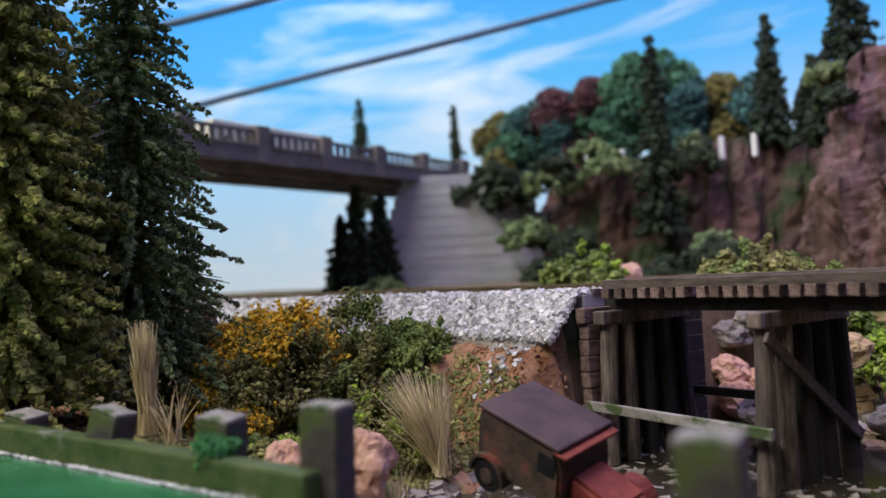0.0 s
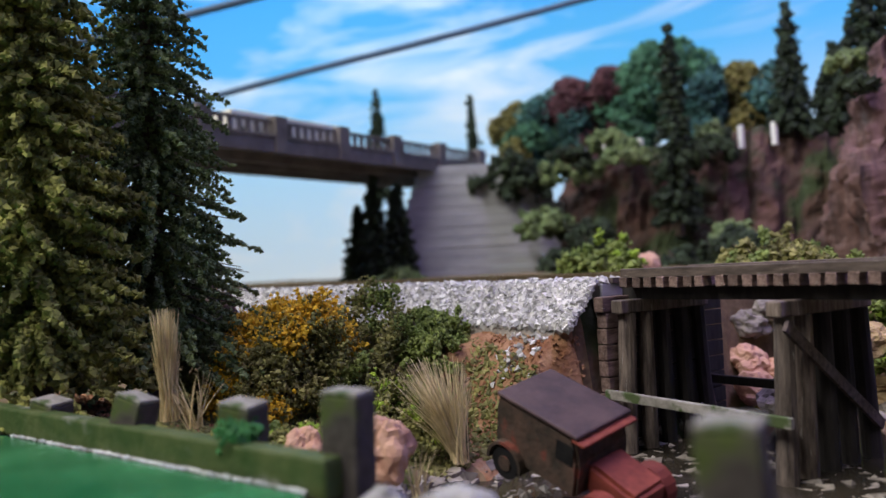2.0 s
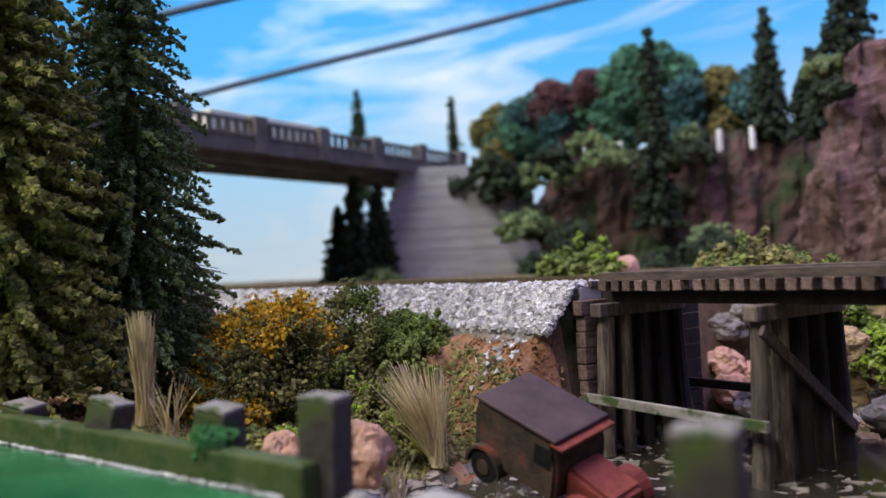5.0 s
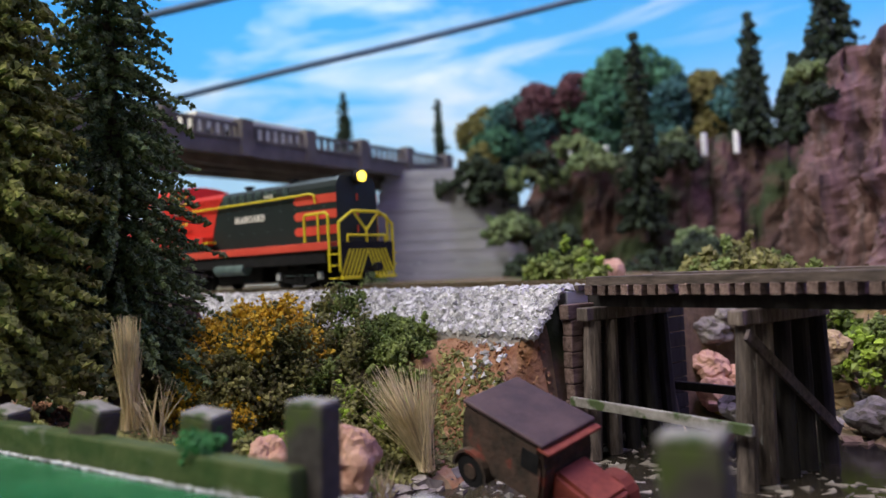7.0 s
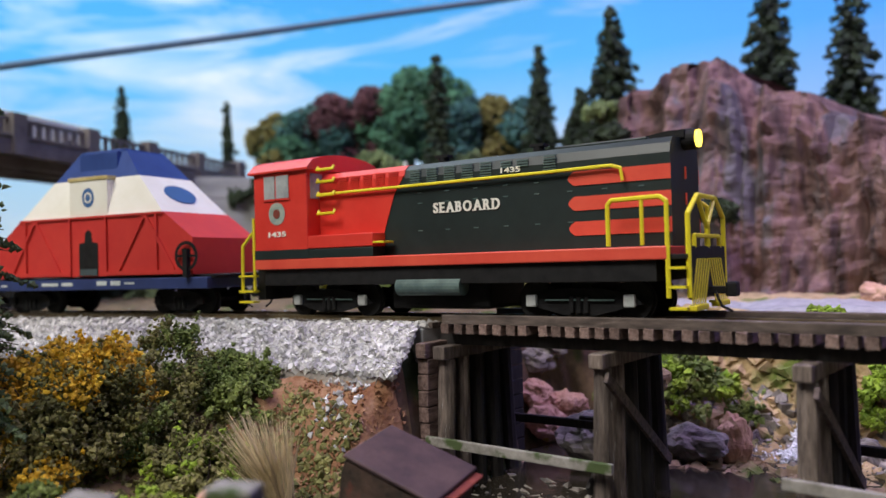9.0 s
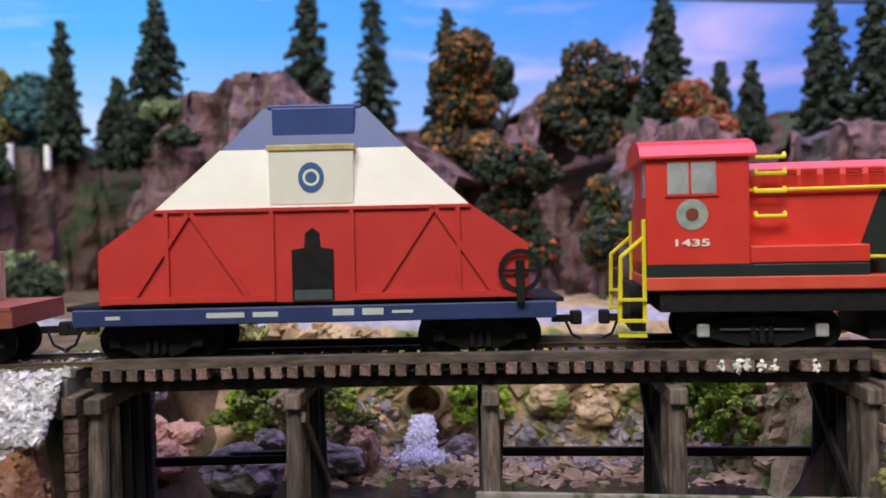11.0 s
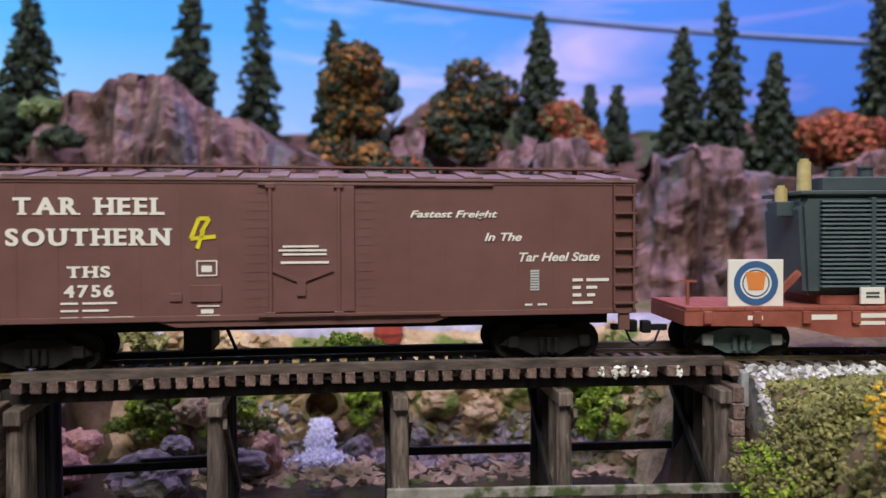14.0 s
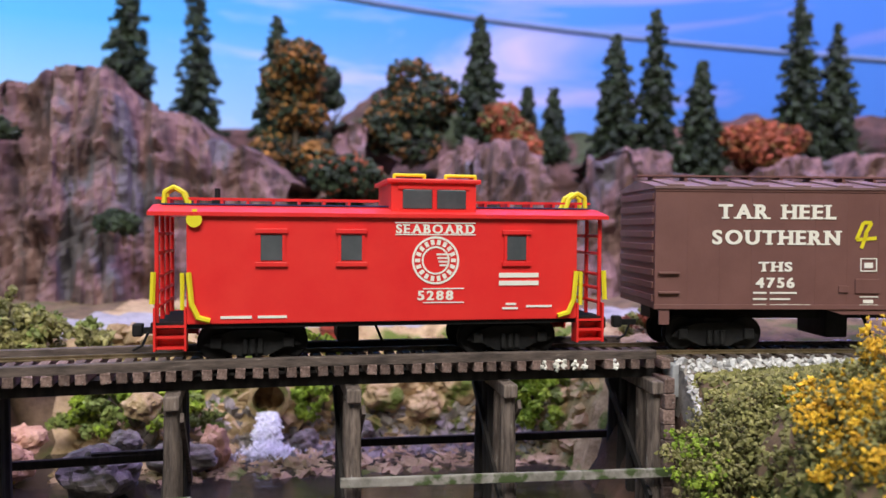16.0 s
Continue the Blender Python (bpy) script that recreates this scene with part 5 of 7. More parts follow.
# ---- the train: every car stands on the rails; local x runs toward the locomotive's nose, z from the rail top ----
def journal_truck(parent, x, side_mat, spot_mat, wheelbase=1.9, r=0.48, spots=True):
    """A two-axle bogie as one part with its own pieces."""
    tr = made(lambda bm: box(bm, x - 0.3, x + 0.3, -1.0, 1.0, 0.4, 0.95, 0.03), "bogie", "truck_black", parent)
    outline = [(x - wheelbase / 2 - 0.32, 0.42), (x - wheelbase / 2 - 0.1, 0.66), (x - 0.45, 0.82), (x + 0.45, 0.82), (x + wheelbase / 2 + 0.1, 0.66), (x + wheelbase / 2 + 0.32, 0.42),
               (x + wheelbase / 2 - 0.2, 0.3), (x + 0.4, 0.12), (x - 0.4, 0.12), (x - wheelbase / 2 + 0.2, 0.3)]
    for y in (-1.12, 1.0):
        made(lambda bm: prism(bm, outline, y, y + 0.12), "side_frame", side_mat, tr)

    def springs(bm):
        for k in range(3):
            bar(bm, (x - 0.2 + 0.2 * k, -1.16, 0.2), (x - 0.2 + 0.2 * k, -1.16, 0.6), 0.08, n=8)
    made(springs, "spring", side_mat, tr)
    for sx in (-1, 1):
        xa = x + sx * wheelbase / 2

        def wheels(bm):
            for y in (-0.78, 0.78):
                bar(bm, (xa, y - 0.13, r), (xa, y + 0.13, r), r, n=28)
                bar(bm, (xa, y - 0.04, r), (xa, y + 0.04, r), r + 0.05, n=28)
            bar(bm, (xa, -0.9, r), (xa, 0.9, r), 0.08, n=8)
        made(wheels, "wheelset", "truck_black", tr)
        if spots:
            for y in (-1.24, 1.1):
                made(lambda bm: box(bm, xa - 0.15, xa + 0.15, y, y + 0.14, 0.34, 0.66, 0.04), "journal_box", spot_mat, tr)
    return tr


def coupler(parent, x, sx):
    def build(bm):
        beam(bm, (x, 0, 0.72), (x + sx * 0.62, 0, 0.72), 0.16, 0.18, 0.02)
        box(bm, x + sx * 0.62 - 0.14, x + sx * 0.62 + 0.14, -0.16, 0.16, 0.56, 0.92, 0.05)
        tube(bm, [(x + sx * 0.3, -0.35, 0.7), (x + sx * 0.45, -0.38, 0.35), (x + sx * 0.7, -0.36, 0.22)], 0.035)
    made(build, "coupler", "black", parent)


def bars(parent, x, z, rows, material="white_print", y=0.0):
    """Plain bars where small print cannot be read: rows of (dx, dz, width, height)."""
    def build(bm):
        for dx, dz, w, h in rows:
            box(bm, x + dx, x + dx + w, y - 0.012, y + 0.01, z + dz, z + dz + h)
    made(build, "small_print", material, parent)


def disc(bm, x, y, z, r, n=32, sx=1.0):
    vs = [bm.verts.new((x + math.cos(6.2832 * k / n) * r * sx, y, z + math.sin(6.2832 * k / n) * r)) for k in range(n)]
    f = bm.faces.new(vs)
    g = bmesh.ops.extrude_face_region(bm, geom=[f])
    bmesh.ops.translate(bm, vec=(0, 0.014, 0), verts=[v for v in g["geom"] if isinstance(v, bmesh.types.BMVert)])


def annulus(bm, x, y, z, r0, r1, n=36):
    rows = [(y, r0), (y, r1), (y + 0.014, r1), (y + 0.014, r0)]
    v = [[bm.verts.new((x + math.cos(6.2832 * k / n) * r, yy, z + math.sin(6.2832 * k / n) * r)) for k in range(n)] for yy, r in rows]
    for a in range(4):
        for k in range(n):
            bm.faces.new((v[a][k], v[a][(k + 1) % n], v[(a + 1) % 4][(k + 1) % n], v[(a + 1) % 4][k]))


# -- locomotive: x 0 at the rear of the cab, heights above the rail
def locomotive():
    t = thing("locomotive", "red and dark green diesel switcher locomotive with yellow handrails", "locomotive")
    S = 1.72  # half width
    made(lambda bm: box(bm, -0.05, 13.7, -S, S, 1.5, 1.82, 0.03), "sill", "orange_red", t, "red running-board sill stripe")
    made(lambda bm: box(bm, -0.3, 14.1, -1.2, 1.2, 1.15, 1.55), "underframe", "black", t)
    made(lambda bm: box(bm, 0.3, 13.4, -S + 0.12, S - 0.12, 0.98, 1.5, 0.02), "valance", "black", t)
    # cab with an arched roof
    made(lambda bm: box(bm, 0, 2.35, -S, S, 1.8, 4.72, 0.04), "cab", "red", t)
    made(lambda bm: box(bm, 0.0, 2.4, -S - 0.012, S + 0.012, 1.83, 2.12, 0.0), "cab_band", "hood", t, "black band")

    def roof(bm):
        n = 14
        pts = [(-S - 0.12 + (2 * S + 0.24) * k / n, 4.66 + 0.5 * math.sqrt(max(0, 1 - (2 * k / n - 1) ** 2))) for k in range(n + 1)]
        prism(bm, pts + [(S + 0.12, 4.6), (-S - 0.12, 4.6)], -0.14, 2.5, "x")
    made(roof, "cab_roof", "red", t)
    for x0, x1 in ((0.5, 0.98), (1.04, 1.6)):
        w = made(lambda bm: box(bm, x0, x1, -S - 0.03, -S + 0.05, 3.76, 4.5, 0.01), "side_window", "pane", t)
        made(lambda bm: (box(bm, x0 - 0.05, x1 + 0.05, -S - 0.04, -S, 3.7, 3.76), box(bm, x0 - 0.05, x1 + 0.05, -S - 0.04, -S, 4.5, 4.56)), "window_frame", "red", w)
    for y0, y1 in ((-1.55, -1.0), (1.0, 1.55)):
        made(lambda bm: box(bm, 2.33, 2.37, y0, y1, 3.7, 4.5, 0.01), "front_window", "pane", t)
        made(lambda bm: box(bm, -0.02, 0.02, y0, y1, 3.7, 4.5, 0.01), "rear_window", "pane", t)
    # equipment box along the running board
    made(lambda bm: box(bm, 2.35, 4.95, -S, S, 2.12, 2.52, 0.03), "side_box", "red", t)
    made(lambda bm: box(bm, 2.35, 4.95, -S, S, 1.82, 2.1, 0.02), "side_box_base", "hood", t)
    made(lambda bm: box(bm, 4.95, 5.35, -S, -S + 0.5, 2.2, 2.26, 0.01), "step", "yellow_paint", t)
    # hood
    Hh, ht = 1.12, 4.5

    def hood_shape(x0t, x0b, x1, grow=0.0):
        def build(bm):
            hw = Hh + grow
            prof = [(-hw, 1.8), (-hw, ht - 0.42), (-hw * 0.93, ht - 0.18), (-hw * 0.78, ht - 0.03 + grow), (0, ht + grow + 0.04), (hw * 0.78, ht - 0.03 + grow), (hw * 0.93, ht - 0.18), (hw, ht - 0.42), (hw, 1.8)]
            a = [bm.verts.new((x0b + (x0t - x0b) * (z - 1.8) / (ht - 1.8), y, z)) for y, z in prof]
            b = [bm.verts.new((x1, y, z)) for y, z in prof]
            bm.faces.new(a)
            bm.faces.new(b[::-1])
            for i in range(len(prof)):
                j = (i + 1) % len(prof)
                bm.faces.new((a[i], b[i], b[j], a[j]))
        return build
    made(hood_shape(2.36, 2.36, 13.65), "hood", "hood", t)

    hw = Hh + 0.012
    outline = [(2.37, 1.83), (4.75, 1.83), (4.95, 2.55), (5.35, 3.65), (5.6, 4.0), (5.72, ht - 0.34), (2.37, ht - 0.34)]
    for s in (-1, 1):
        made(lambda bm: prism(bm, outline, s * hw - 0.01, s * hw + 0.01), "hood_panel", "red", t, "red rear hood panel with slanted edge")
    prof = [(-hw * 1.0, ht - 0.38), (-hw * 0.94, ht - 0.17), (-hw * 0.78, ht - 0.01), (0, ht + 0.06), (hw * 0.78, ht - 0.01), (hw * 0.94, ht - 0.17), (hw, ht - 0.38)]
    made(lambda bm: prism(bm, prof, 2.37, 5.72, "x"), "hood_top_panel", "red", t)
    for z in (2.16, 2.8, 3.44):
        out = [(13.66, z), (13.66, z + 0.36)] + [(11.15 - 0.17 * math.sin(math.pi * k / 8), z + 0.36 - 0.36 * k / 8) for k in range(9)]
        for s in (-1, 1):
            made(lambda bm: prism(bm, out, s * hw - 0.012, s * hw + 0.012), "nose_stripe", "orange_red", t, "red speed stripe")
    # louvres
    for x in (2.75, 3.2, 3.65, 4.15, 4.65, 5.15, 5.95, 6.55, 7.15, 7.75, 8.35, 10.3):
        def lou(bm):
            for k in range(7):
                z = ht - 0.66 + 0.07 * k
                box(bm, x, x + 0.36, -Hh - 0.045, -Hh + 0.02, z, z + 0.035)
        made(lou, "louvre", "red" if x < 5.4 else "truck_grey", t)
    for x in (9.0, 9.5):
        made(lambda bm: [box(bm, x, x + 0.34, -Hh - 0.03, -Hh + 0.02, ht - 0.42 + 0.07 * k, ht - 0.38 + 0.07 * k) for k in range(3)], "vent", "truck_grey", t)
    # hinges
    def hinges(bm):
        for x in np.arange(6.2, 13.6, 0.95):
            for z in (2.5, 3.3, 3.6):
                box(bm, x, x + 0.14, -Hh - 0.022, -Hh, z, z + 0.03)
    made(hinges, "door_hinge", "truck_grey", t)
    # roof fittings
    made(lambda bm: box(bm, 10.4, 12.9, -0.6, 0.6, ht, ht + 0.08, 0.03), "radiator_hatch", "hood", t)
    for x in (6.4, 9.6):
        made(lambda bm: (bar(bm, (x, 0, ht), (x, 0, ht + 0.22), 0.16, n=12), box(bm, x - 0.22, x + 0.22, -0.16, 0.16, ht + 0.22, ht + 0.3)), "exhaust_stack", "black", t)
    # headlight
    hl = made(lambda bm: (bar(bm, (13.3, 0, ht - 0.02), (13.98, 0, ht - 0.02), 0.27, n=20), prism(bm, [(11.9, ht), (13.75, ht), (13.75, ht + 0.2), (13.3, ht + 0.2)], -0.32, 0.32)), "headlight_housing", "black", t)
    made(lambda bm: bar(bm, (13.96, 0, ht - 0.02), (14.05, 0, ht - 0.02), 0.22, n=20), "headlight_lens", "lamp", hl, "glowing amber headlight")
    made(lambda bm: [box(bm, 13.65, 13.69, -0.03, 0.03, z, z + 0.3) for z in (2.2, 2.85, 3.5)], "front_mark", "orange_red", t)
    # handrails
    R = 0.045

    for s in (-1, 1):
        def side_rail(bm):
            y = s * (Hh + 0.14)
            tube(bm, [(2.4, y, 3.82), (10.4, y, 3.84), (12.2, y, 3.86), (12.45, y, 3.78), (12.5, y, 3.46)], R)
        made(side_rail, "handrail", "yellow_paint", t)

    def grabs(bm):
        for z in (3.2, 3.78, 4.2, 4.58):
            tube(bm, [(2.55, -S + 0.35, z + 0.1), (2.55, -S + 0.28, z), (3.2, -S + 0.28, z), (3.2, -S + 0.35, z + 0.1)], R * 1.1)
    made(grabs, "grab_iron", "yellow_paint", t)

    for s in (-1, 1):
        def corner(bm):
            y = s * (S - 0.06)
            tube(bm, [(12.25, y, 1.85), (12.25, y, 2.85), (12.35, y, 2.96), (13.55, y, 2.98), (13.7, y, 2.86), (13.7, y, 0.6)], R * 1.3)
            tube(bm, [(13.1, y, 1.85), (13.1, y, 2.97)], R * 1.1)
        made(corner, "corner_handrail", "yellow_paint", t)

    for s in (-1, 1):
        def rear_rail(bm):
            y = s * (S - 0.02)
            tube(bm, [(-0.06, y, 3.2), (-0.06, y, 0.75)], R * 1.2)
            tube(bm, [(-0.08, y, 2.75), (-0.6, y, 2.3), (-0.64, y, 0.75)], R * 1.2)
            for z in (0.45, 0.8, 1.3):
                box(bm, -0.68, -0.02, y - 0.14, y + 0.14, z - 0.03, z + 0.03)
        made(rear_rail, "rear_step_rail", "yellow_paint", t)
    made(lambda bm: box(bm, -0.35, 0.0, -1.3, 1.3, 0.5, 1.6), "rear_pilot", "black", t)
    # front end
    made(lambda bm: box(bm, 13.6, 14.14, -S + 0.1, S - 0.1, 1.5, 1.62, 0.02), "front_platform", "black", t)
    made(lambda bm: box(bm, 14.08, 14.18, -1.45, 1.45, 0.55, 1.8, 0.02), "pilot", "black", t)

    def chevrons(bm):
        for s in (-1, 1):
            for k in range(6):
                y = s * (0.42 + 0.2 * k)
                v = [bm.verts.new(p) for p in ((14.192, y, 0.42), (14.192, y + s * 0.11, 0.42), (14.192, y + s * 0.11 - s * 0.5, 1.5), (14.192, y - s * 0.5, 1.5))]
                w = [bm.verts.new((14.18, q.co.y, q.co.z)) for q in v]
                bm.faces.new(v)
                bm.faces.new(w[::-1])
                for i in range(4):
                    bm.faces.new((v[i], w[i], w[(i + 1) % 4], v[(i + 1) % 4]))
    made(chevrons, "hazard_stripe", "yellow_paint", t)
    made(lambda bm: [box(bm, 14.06, 14.28, s * 0.95 - 0.5, s * 0.95 + 0.5, 0.28, 0.42, 0.03) for s in (-1, 1)], "footboard", "yellow_paint", t)

    def end_rail(bm):
        x = 14.14
        tube(bm, [(x, -1.5, 0.6), (x, -1.5, 2.55), (x, -0.75, 3.02), (x, 0.75, 3.02), (x, 1.5, 2.55), (x, 1.5, 0.6)], R * 1.4)
        tube(bm, [(x, -0.7, 3.0), (x, 0, 2.25), (x, 0.7, 3.0)], R * 1.3)
        tube(bm, [(x, 0, 2.4), (x, 0, 1.75)], R * 1.2)
        tube(bm, [(x, -1.05, 1.75), (x, -1.05, 2.05), (x, 1.05, 2.05), (x, 1.05, 1.75)], R * 1.2)
    made(end_rail, "end_handrail", "yellow_paint", t)
    for s in (-1, 1):
        for z in (0.35, 0.85, 1.3):
            made(lambda bm: box(bm, 13.72, 14.12, s * 1.6 - 0.12, s * 1.6 + 0.12, z - 0.03, z + 0.03), "step", "yellow_paint", t)
    coupler(t, 14.1, 1)
    coupler(t, -0.3, -1)
    for x in (2.7, 11.2):
        journal_truck(t, x, "black", "silver", wheelbase=2.7, r=0.5)
        made(lambda bm: box(bm, x - 0.95, x + 0.95, -1.2, -1.14, 0.5, 0.54), "brake_rod", "truck_grey", t)
    made(lambda bm: bar(bm, (5.7, -1.42, 0.92), (7.9, -1.42, 0.92), 0.27, n=20), "air_tank", "truck_grey", t, "grey-green air tank")
    made(lambda bm: box(bm, 5.1, 8.5, -1.05, 1.05, 0.25, 1.2, 0.1), "fuel_tank", "black", t)
    # lettering
    y = -Hh - 0.02
    slab_text("lettering", "SEABOARD", 0.3, "white_print", t, (7.85, y, 3.14), width=2.2)
    text("lettering", "1435", 0.15, "white_print", t, (9.3, y, 4.02), width=0.6)
    made(lambda bm: disc(bm, 1.05, -S - 0.02, 3.28, 0.36), "emblem", "logo_grey", t, "round grey-green emblem")
    made(lambda bm: disc(bm, 1.05, -S - 0.034, 3.28, 0.15), "emblem_heart", "rust_red", t)
    text("lettering", "1435", 0.17, "white_print", t, (1.05, -S - 0.015, 2.62), width=0.78)
    return t


# -- generator shield car
def shield_car():
    t = thing("shield_car", "red, cream and blue sloped load cover on a navy flat car", "freight car")
    L = 11.7
    made(lambda bm: box(bm, 0.1, L - 0.1, -1.72, 1.72, 0.92, 1.32, 0.03), "frame", "navy", t)
    made(lambda bm: box(bm, -0.1, L + 0.1, -1.55, 1.55, 1.28, 1.4, 0.02), "deck", "black", t)
    for x in (1.9, L - 1.9):
        journal_truck(t, x, "truck_black", "truck_black", wheelbase=2.0)
    coupler(t, 0.0, -1)
    coupler(t, L, 1)
    # cover sections, drawn from stacked outlines
    Y = 1.68

    def loft(rows):
        def build(bm):
            prev = None
            for z, x0, x1, y, c in rows:
                pts = [(x0, -y), (x1, -y), (x1, y), (x0, y)]
                q = [bm.verts.new((a, b, z)) for a, b in pts]
                if prev:
                    for i in range(4):
                        bm.faces.new((prev[i], prev[(i + 1) % 4], q[(i + 1) % 4], q[i]))
                else:
                    bm.faces.new(q[::-1])
                prev = q
            bm.faces.new(prev)
        return build
    made(loft([(1.42, 0.75, 10.95, Y, 0.35), (2.7, 0.75, 10.95, Y, 0.35), (3.66, 2.1, 9.6, Y, 0.9)]), "lower_shield", "ge_red", t, "red lower shield panels")
    made(loft([(3.665, 2.13, 9.57, Y - 0.02, 0.9), (5.08, 3.6, 8.1, 1.3, 0.55)]), "middle_shield", "ge_white", t, "cream middle shield panels")
    made(loft([(5.085, 3.63, 8.07, 1.28, 0.55), (6.12, 4.6, 7.1, 0.95, 0.35)]), "upper_shield", "ge_blue", t, "dark blue upper shield panels")
    made(lambda bm: box(bm, 4.7, 7.0, -0.98, 0.98, 6.08, 6.2, 0.03), "top_hatch", "ge_blue", t)
    made(lambda bm: (box(bm, 4.85, 6.85, -1.17, 1.17, 5.15, 6.1, 0.03)), "top_dormer", "ge_blue", t)
    made(lambda bm: box(bm, 4.8, 6.9, -1.7, -1.2, 5.0, 5.14, 0.02), "ledge", "bushing", t, "tan ledge strip")
    # ribs on the red side
    def ribs(bm):
        y = -Y - 0.03
        for a, b in (((1.6, 1.6), (2.95, 3.6)), ((2.95, 3.6), (4.3, 1.6)), ((7.4, 1.6), (8.75, 3.6)), ((8.75, 3.6), (10.1, 1.6))):
            beam(bm, (a[0], y, a[1]), (b[0], y, b[1]), 0.08, 0.12)
        for x in (2.4, 4.9, 6.8, 9.3):
            box(bm, x - 0.05, x + 0.05, y - 0.05, y + 0.04, 1.45, 3.6)
        box(bm, 1.0, 4.9, y - 0.06, y + 0.04, 1.45, 1.6)
        box(bm, 6.8, 10.8, y - 0.06, y + 0.04, 1.45, 1.6)
        box(bm, 2.1, 9.6, y - 0.04, y + 0.04, 3.58, 3.66)
    made(ribs, "rib", "ge_red", t)

    # no hole is cut: the opening's inner shade is a flat black panel
    def hole(bm):
        prism(bm, [(5.35, 1.44), (6.35, 1.44), (6.35, 2.65), (6.05, 2.7), (6.02, 3.05), (5.85, 3.17), (5.68, 3.05), (5.65, 2.7), (5.35, 2.65)], -Y - 0.012, -Y + 0.05)
    made(hole, "doorway", "black", t, "flat black bottle-shaped panel for the shaded opening")
    made(lambda bm: (box(bm, 5.4, 6.3, -Y - 0.03, -Y, 1.46, 1.7)), "machinery", "xf", t)
    for x in (L - 0.95,):
        def wheel(bm):
            annulus(bm, x, -Y - 0.12, 2.05, 0.4, 0.52)
            bar(bm, (x, -Y - 0.14, 2.05), (x, -Y + 0.02, 2.05), 0.09, n=10)
            box(bm, x - 0.42, x + 0.42, -Y - 0.12, -Y - 0.08, 2.01, 2.09)
            box(bm, x - 0.1, x + 0.1, -Y - 0.2, -Y - 0.02, 1.3, 2.3)
        made(wheel, "hand_wheel", "black", t)
    # emblems as plain shapes
    made(lambda bm: box(bm, 4.85, 6.85, -1.66, -1.2, 3.72, 5.0, 0.02), "dormer_front", "ge_white", t, "upright cream dormer panel")
    made(lambda bm: disc(bm, 5.85, -1.674, 4.36, 0.36, sx=0.85), "emblem", "logo_blue", t, "round blue emblem")
    made(lambda bm: annulus(bm, 5.85, -1.682, 4.36, 0.14, 0.2), "emblem_ring", "ge_white", t)
    for sx, xc in ((1, 8.84), (-1, 2.86)):
        def oval(bm):
            m = Matrix.Translation((xc, -0.05, 4.38)) @ Matrix.Rotation(radians(43.9 * sx), 4, "Y")
            n = 30
            a = [bm.verts.new(m @ Vector((0.5 * math.cos(6.2832 * k / n), 0.72 * math.sin(6.2832 * k / n), 0.03))) for k in range(n)]
            b = [bm.verts.new(m @ Vector((0.5 * math.cos(6.2832 * k / n), 0.72 * math.sin(6.2832 * k / n), -0.03))) for k in range(n)]
            bm.faces.new(a)
            bm.faces.new(b[::-1])
            for k in range(n):
                bm.faces.new((a[k], b[k], b[(k + 1) % n], a[(k + 1) % n]))
        made(oval, "end_emblem", "logo_blue", t, "oval blue emblem on the sloped end")

        def loops(bm):
            m = Matrix.Translation((xc, -0.05, 4.38)) @ Matrix.Rotation(radians(43.9 * sx), 4, "Y") @ Matrix.Rotation(radians(90), 4, "X")
            for dx in (-0.2, 0.2):
                for dy in (-0.28, 0.28):
                    annulus(bm, dx, 0, 0, 0.11, 0.19, 18)
                    for v in list(bm.verts)[-72:]:
                        v.co = m @ Vector((v.co.x, -0.045 + v.co.y, v.co.z + dy))
        made(loops, "emblem_loop", "ge_white", t)
    bars(t, 0.9, 1.08, [(0, 0, 0.35, 0.08), (2.4, 0, 0.9, 0.12), (3.5, 0, 0.6, 0.12), (5.4, 0, 0.5, 0.16), (6.1, 0, 0.5, 0.16), (6.8, 0.03, 0.5, 0.07)], "grey_print", -1.725)
    return t


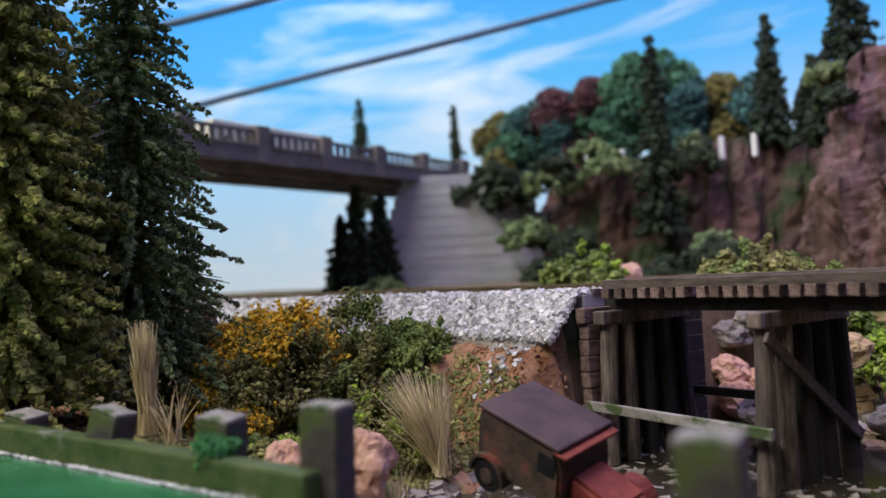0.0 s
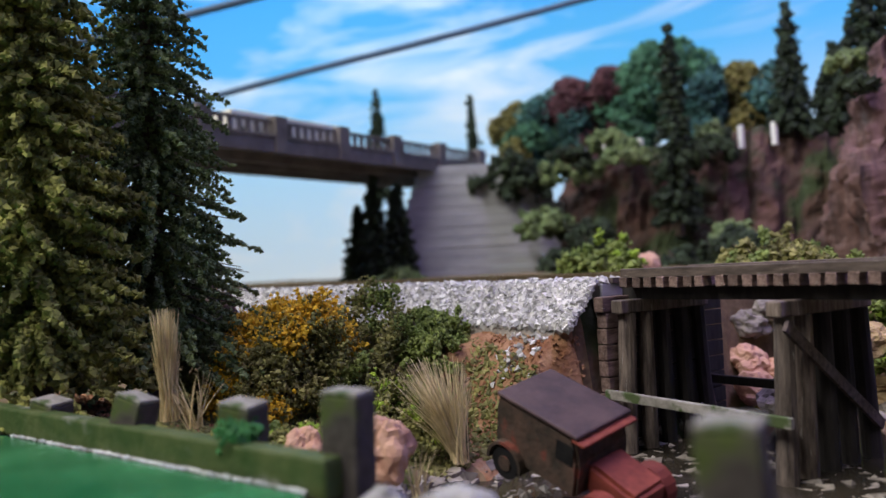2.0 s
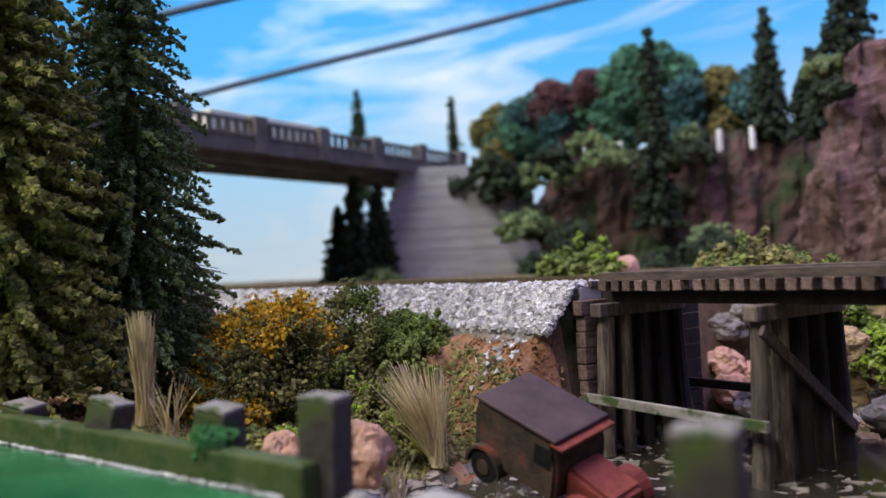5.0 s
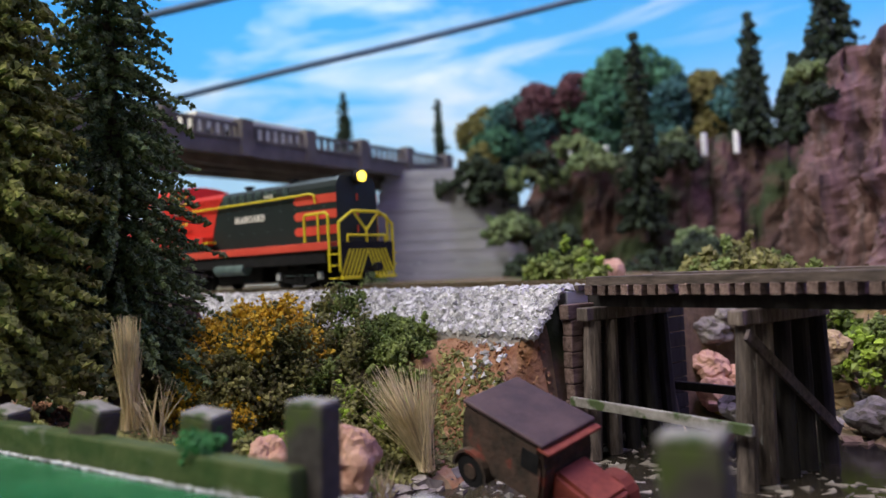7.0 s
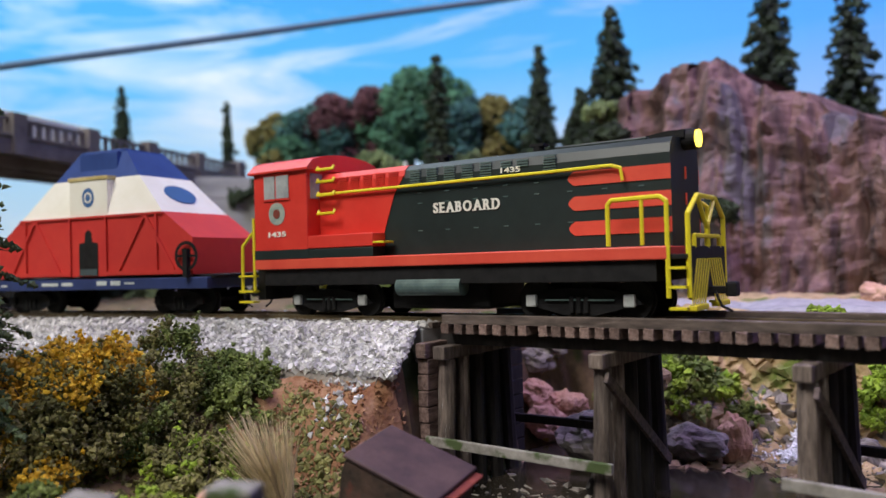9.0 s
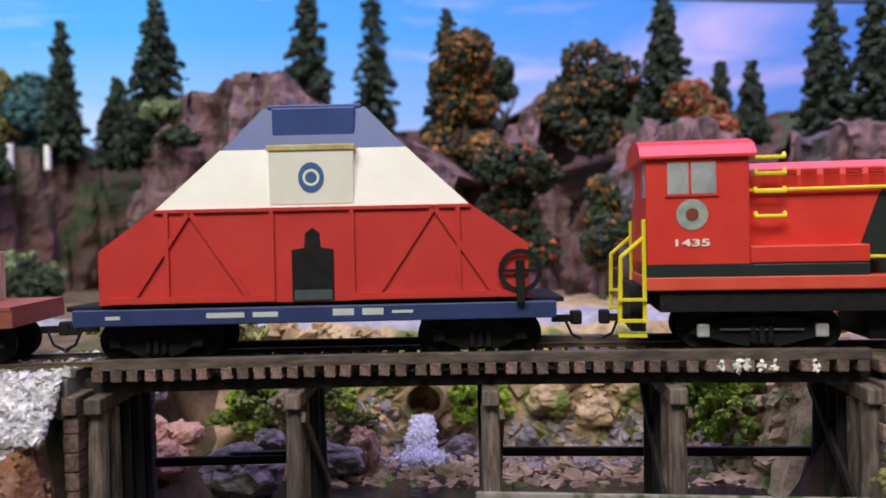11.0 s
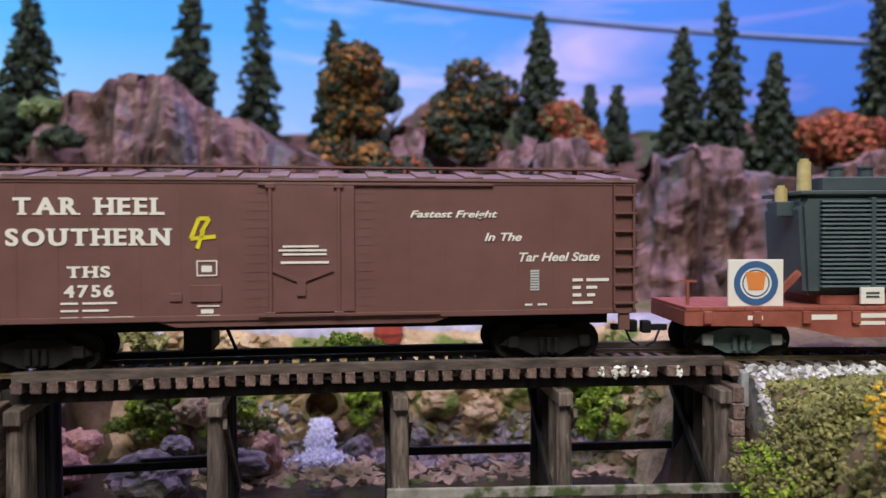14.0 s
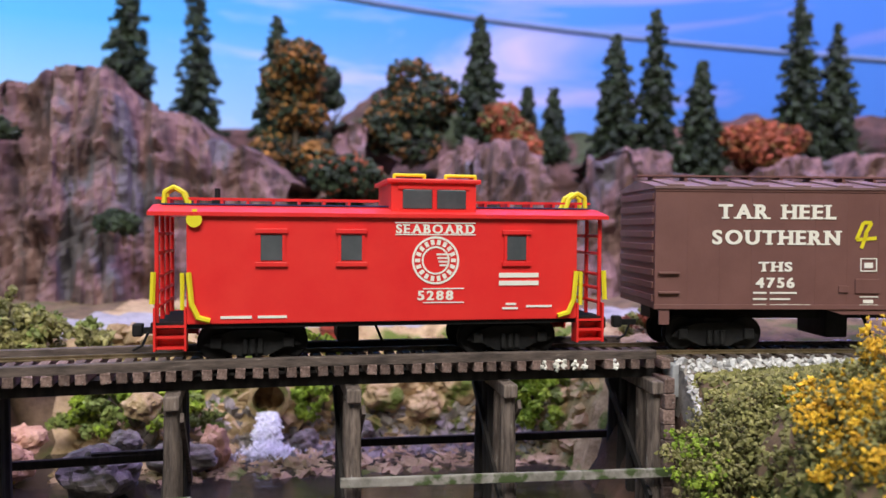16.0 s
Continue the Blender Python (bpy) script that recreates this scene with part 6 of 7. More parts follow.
# -- flat car with a transformer
def flat_car():
    t = thing("flat_car", "oxide-red flat car with stake pockets and side print", "freight car")
    L = 10.5

    def side(bm):
        prism(bm, [(0, 1.35), (L, 1.35), (L, 0.95), (7.6, 0.92), (6.2, 0.62), (4.3, 0.62), (2.9, 0.92), (0, 0.95)], -1.72, -1.58)
        prism(bm, [(0, 1.35), (L, 1.35), (L, 0.95), (7.6, 0.92), (6.2, 0.62), (4.3, 0.62), (2.9, 0.92), (0, 0.95)], 1.58, 1.72)
        box(bm, 0, 0.15, -1.58, 1.58, 0.95, 1.35)
        box(bm, L - 0.15, L, -1.58, 1.58, 0.95, 1.35)
    made(side, "side_sill", "flatbrown", t)
    for k in range(26):
        made(lambda bm: box(bm, 0.02 + k * 0.4025, 0.41 + k * 0.4025, -1.74, 1.74, 1.35, 1.45, 0.01), "deck_board", "flatbrown", t)
    for k in range(8):
        made(lambda bm: box(bm, 0.5 + k * 1.33, 0.72 + k * 1.33, -1.82, -1.7, 1.0, 1.34, 0.02), "stake_pocket", "flatbrown", t)
    for x in (1.75, L - 1.75):
        journal_truck(t, x, "truck_grey", "silver", wheelbase=1.9)
    coupler(t, 0.0, -1)
    coupler(t, L, 1)
    made(lambda bm: (bar(bm, (0.3, -1.0, 1.4), (0.3, -1.0, 2.1), 0.05, n=8), box(bm, 0.05, 0.55, -1.02, -0.98, 2.08, 2.14)), "brake_staff", "flatbrown", t)
    bars(t, 1.7, 1.1, [(0, 0, 0.4, 0.12), (1.5, 0, 0.9, 0.14), (2.9, 0.05, 0.9, 0.12), (2.9, -0.14, 0.8, 0.1), (4.4, 0.05, 0.6, 0.1), (4.4, -0.1, 0.6, 0.08), (5.7, 0, 0.7, 0.12), (7.4, 0, 0.6, 0.08)], "white_print", -1.722)

    x = thing("transformer", "dark grey power transformer with cooling fins and ochre bushings", "transformer")
    # its own origin is the flat car's, so both keep step
    a, b, cx = 3.55, 7.05, 5.3
    made(lambda bm: box(bm, 3.9, 6.7, -1.2, 1.2, 1.45, 1.72, 0.02), "skid", "flatbrown", x)

    def tank(bm):
        prism(bm, [(3.45, 1.72), (7.15, 1.72), (7.3, 4.2), (7.15, 4.5), (3.45, 4.5), (3.3, 4.2)], -1.25, 1.25)
        bmesh.ops.bevel(bm, geom=list(bm.edges), offset=0.12, segments=2, affect="EDGES")
    made(tank, "tank", "xf", x)
    for x0, x1 in ((3.85, 5.18), (5.3, 6.65)):
        for k in range(20):
            z = 1.95 + 0.122 * k
            made(lambda bm: box(bm, x0, x1, -1.42, -1.24, z, z + 0.055), "cooling_fin", "xf_fin", x)
    made(lambda bm: box(bm, 5.18, 5.3, -1.45, -1.24, 1.9, 4.4, 0.01), "rib", "xf", x)
    made(lambda bm: box(bm, 3.3, 7.3, -1.35, 1.35, 4.48, 4.6, 0.03), "lid", "xf", x)
    made(lambda bm: box(bm, 4.1, 6.35, -0.9, 0.9, 4.6, 5.0, 0.04), "conservator", "xf", x)
    for q in (4.75, 5.6):
        made(lambda bm: (bar(bm, (q, -0.3, 5.0), (q, -0.3, 5.26), 0.2, n=16), bar(bm, (q, -0.3, 5.26), (q, -0.3, 5.32), 0.24, n=16)), "cap_fitting", "xf", x)
    for q, z0, z1, r in ((3.75, 4.6, 5.45, 0.2), (6.75, 4.6, 5.45, 0.2), (3.1, 4.3, 4.7, 0.18), (7.4, 4.3, 4.7, 0.18)):
        made(lambda bm: (bar(bm, (q, -0.5, z0), (q, -0.5, z1), r, r * 0.9, n=16), bar(bm, (q, -0.5, z1), (q, -0.5, z1 + 0.08), r * 0.6, n=12)), "bushing", "bushing", x, "ochre porcelain bushing")
        if z0 < 4.5:
            made(lambda bm: box(bm, q - 0.25, q + 0.3, -0.8, -0.2, 3.9, 4.32, 0.03), "bushing_bracket", "xf", x)
    for p0, p1 in (((3.4, -1.0, 2.35), (2.55, -1.0, 1.5)), ((7.2, -1.0, 2.35), (8.6, -1.0, 1.5))):
        made(lambda bm: beam(bm, p0, p1, 0.2, 0.16), "tie_down", "flatbrown", x)
    made(lambda bm: box(bm, 4.85, 5.5, -1.52, -1.44, 1.5, 1.95, 0.01), "name_plate", "white_print", x, "small white plate")
    bars(x, 5.0, 1.68, [(0, 0, 0.35, 0.05), (0, 0.1, 0.35, 0.05)], "xf", -1.525)

    s = thing("sign_board", "square white sign board with a round blue emblem", "sign")
    made(lambda bm: box(bm, 1.25, 2.75, -1.5, -1.42, 1.45, 2.72, 0.01), "board", "white_print", s)
    made(lambda bm: annulus(bm, 2.0, -1.518, 2.08, 0.43, 0.6), "emblem_ring", "logo_blue", s, "blue ring emblem")
    made(lambda bm: prism(bm, [(1.72, 2.38), (2.28, 2.38), (2.2, 1.9), (1.8, 1.9)], -1.518, -1.5), "emblem_keystone", "logo_orange", s, "orange shield shape")
    made(lambda bm: annulus(bm, 2.0, -1.516, 2.08, 0.34, 0.37), "emblem_line", "logo_blue", s)

    c = thing("wooden_crate", "upright pale wooden crate on the flat car", "crate")
    made(lambda bm: box(bm, 7.9, 9.15, 0.4, 1.3, 1.45, 2.75, 0.02), "crate_box", "crate", c)
    for x0 in (7.9, 9.03):
        made(lambda bm: box(bm, x0, x0 + 0.12, 0.34, 0.4, 1.45, 2.75, 0.01), "batten", "crate", c)
    made(lambda bm: beam(bm, (7.98, 0.36, 1.55), (9.07, 0.36, 2.65), 0.05, 0.12), "diagonal_batten", "crate", c)
    return [t, x, s, c]


# -- box car
def box_car():
    t = thing("box_car", "brown fifty-foot box car with white lettering and sliding door", "freight car")
    L, Y, zb, ze = 17.5, 1.85, 1.32, 4.82
    made(lambda bm: box(bm, 0, L, -Y, Y, zb, ze, 0.02), "body", "boxbrown", t)

    def roof(bm):
        prism(bm, [(-Y - 0.06, ze - 0.02), (-Y - 0.06, ze + 0.05), (0, ze + 0.32), (Y + 0.06, ze + 0.05), (Y + 0.06, ze - 0.02)], -0.05, L + 0.05, "x")
    made(roof, "roof", "boxroof", t)
    for k in range(14):
        x = 0.6 + k * 1.25
        made(lambda bm: [beam(bm, (x, s * 0.2, ze + 0.33), (x, s * (Y + 0.02), ze + 0.08), 0.5, 0.06, 0.02) for s in (-1, 1)], "roof_rib", "boxroof", t)

    def walkway(bm):
        for y in (-0.2, 0.0, 0.2):
            box(bm, -0.1, L + 0.1, y - 0.085, y + 0.085, ze + 0.43, ze + 0.48)
        for k in range(17):
            box(bm, 0.4 + k, 0.5 + k, -0.25, 0.25, ze + 0.3, ze + 0.43)
        box(bm, L - 0.35, L - 0.1, -1.2, 1.2, ze + 0.34, ze + 0.4)
    made(walkway, "running_board", "boxbrown", t)
    made(lambda bm: box(bm, -0.02, L + 0.02, -Y - 0.03, -Y, zb - 0.02, zb + 0.12, 0.01), "side_sill", "boxbrown", t)
    made(lambda bm: box(bm, -0.02, L + 0.02, -Y - 0.025, -Y, ze - 0.1, ze, 0.01), "eave_angle", "boxbrown", t)
    made(lambda bm: prism(bm, [(5.0, 1.34), (12.6, 1.34), (12.0, 1.15), (5.6, 1.15)], -Y + 0.02, -Y + 0.1), "centre_sill", "boxbrown", t)
    # panel seams of small rivets
    def rivets(bm):
        for k in range(18):
            x = 0.95 + k * 0.95
            if 7.6 < x < 11.0:
                continue
            box(bm, x, x + 0.02, -Y - 0.008, -Y, zb + 0.15, ze - 0.12)
    made(rivets, "panel_seam", "boxbrown", t)
    d = made(lambda bm: box(bm, 7.85, 10.0, -Y - 0.07, -Y, zb + 0.16, ze - 0.14, 0.02), "door", "boxbrown", t)
    for k in range(14):
        z = zb + 0.3 + 0.22 * k
        made(lambda bm: box(bm, 7.3, 10.5, -Y - 0.008, -Y, z, z + 0.04), "door_corrugation", "boxbrown", d)
    for x in (7.9, 9.6):
        made(lambda bm: box(bm, x - 0.04, x + 0.04, -Y - 0.13, -Y - 0.06, zb + 0.1, ze - 0.1, 0.01), "lock_rod", "boxbrown", d)
        for z in (zb + 0.12, ze - 0.15):
            made(lambda bm: box(bm, x - 0.12, x + 0.12, -Y - 0.14, -Y - 0.05, z - 0.06, z + 0.06, 0.01), "rod_bracket", "boxbrown", d)

    def truss(bm):
        y = -Y - 0.1
        beam(bm, (7.95, y, 2.55), (8.65, y, 2.25), 0.05, 0.08)
        beam(bm, (8.65, y, 2.25), (9.45, y, 2.55), 0.05, 0.08)
        box(bm, 8.55, 8.77, y - 0.03, y + 0.03, 1.9, 2.3)
    made(truss, "door_gear", "boxbrown", d)
    made(lambda bm: box(bm, 7.6, 12.2, -Y - 0.1, -Y, zb + 0.05, zb + 0.13, 0.01), "lower_door_track", "boxbrown", t)
    made(lambda bm: box(bm, 7.6, 13.6, -Y - 0.08, -Y, ze - 0.14, ze - 0.07, 0.01), "upper_door_track", "boxbrown", t)
    # ladders and grab irons
    for k in range(7):
        z = 1.55 + k * 0.48
        made(lambda bm: box(bm, L - 0.62, L - 0.08, -Y - 0.12, -Y - 0.02, z, z + 0.06, 0.01), "ladder_rung", "boxbrown", t)
        made(lambda bm: box(bm, L + 0.03, L + 0.14, -Y + 0.15, -Y + 0.7, z, z + 0.06, 0.01), "end_ladder_rung", "boxbrown", t)
    made(lambda bm: [box(bm, x, x + 0.05, -Y - 0.1, -Y, 1.4, 4.75) for x in (L - 0.64, L - 0.1)], "ladder_stile", "boxbrown", t)
    for z in (1.75, 2.32):
        made(lambda bm: box(bm, 0.1, 0.72, -Y - 0.1, -Y - 0.01, z, z + 0.07, 0.02), "grab_iron", "boxbrown", t)
    for k in range(9):
        z = zb + 0.2 + k * 0.37
        for x in (-0.06, L):
            made(lambda bm: box(bm, x, x + 0.06, -Y + 0.1, Y - 0.1, z, z + 0.2, 0.025), "end_rib", "boxbrown", t)
    for x in (0.15, L - 0.45):
        made(lambda bm: box(bm, x, x + 0.3, -Y + 0.02, -Y + 0.1, 0.85, 1.32), "sill_step", "boxbrown", t)
    for x in (2.1, L - 2.2):
        journal_truck(t, x, "truck_black", "truck_black", wheelbase=2.0)
    coupler(t, 0.0, -1)
    coupler(t, L, 1)

    def under(bm):
        box(bm, 5.6, 6.3, -0.9, 0.9, 0.35, 1.3, 0.05)
        beam(bm, (6.6, -1.0, 1.3), (6.95, -1.0, 0.45), 0.08, 0.08)
        box(bm, 0.3, L - 0.3, -0.5, 0.5, 0.9, 1.3)
        box(bm, 10.2, 11.6, -1.3, 1.3, 1.0, 1.3)
    made(under, "brake_gear", "black", t)
    y = -Y - 0.015
    slab_text("lettering", "TAR HEEL", 0.42, "white_print", t, (3.6, y, 4.15), width=3.5)
    slab_text("lettering", "SOUTHERN", 0.42, "white_print", t, (3.6, y, 3.4), width=3.85)
    slab_text("lettering", "THS", 0.28, "white_print", t, (3.56, y, 2.55), width=1.0)
    slab_text("lettering", "4756", 0.3, "white_print", t, (3.56, y, 2.08), width=1.15)
    bars(t, 3.01, 1.98, [(-0.1, -0.22, 0.4, 0.05), (0.4, -0.22, 0.8, 0.05), (-0.1, -0.4, 0.4, 0.05), (0.4, -0.4, 0.6, 0.05), (-0.1, -0.58, 0.4, 0.05), (0.4, -0.58, 1.2, 0.05)], "white_print", y)
    text("lettering", "Fastest Freight", 0.24, "white_print", t, (12.57, y, 3.93), width=2.3, skew=0.3)
    text("lettering", "In The", 0.22, "white_print", t, (13.87, y, 3.36), width=1.0, skew=0.3)
    text("lettering", "Tar Heel State", 0.24, "white_print", t, (15.4, y, 2.83), width=2.2, skew=0.3)
    def bolt(bm):
        for a, b in (((6.75, 3.35), (6.95, 3.85)), ((6.95, 3.85), (7.2, 3.85)), ((7.2, 3.85), (7.0, 3.5)), ((6.75, 3.35), (7.35, 3.4)), ((7.05, 3.55), (6.9, 3.1))):
            beam(bm, (a[0] - 0.78, y, a[1]), (b[0] - 0.78, y, b[1]), 0.02, 0.1)
    made(bolt, "yellow_emblem", "yellow_paint", t, "yellow angular emblem")
    bars(t, 6.1, 2.42, [(0, 0, 0.5, 0.03), (0, 0.36, 0.5, 0.03), (0, 0, 0.03, 0.36), (0.47, 0, 0.03, 0.36), (0.12, 0.1, 0.25, 0.16), (0, -1.0, 0.55, 0.03), (0, -0.76, 0.55, 0.03), (0.1, -0.93, 0.3, 0.1)], "white_print", y)
    bars(t, 8.1, 2.85, [(0.1, 0.27, 0.9, 0.05), (0, 0.17, 1.2, 0.05), (0.1, 0.07, 1.1, 0.05), (0.05, -0.14, 1.2, 0.06)], "white_print", y - 0.075)
    bars(t, 15.75, 1.45, [(0, 0.72, 0.28, 0.08), (0.38, 0.72, 0.62, 0.08), (0, 0.52, 0.22, 0.08), (0.38, 0.52, 0.3, 0.08), (0, 0.32, 0.24, 0.08), (0.4, 0.32, 0.22, 0.08), (0, 0.12, 0.55, 0.07), (-1.3, 0.1, 0.2, 0.05), (-0.95, 0.1, 0.25, 0.05)], "white_print", y)
    bars(t, 14.6, 1.95, [(0, 0.07 * k, 0.24, 0.045) for k in range(8)], "grey_print", y)
    made(lambda bm: (box(bm, 5.95, 6.7, -Y - 0.05, -Y, 1.78, 2.2, 0.01), box(bm, 5.45, 5.75, -Y - 0.05, -Y, 1.8, 2.0, 0.01)), "route_board", "boxbrown", t)
    return t


# -- caboose
def caboose():
    t = thing("caboose", "bright red caboose with yellow grab rails and cupola", "freight car")
    x0, x1, Y, zb, ze = 0.95, 11.6, 1.72, 1.06, 3.92
    made(lambda bm: box(bm, x0, x1, -Y, Y, zb, ze, 0.03), "body", "cabred", t)
    made(lambda bm: box(bm, 0.05, 12.45, -Y + 0.1, Y - 0.1, zb - 0.12, zb + 0.04), "frame", "black", t)

    def roof(bm):
        prism(bm, [(-Y - 0.12, ze - 0.04), (-Y - 0.12, ze + 0.06), (-0.8, ze + 0.26), (0, ze + 0.3), (0.8, ze + 0.26), (Y + 0.12, ze + 0.06), (Y + 0.12, ze - 0.04)], 0.0, 12.5, "x")
    made(roof, "roof", "cabred", t)
    def walkboard(bm):
        for a, b in ((0.0, 6.1), (8.9, 12.5)):
            for y in (-0.35, 0.35):
                box(bm, a, b, y - 0.06, y + 0.06, ze + 0.42, ze + 0.48)
            for k in range(int((b - a) / 0.7)):
                box(bm, a + 0.3 + 0.7 * k, a + 0.38 + 0.7 * k, -0.4, 0.4, ze + 0.28, ze + 0.43)
    made(walkboard, "running_board", "cabred", t)
    made(lambda bm: box(bm, 0.2, 12.3, -0.9, 0.9, ze + 0.27, ze + 0.3), "roof_felt", "navy", t)
    cu = made(lambda bm: box(bm, 6.3, 8.7, -1.45, 1.45, ze + 0.05, ze + 0.95, 0.03), "cupola", "cabred", t)
    made(lambda bm: box(bm, 6.18, 8.82, -1.55, 1.55, ze + 0.92, ze + 1.04, 0.03), "cupola_roof", "cabred", cu)
    for a in (6.62, 7.58):
        w = made(lambda bm: box(bm, a, a + 0.82, -1.49, -1.42, ze + 0.22, ze + 0.74, 0.01), "cupola_window", "glass", cu)
    made(lambda bm: (box(bm, 6.5, 8.5, -1.5, -1.44, ze + 0.12, ze + 0.2), box(bm, 6.5, 8.5, -1.5, -1.44, ze + 0.76, ze + 0.83), box(bm, 7.46, 7.56, -1.5, -1.44, ze + 0.2, ze + 0.76)), "window_frame", "cabred", cu)
    made(lambda bm: [tube(bm, [(a, -1.3, ze + 1.04), (a, -1.3, ze + 1.14), (a + 0.85, -1.3, ze + 1.14), (a + 0.85, -1.3, ze + 1.04)], 0.05) for a in (6.4, 7.85)], "cupola_grab", "yellow_paint", cu)
    for cx in (3.1, 5.2, 9.8):
        w = made(lambda bm: box(bm, cx - 0.28, cx + 0.28, -Y - 0.03, -Y + 0.02, 2.72, 3.4, 0.01), "side_window", "glass", t)
        made(lambda bm: (box(bm, cx - 0.42, cx + 0.42, -Y - 0.09, -Y, 3.44, 3.56, 0.01), box(bm, cx - 0.42, cx + 0.42, -Y - 0.08, -Y, 2.56, 2.68, 0.01),
                         box(bm, cx - 0.36, cx - 0.28, -Y - 0.05, -Y, 2.68, 3.44), box(bm, cx + 0.28, cx + 0.36, -Y - 0.05, -Y, 2.68, 3.44)), "window_frame", "cabred", w)
    # platforms, steps, posts, ladders
    for s, xa in ((-1, 0.95), (1, 11.6)):
        xo = xa + s * 0.82
        for y in (-Y + 0.08, Y - 0.2):
            def steps(bm):
                for k in range(3):
                    box(bm, min(xa, xo) + 0.06, max(xa, xo) - 0.06, y - 0.06, y + 0.3, 0.42 + k * 0.28, 0.48 + k * 0.28)
                box(bm, min(xa, xo), min(xa, xo) + 0.06, y - 0.1, y + 0.3, 0.38, 1.5)
                box(bm, max(xa, xo) - 0.06, max(xa, xo), y - 0.1, y + 0.3, 0.38, 1.5)
                box(bm, min(xa, xo), max(xa, xo), y + 0.28, y + 0.32, 0.38, 1.1)
            made(steps, "step_well", "cabred", t)
        made(lambda bm: [bar(bm, (xo - s * 0.06, y, 1.0), (xo - s * 0.06, y, ze), 0.06, n=8) for y in (-1.5, -0.5, 0.5, 1.5)], "platform_post", "cabred", t)
        made(lambda bm: [bar(bm, (xo - s * 0.06, -1.5, z), (xo - s * 0.06, 1.5, z), 0.05, n=8) for z in (1.5, 1.9, 2.3, 2.9, 3.4)], "platform_rail", "cabred", t)
        def yellow(bm):
            tube(bm, [(xa - s * 0.06, -Y - 0.1, 2.42), (xa - s * 0.14, -Y - 0.12, 1.6), (xa - s * 0.3, -Y - 0.12, 1.25), (xa - s * 0.6, -Y - 0.1, 1.16)], 0.075)
            tube(bm, [(xa + s * 0.1, -Y - 0.02, 2.4), (xa + s * 0.1, -Y - 0.02, 1.45)], 0.06)
            tube(bm, [(xo, -Y + 0.05, 2.42), (xo + s * 0.03, -Y + 0.02, 1.6)], 0.075)
        made(yellow, "grab_rail", "yellow_paint", t)
        made(lambda bm: [tube(bm, [(xo - s * 0.1, y, ze + 0.3), (xo - s * 0.12, y, ze + 0.62), (xo - s * 0.35, y, ze + 0.75), (xo - s * 0.6, y, ze + 0.6), (xo - s * 0.72, y, ze + 0.28)], 0.07) for y in (-0.45, 0.0)], "ladder_top", "yellow_paint", t)
    made(lambda bm: (bar(bm, (1.6, 0, ze + 0.2), (1.6, 0, ze + 0.75), 0.08, n=10), bar(bm, (1.6, 0, ze + 0.3), (1.6, 0, ze + 0.42), 0.16, n=12)), "smoke_pipe", "black", t)
    made(lambda bm: (bar(bm, (1.15, -Y - 0.12, 3.78), (1.15, -Y + 0.02, 3.78), 0.2, n=16), box(bm, 1.1, 1.22, -Y - 0.1, -Y, 3.95, 4.05)), "marker_lamp", "yellow_paint", t)
    for x in (2.6, 9.8):
        journal_truck(t, x, "truck_black", "truck_black", wheelbase=1.9)
    coupler(t, 0.1, -1)
    coupler(t, 12.4, 1)
    made(lambda bm: (box(bm, 4.9, 5.5, -0.8, 0.8, 0.4, 1.0, 0.05), beam(bm, (5.9, -0.9, 1.0), (6.15, -0.9, 0.4), 0.07, 0.07)), "brake_gear", "black", t)
    y = -Y - 0.015
    slab_text("lettering", "SEABOARD", 0.25, "white_print", t, (7.5, y, 3.58), width=2.2)
    made(lambda bm: (box(bm, 6.38, 8.62, y - 0.01, y + 0.01, 3.73, 3.76), box(bm, 6.38, 8.62, y - 0.01, y + 0.01, 3.41, 3.44)), "lettering_rule", "white_print", t)
    def herald(bm):
        annulus(bm, 7.5, y - 0.012, 2.72, 0.6, 0.66)
        annulus(bm, 7.5, y - 0.012, 2.72, 0.34, 0.39)
        for k in range(18):
            a = 6.2832 * k / 18
            m = Matrix.Translation((7.5 + 0.5 * math.cos(a), y, 2.72 + 0.5 * math.sin(a))) @ Matrix.Rotation(-a, 4, "Y")
            box(bm, -0.07, 0.07, -0.012, 0.01, -0.05, 0.05, 0, m)
        for k in range(4):
            box(bm, 7.52 + 0.03 * k, 7.92 - 0.03 * k, y - 0.012, y + 0.01, 2.86 - 0.1 * k, 2.91 - 0.1 * k)
    made(herald, "herald", "white_print", t, "round white line emblem")
    slab_text("lettering", "5288", 0.26, "white_print", t, (7.5, y, 1.76), width=1.0)
    bars(t, 7.2, 1.62, [(-0.05, -0.07, 1.15, 0.03), (-0.05, 0.31, 1.15, 0.03)], "white_print", y)
    bars(t, 9.3, 2.02, [(0, 0.22, 1.15, 0.13), (0, 0, 1.15, 0.13), (0.2, -0.55, 0.3, 0.06), (0.1, -0.67, 0.45, 0.06), (0.8, -0.62, 0.75, 0.06)], "white_print", y)
    bars(t, 1.8, 1.2, [(0, 0, 0.8, 0.07), (0.95, 0, 0.75, 0.07)], "white_print", y)
    return t


loco, shield, flats, boxcar, crew = locomotive(), shield_car(), flat_car(), box_car(), caboose()


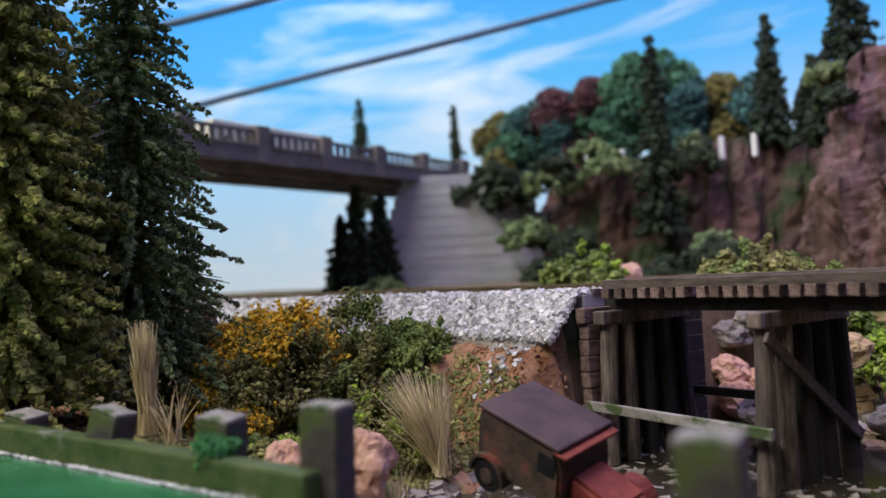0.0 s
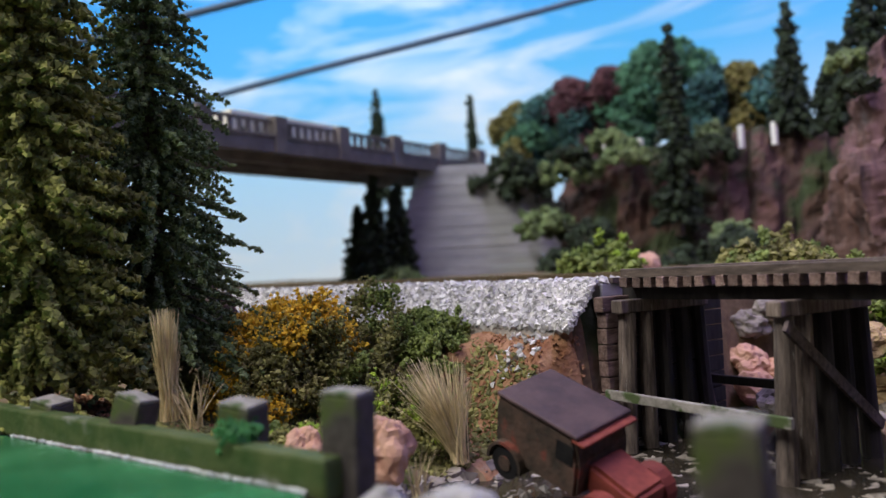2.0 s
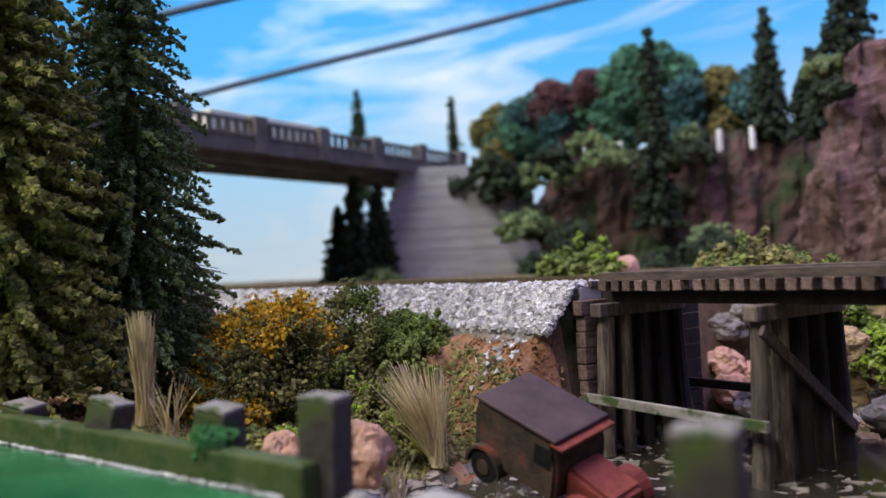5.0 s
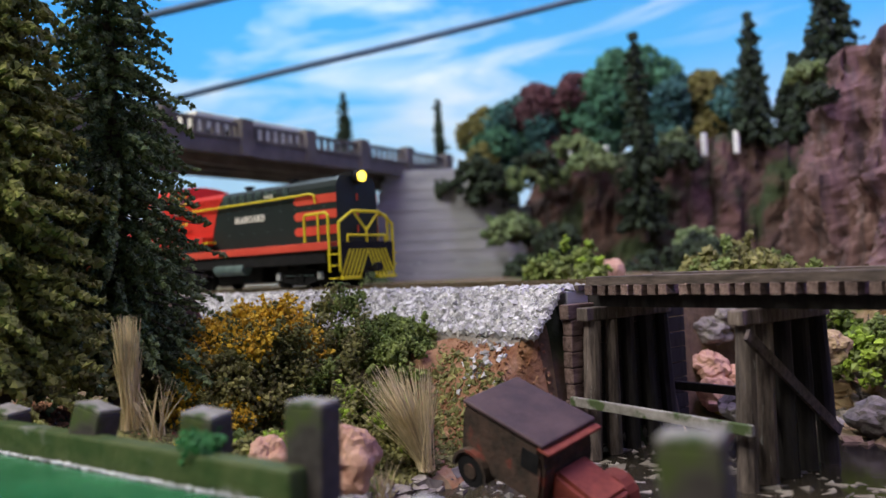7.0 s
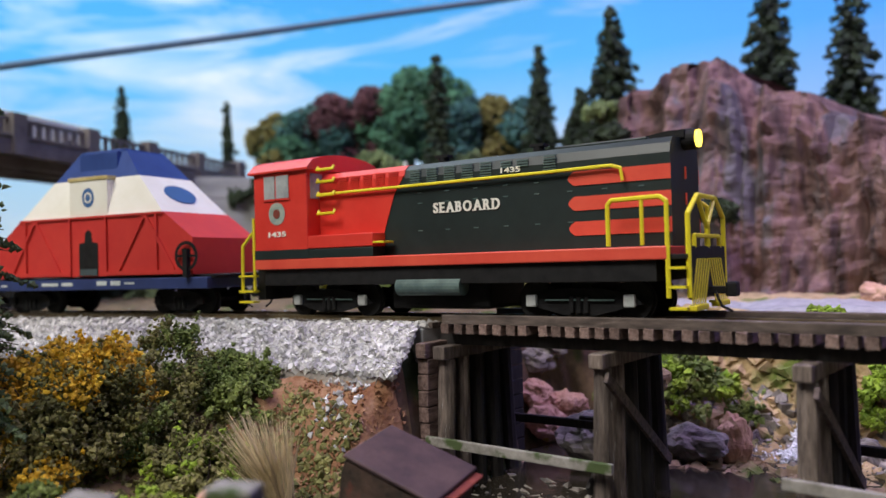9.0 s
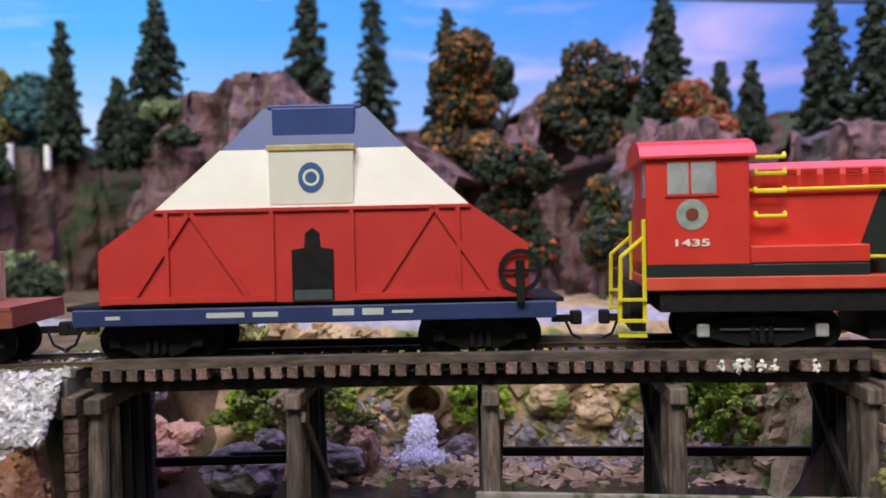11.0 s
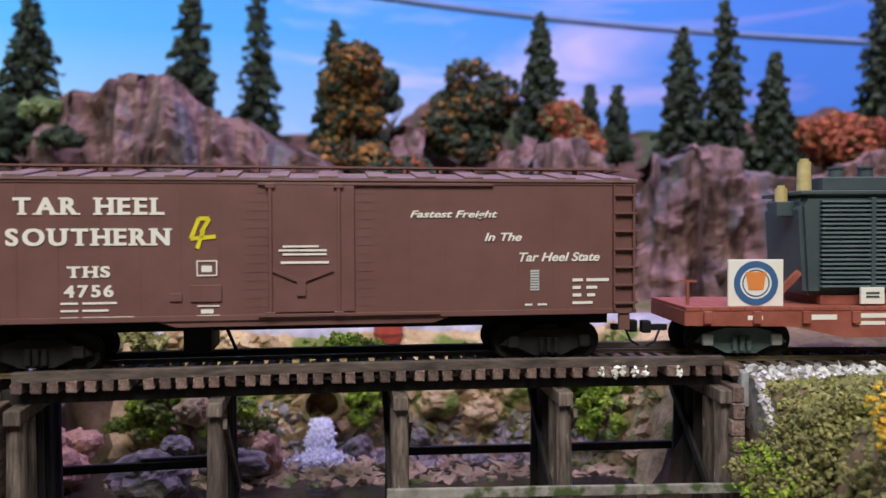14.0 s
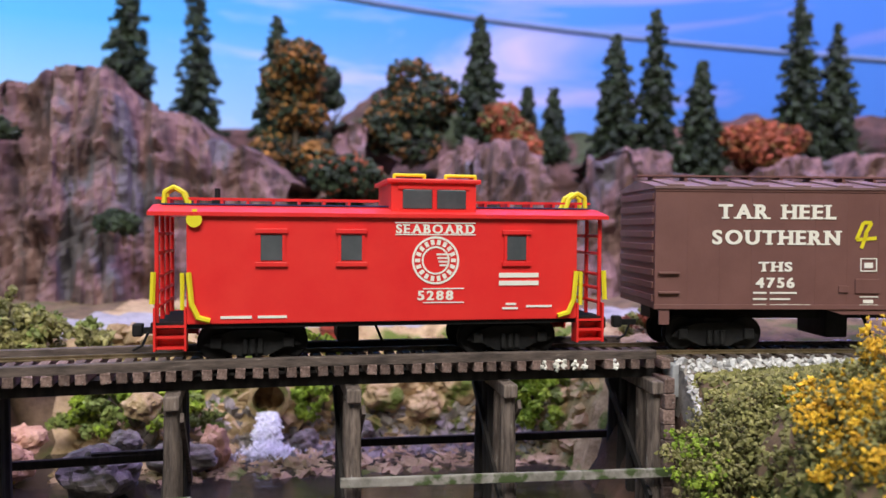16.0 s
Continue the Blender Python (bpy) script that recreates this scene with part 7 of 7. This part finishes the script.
def motions():
    """The train runs round the curve at an even 10 units a second; each offset is measured from the rear of the box car."""
    times = [k * 0.5 for k in range(32)] + [15.8, 15.9, 16.0]
    lag = {5.5: -0.5, 6.0: -0.6, 6.5: -0.5, 7.0: 0.05, 7.5: 0.7, 8.0: 0.7, 8.5: 0.72, 9.0: 0.73, 9.5: 0.62, 10.0: 0.21, 10.5: 0.1, 13.5: 0.15, 14.0: 0.15, 14.5: -0.1, 15.0: 0.22, 15.5: 0.25, 15.8: 0.1}  # it hesitates a little here and there
    for ob, s, half in [(loco, 44.95, 7.1), (shield, 31.0, 5.85), (boxcar, 0.0, 8.75), (crew, -14.2, 6.25)] + [(f, 19.05, 5.25) for f in flats]:
        walk(ob, [(t, on_curve(3.4 + 10.0 * (t - 14.5) - lag.get(t, 0) + s + half, 1.75, 0.12) @ pose(-half * U, 0, 0)) for t in times])


motions()
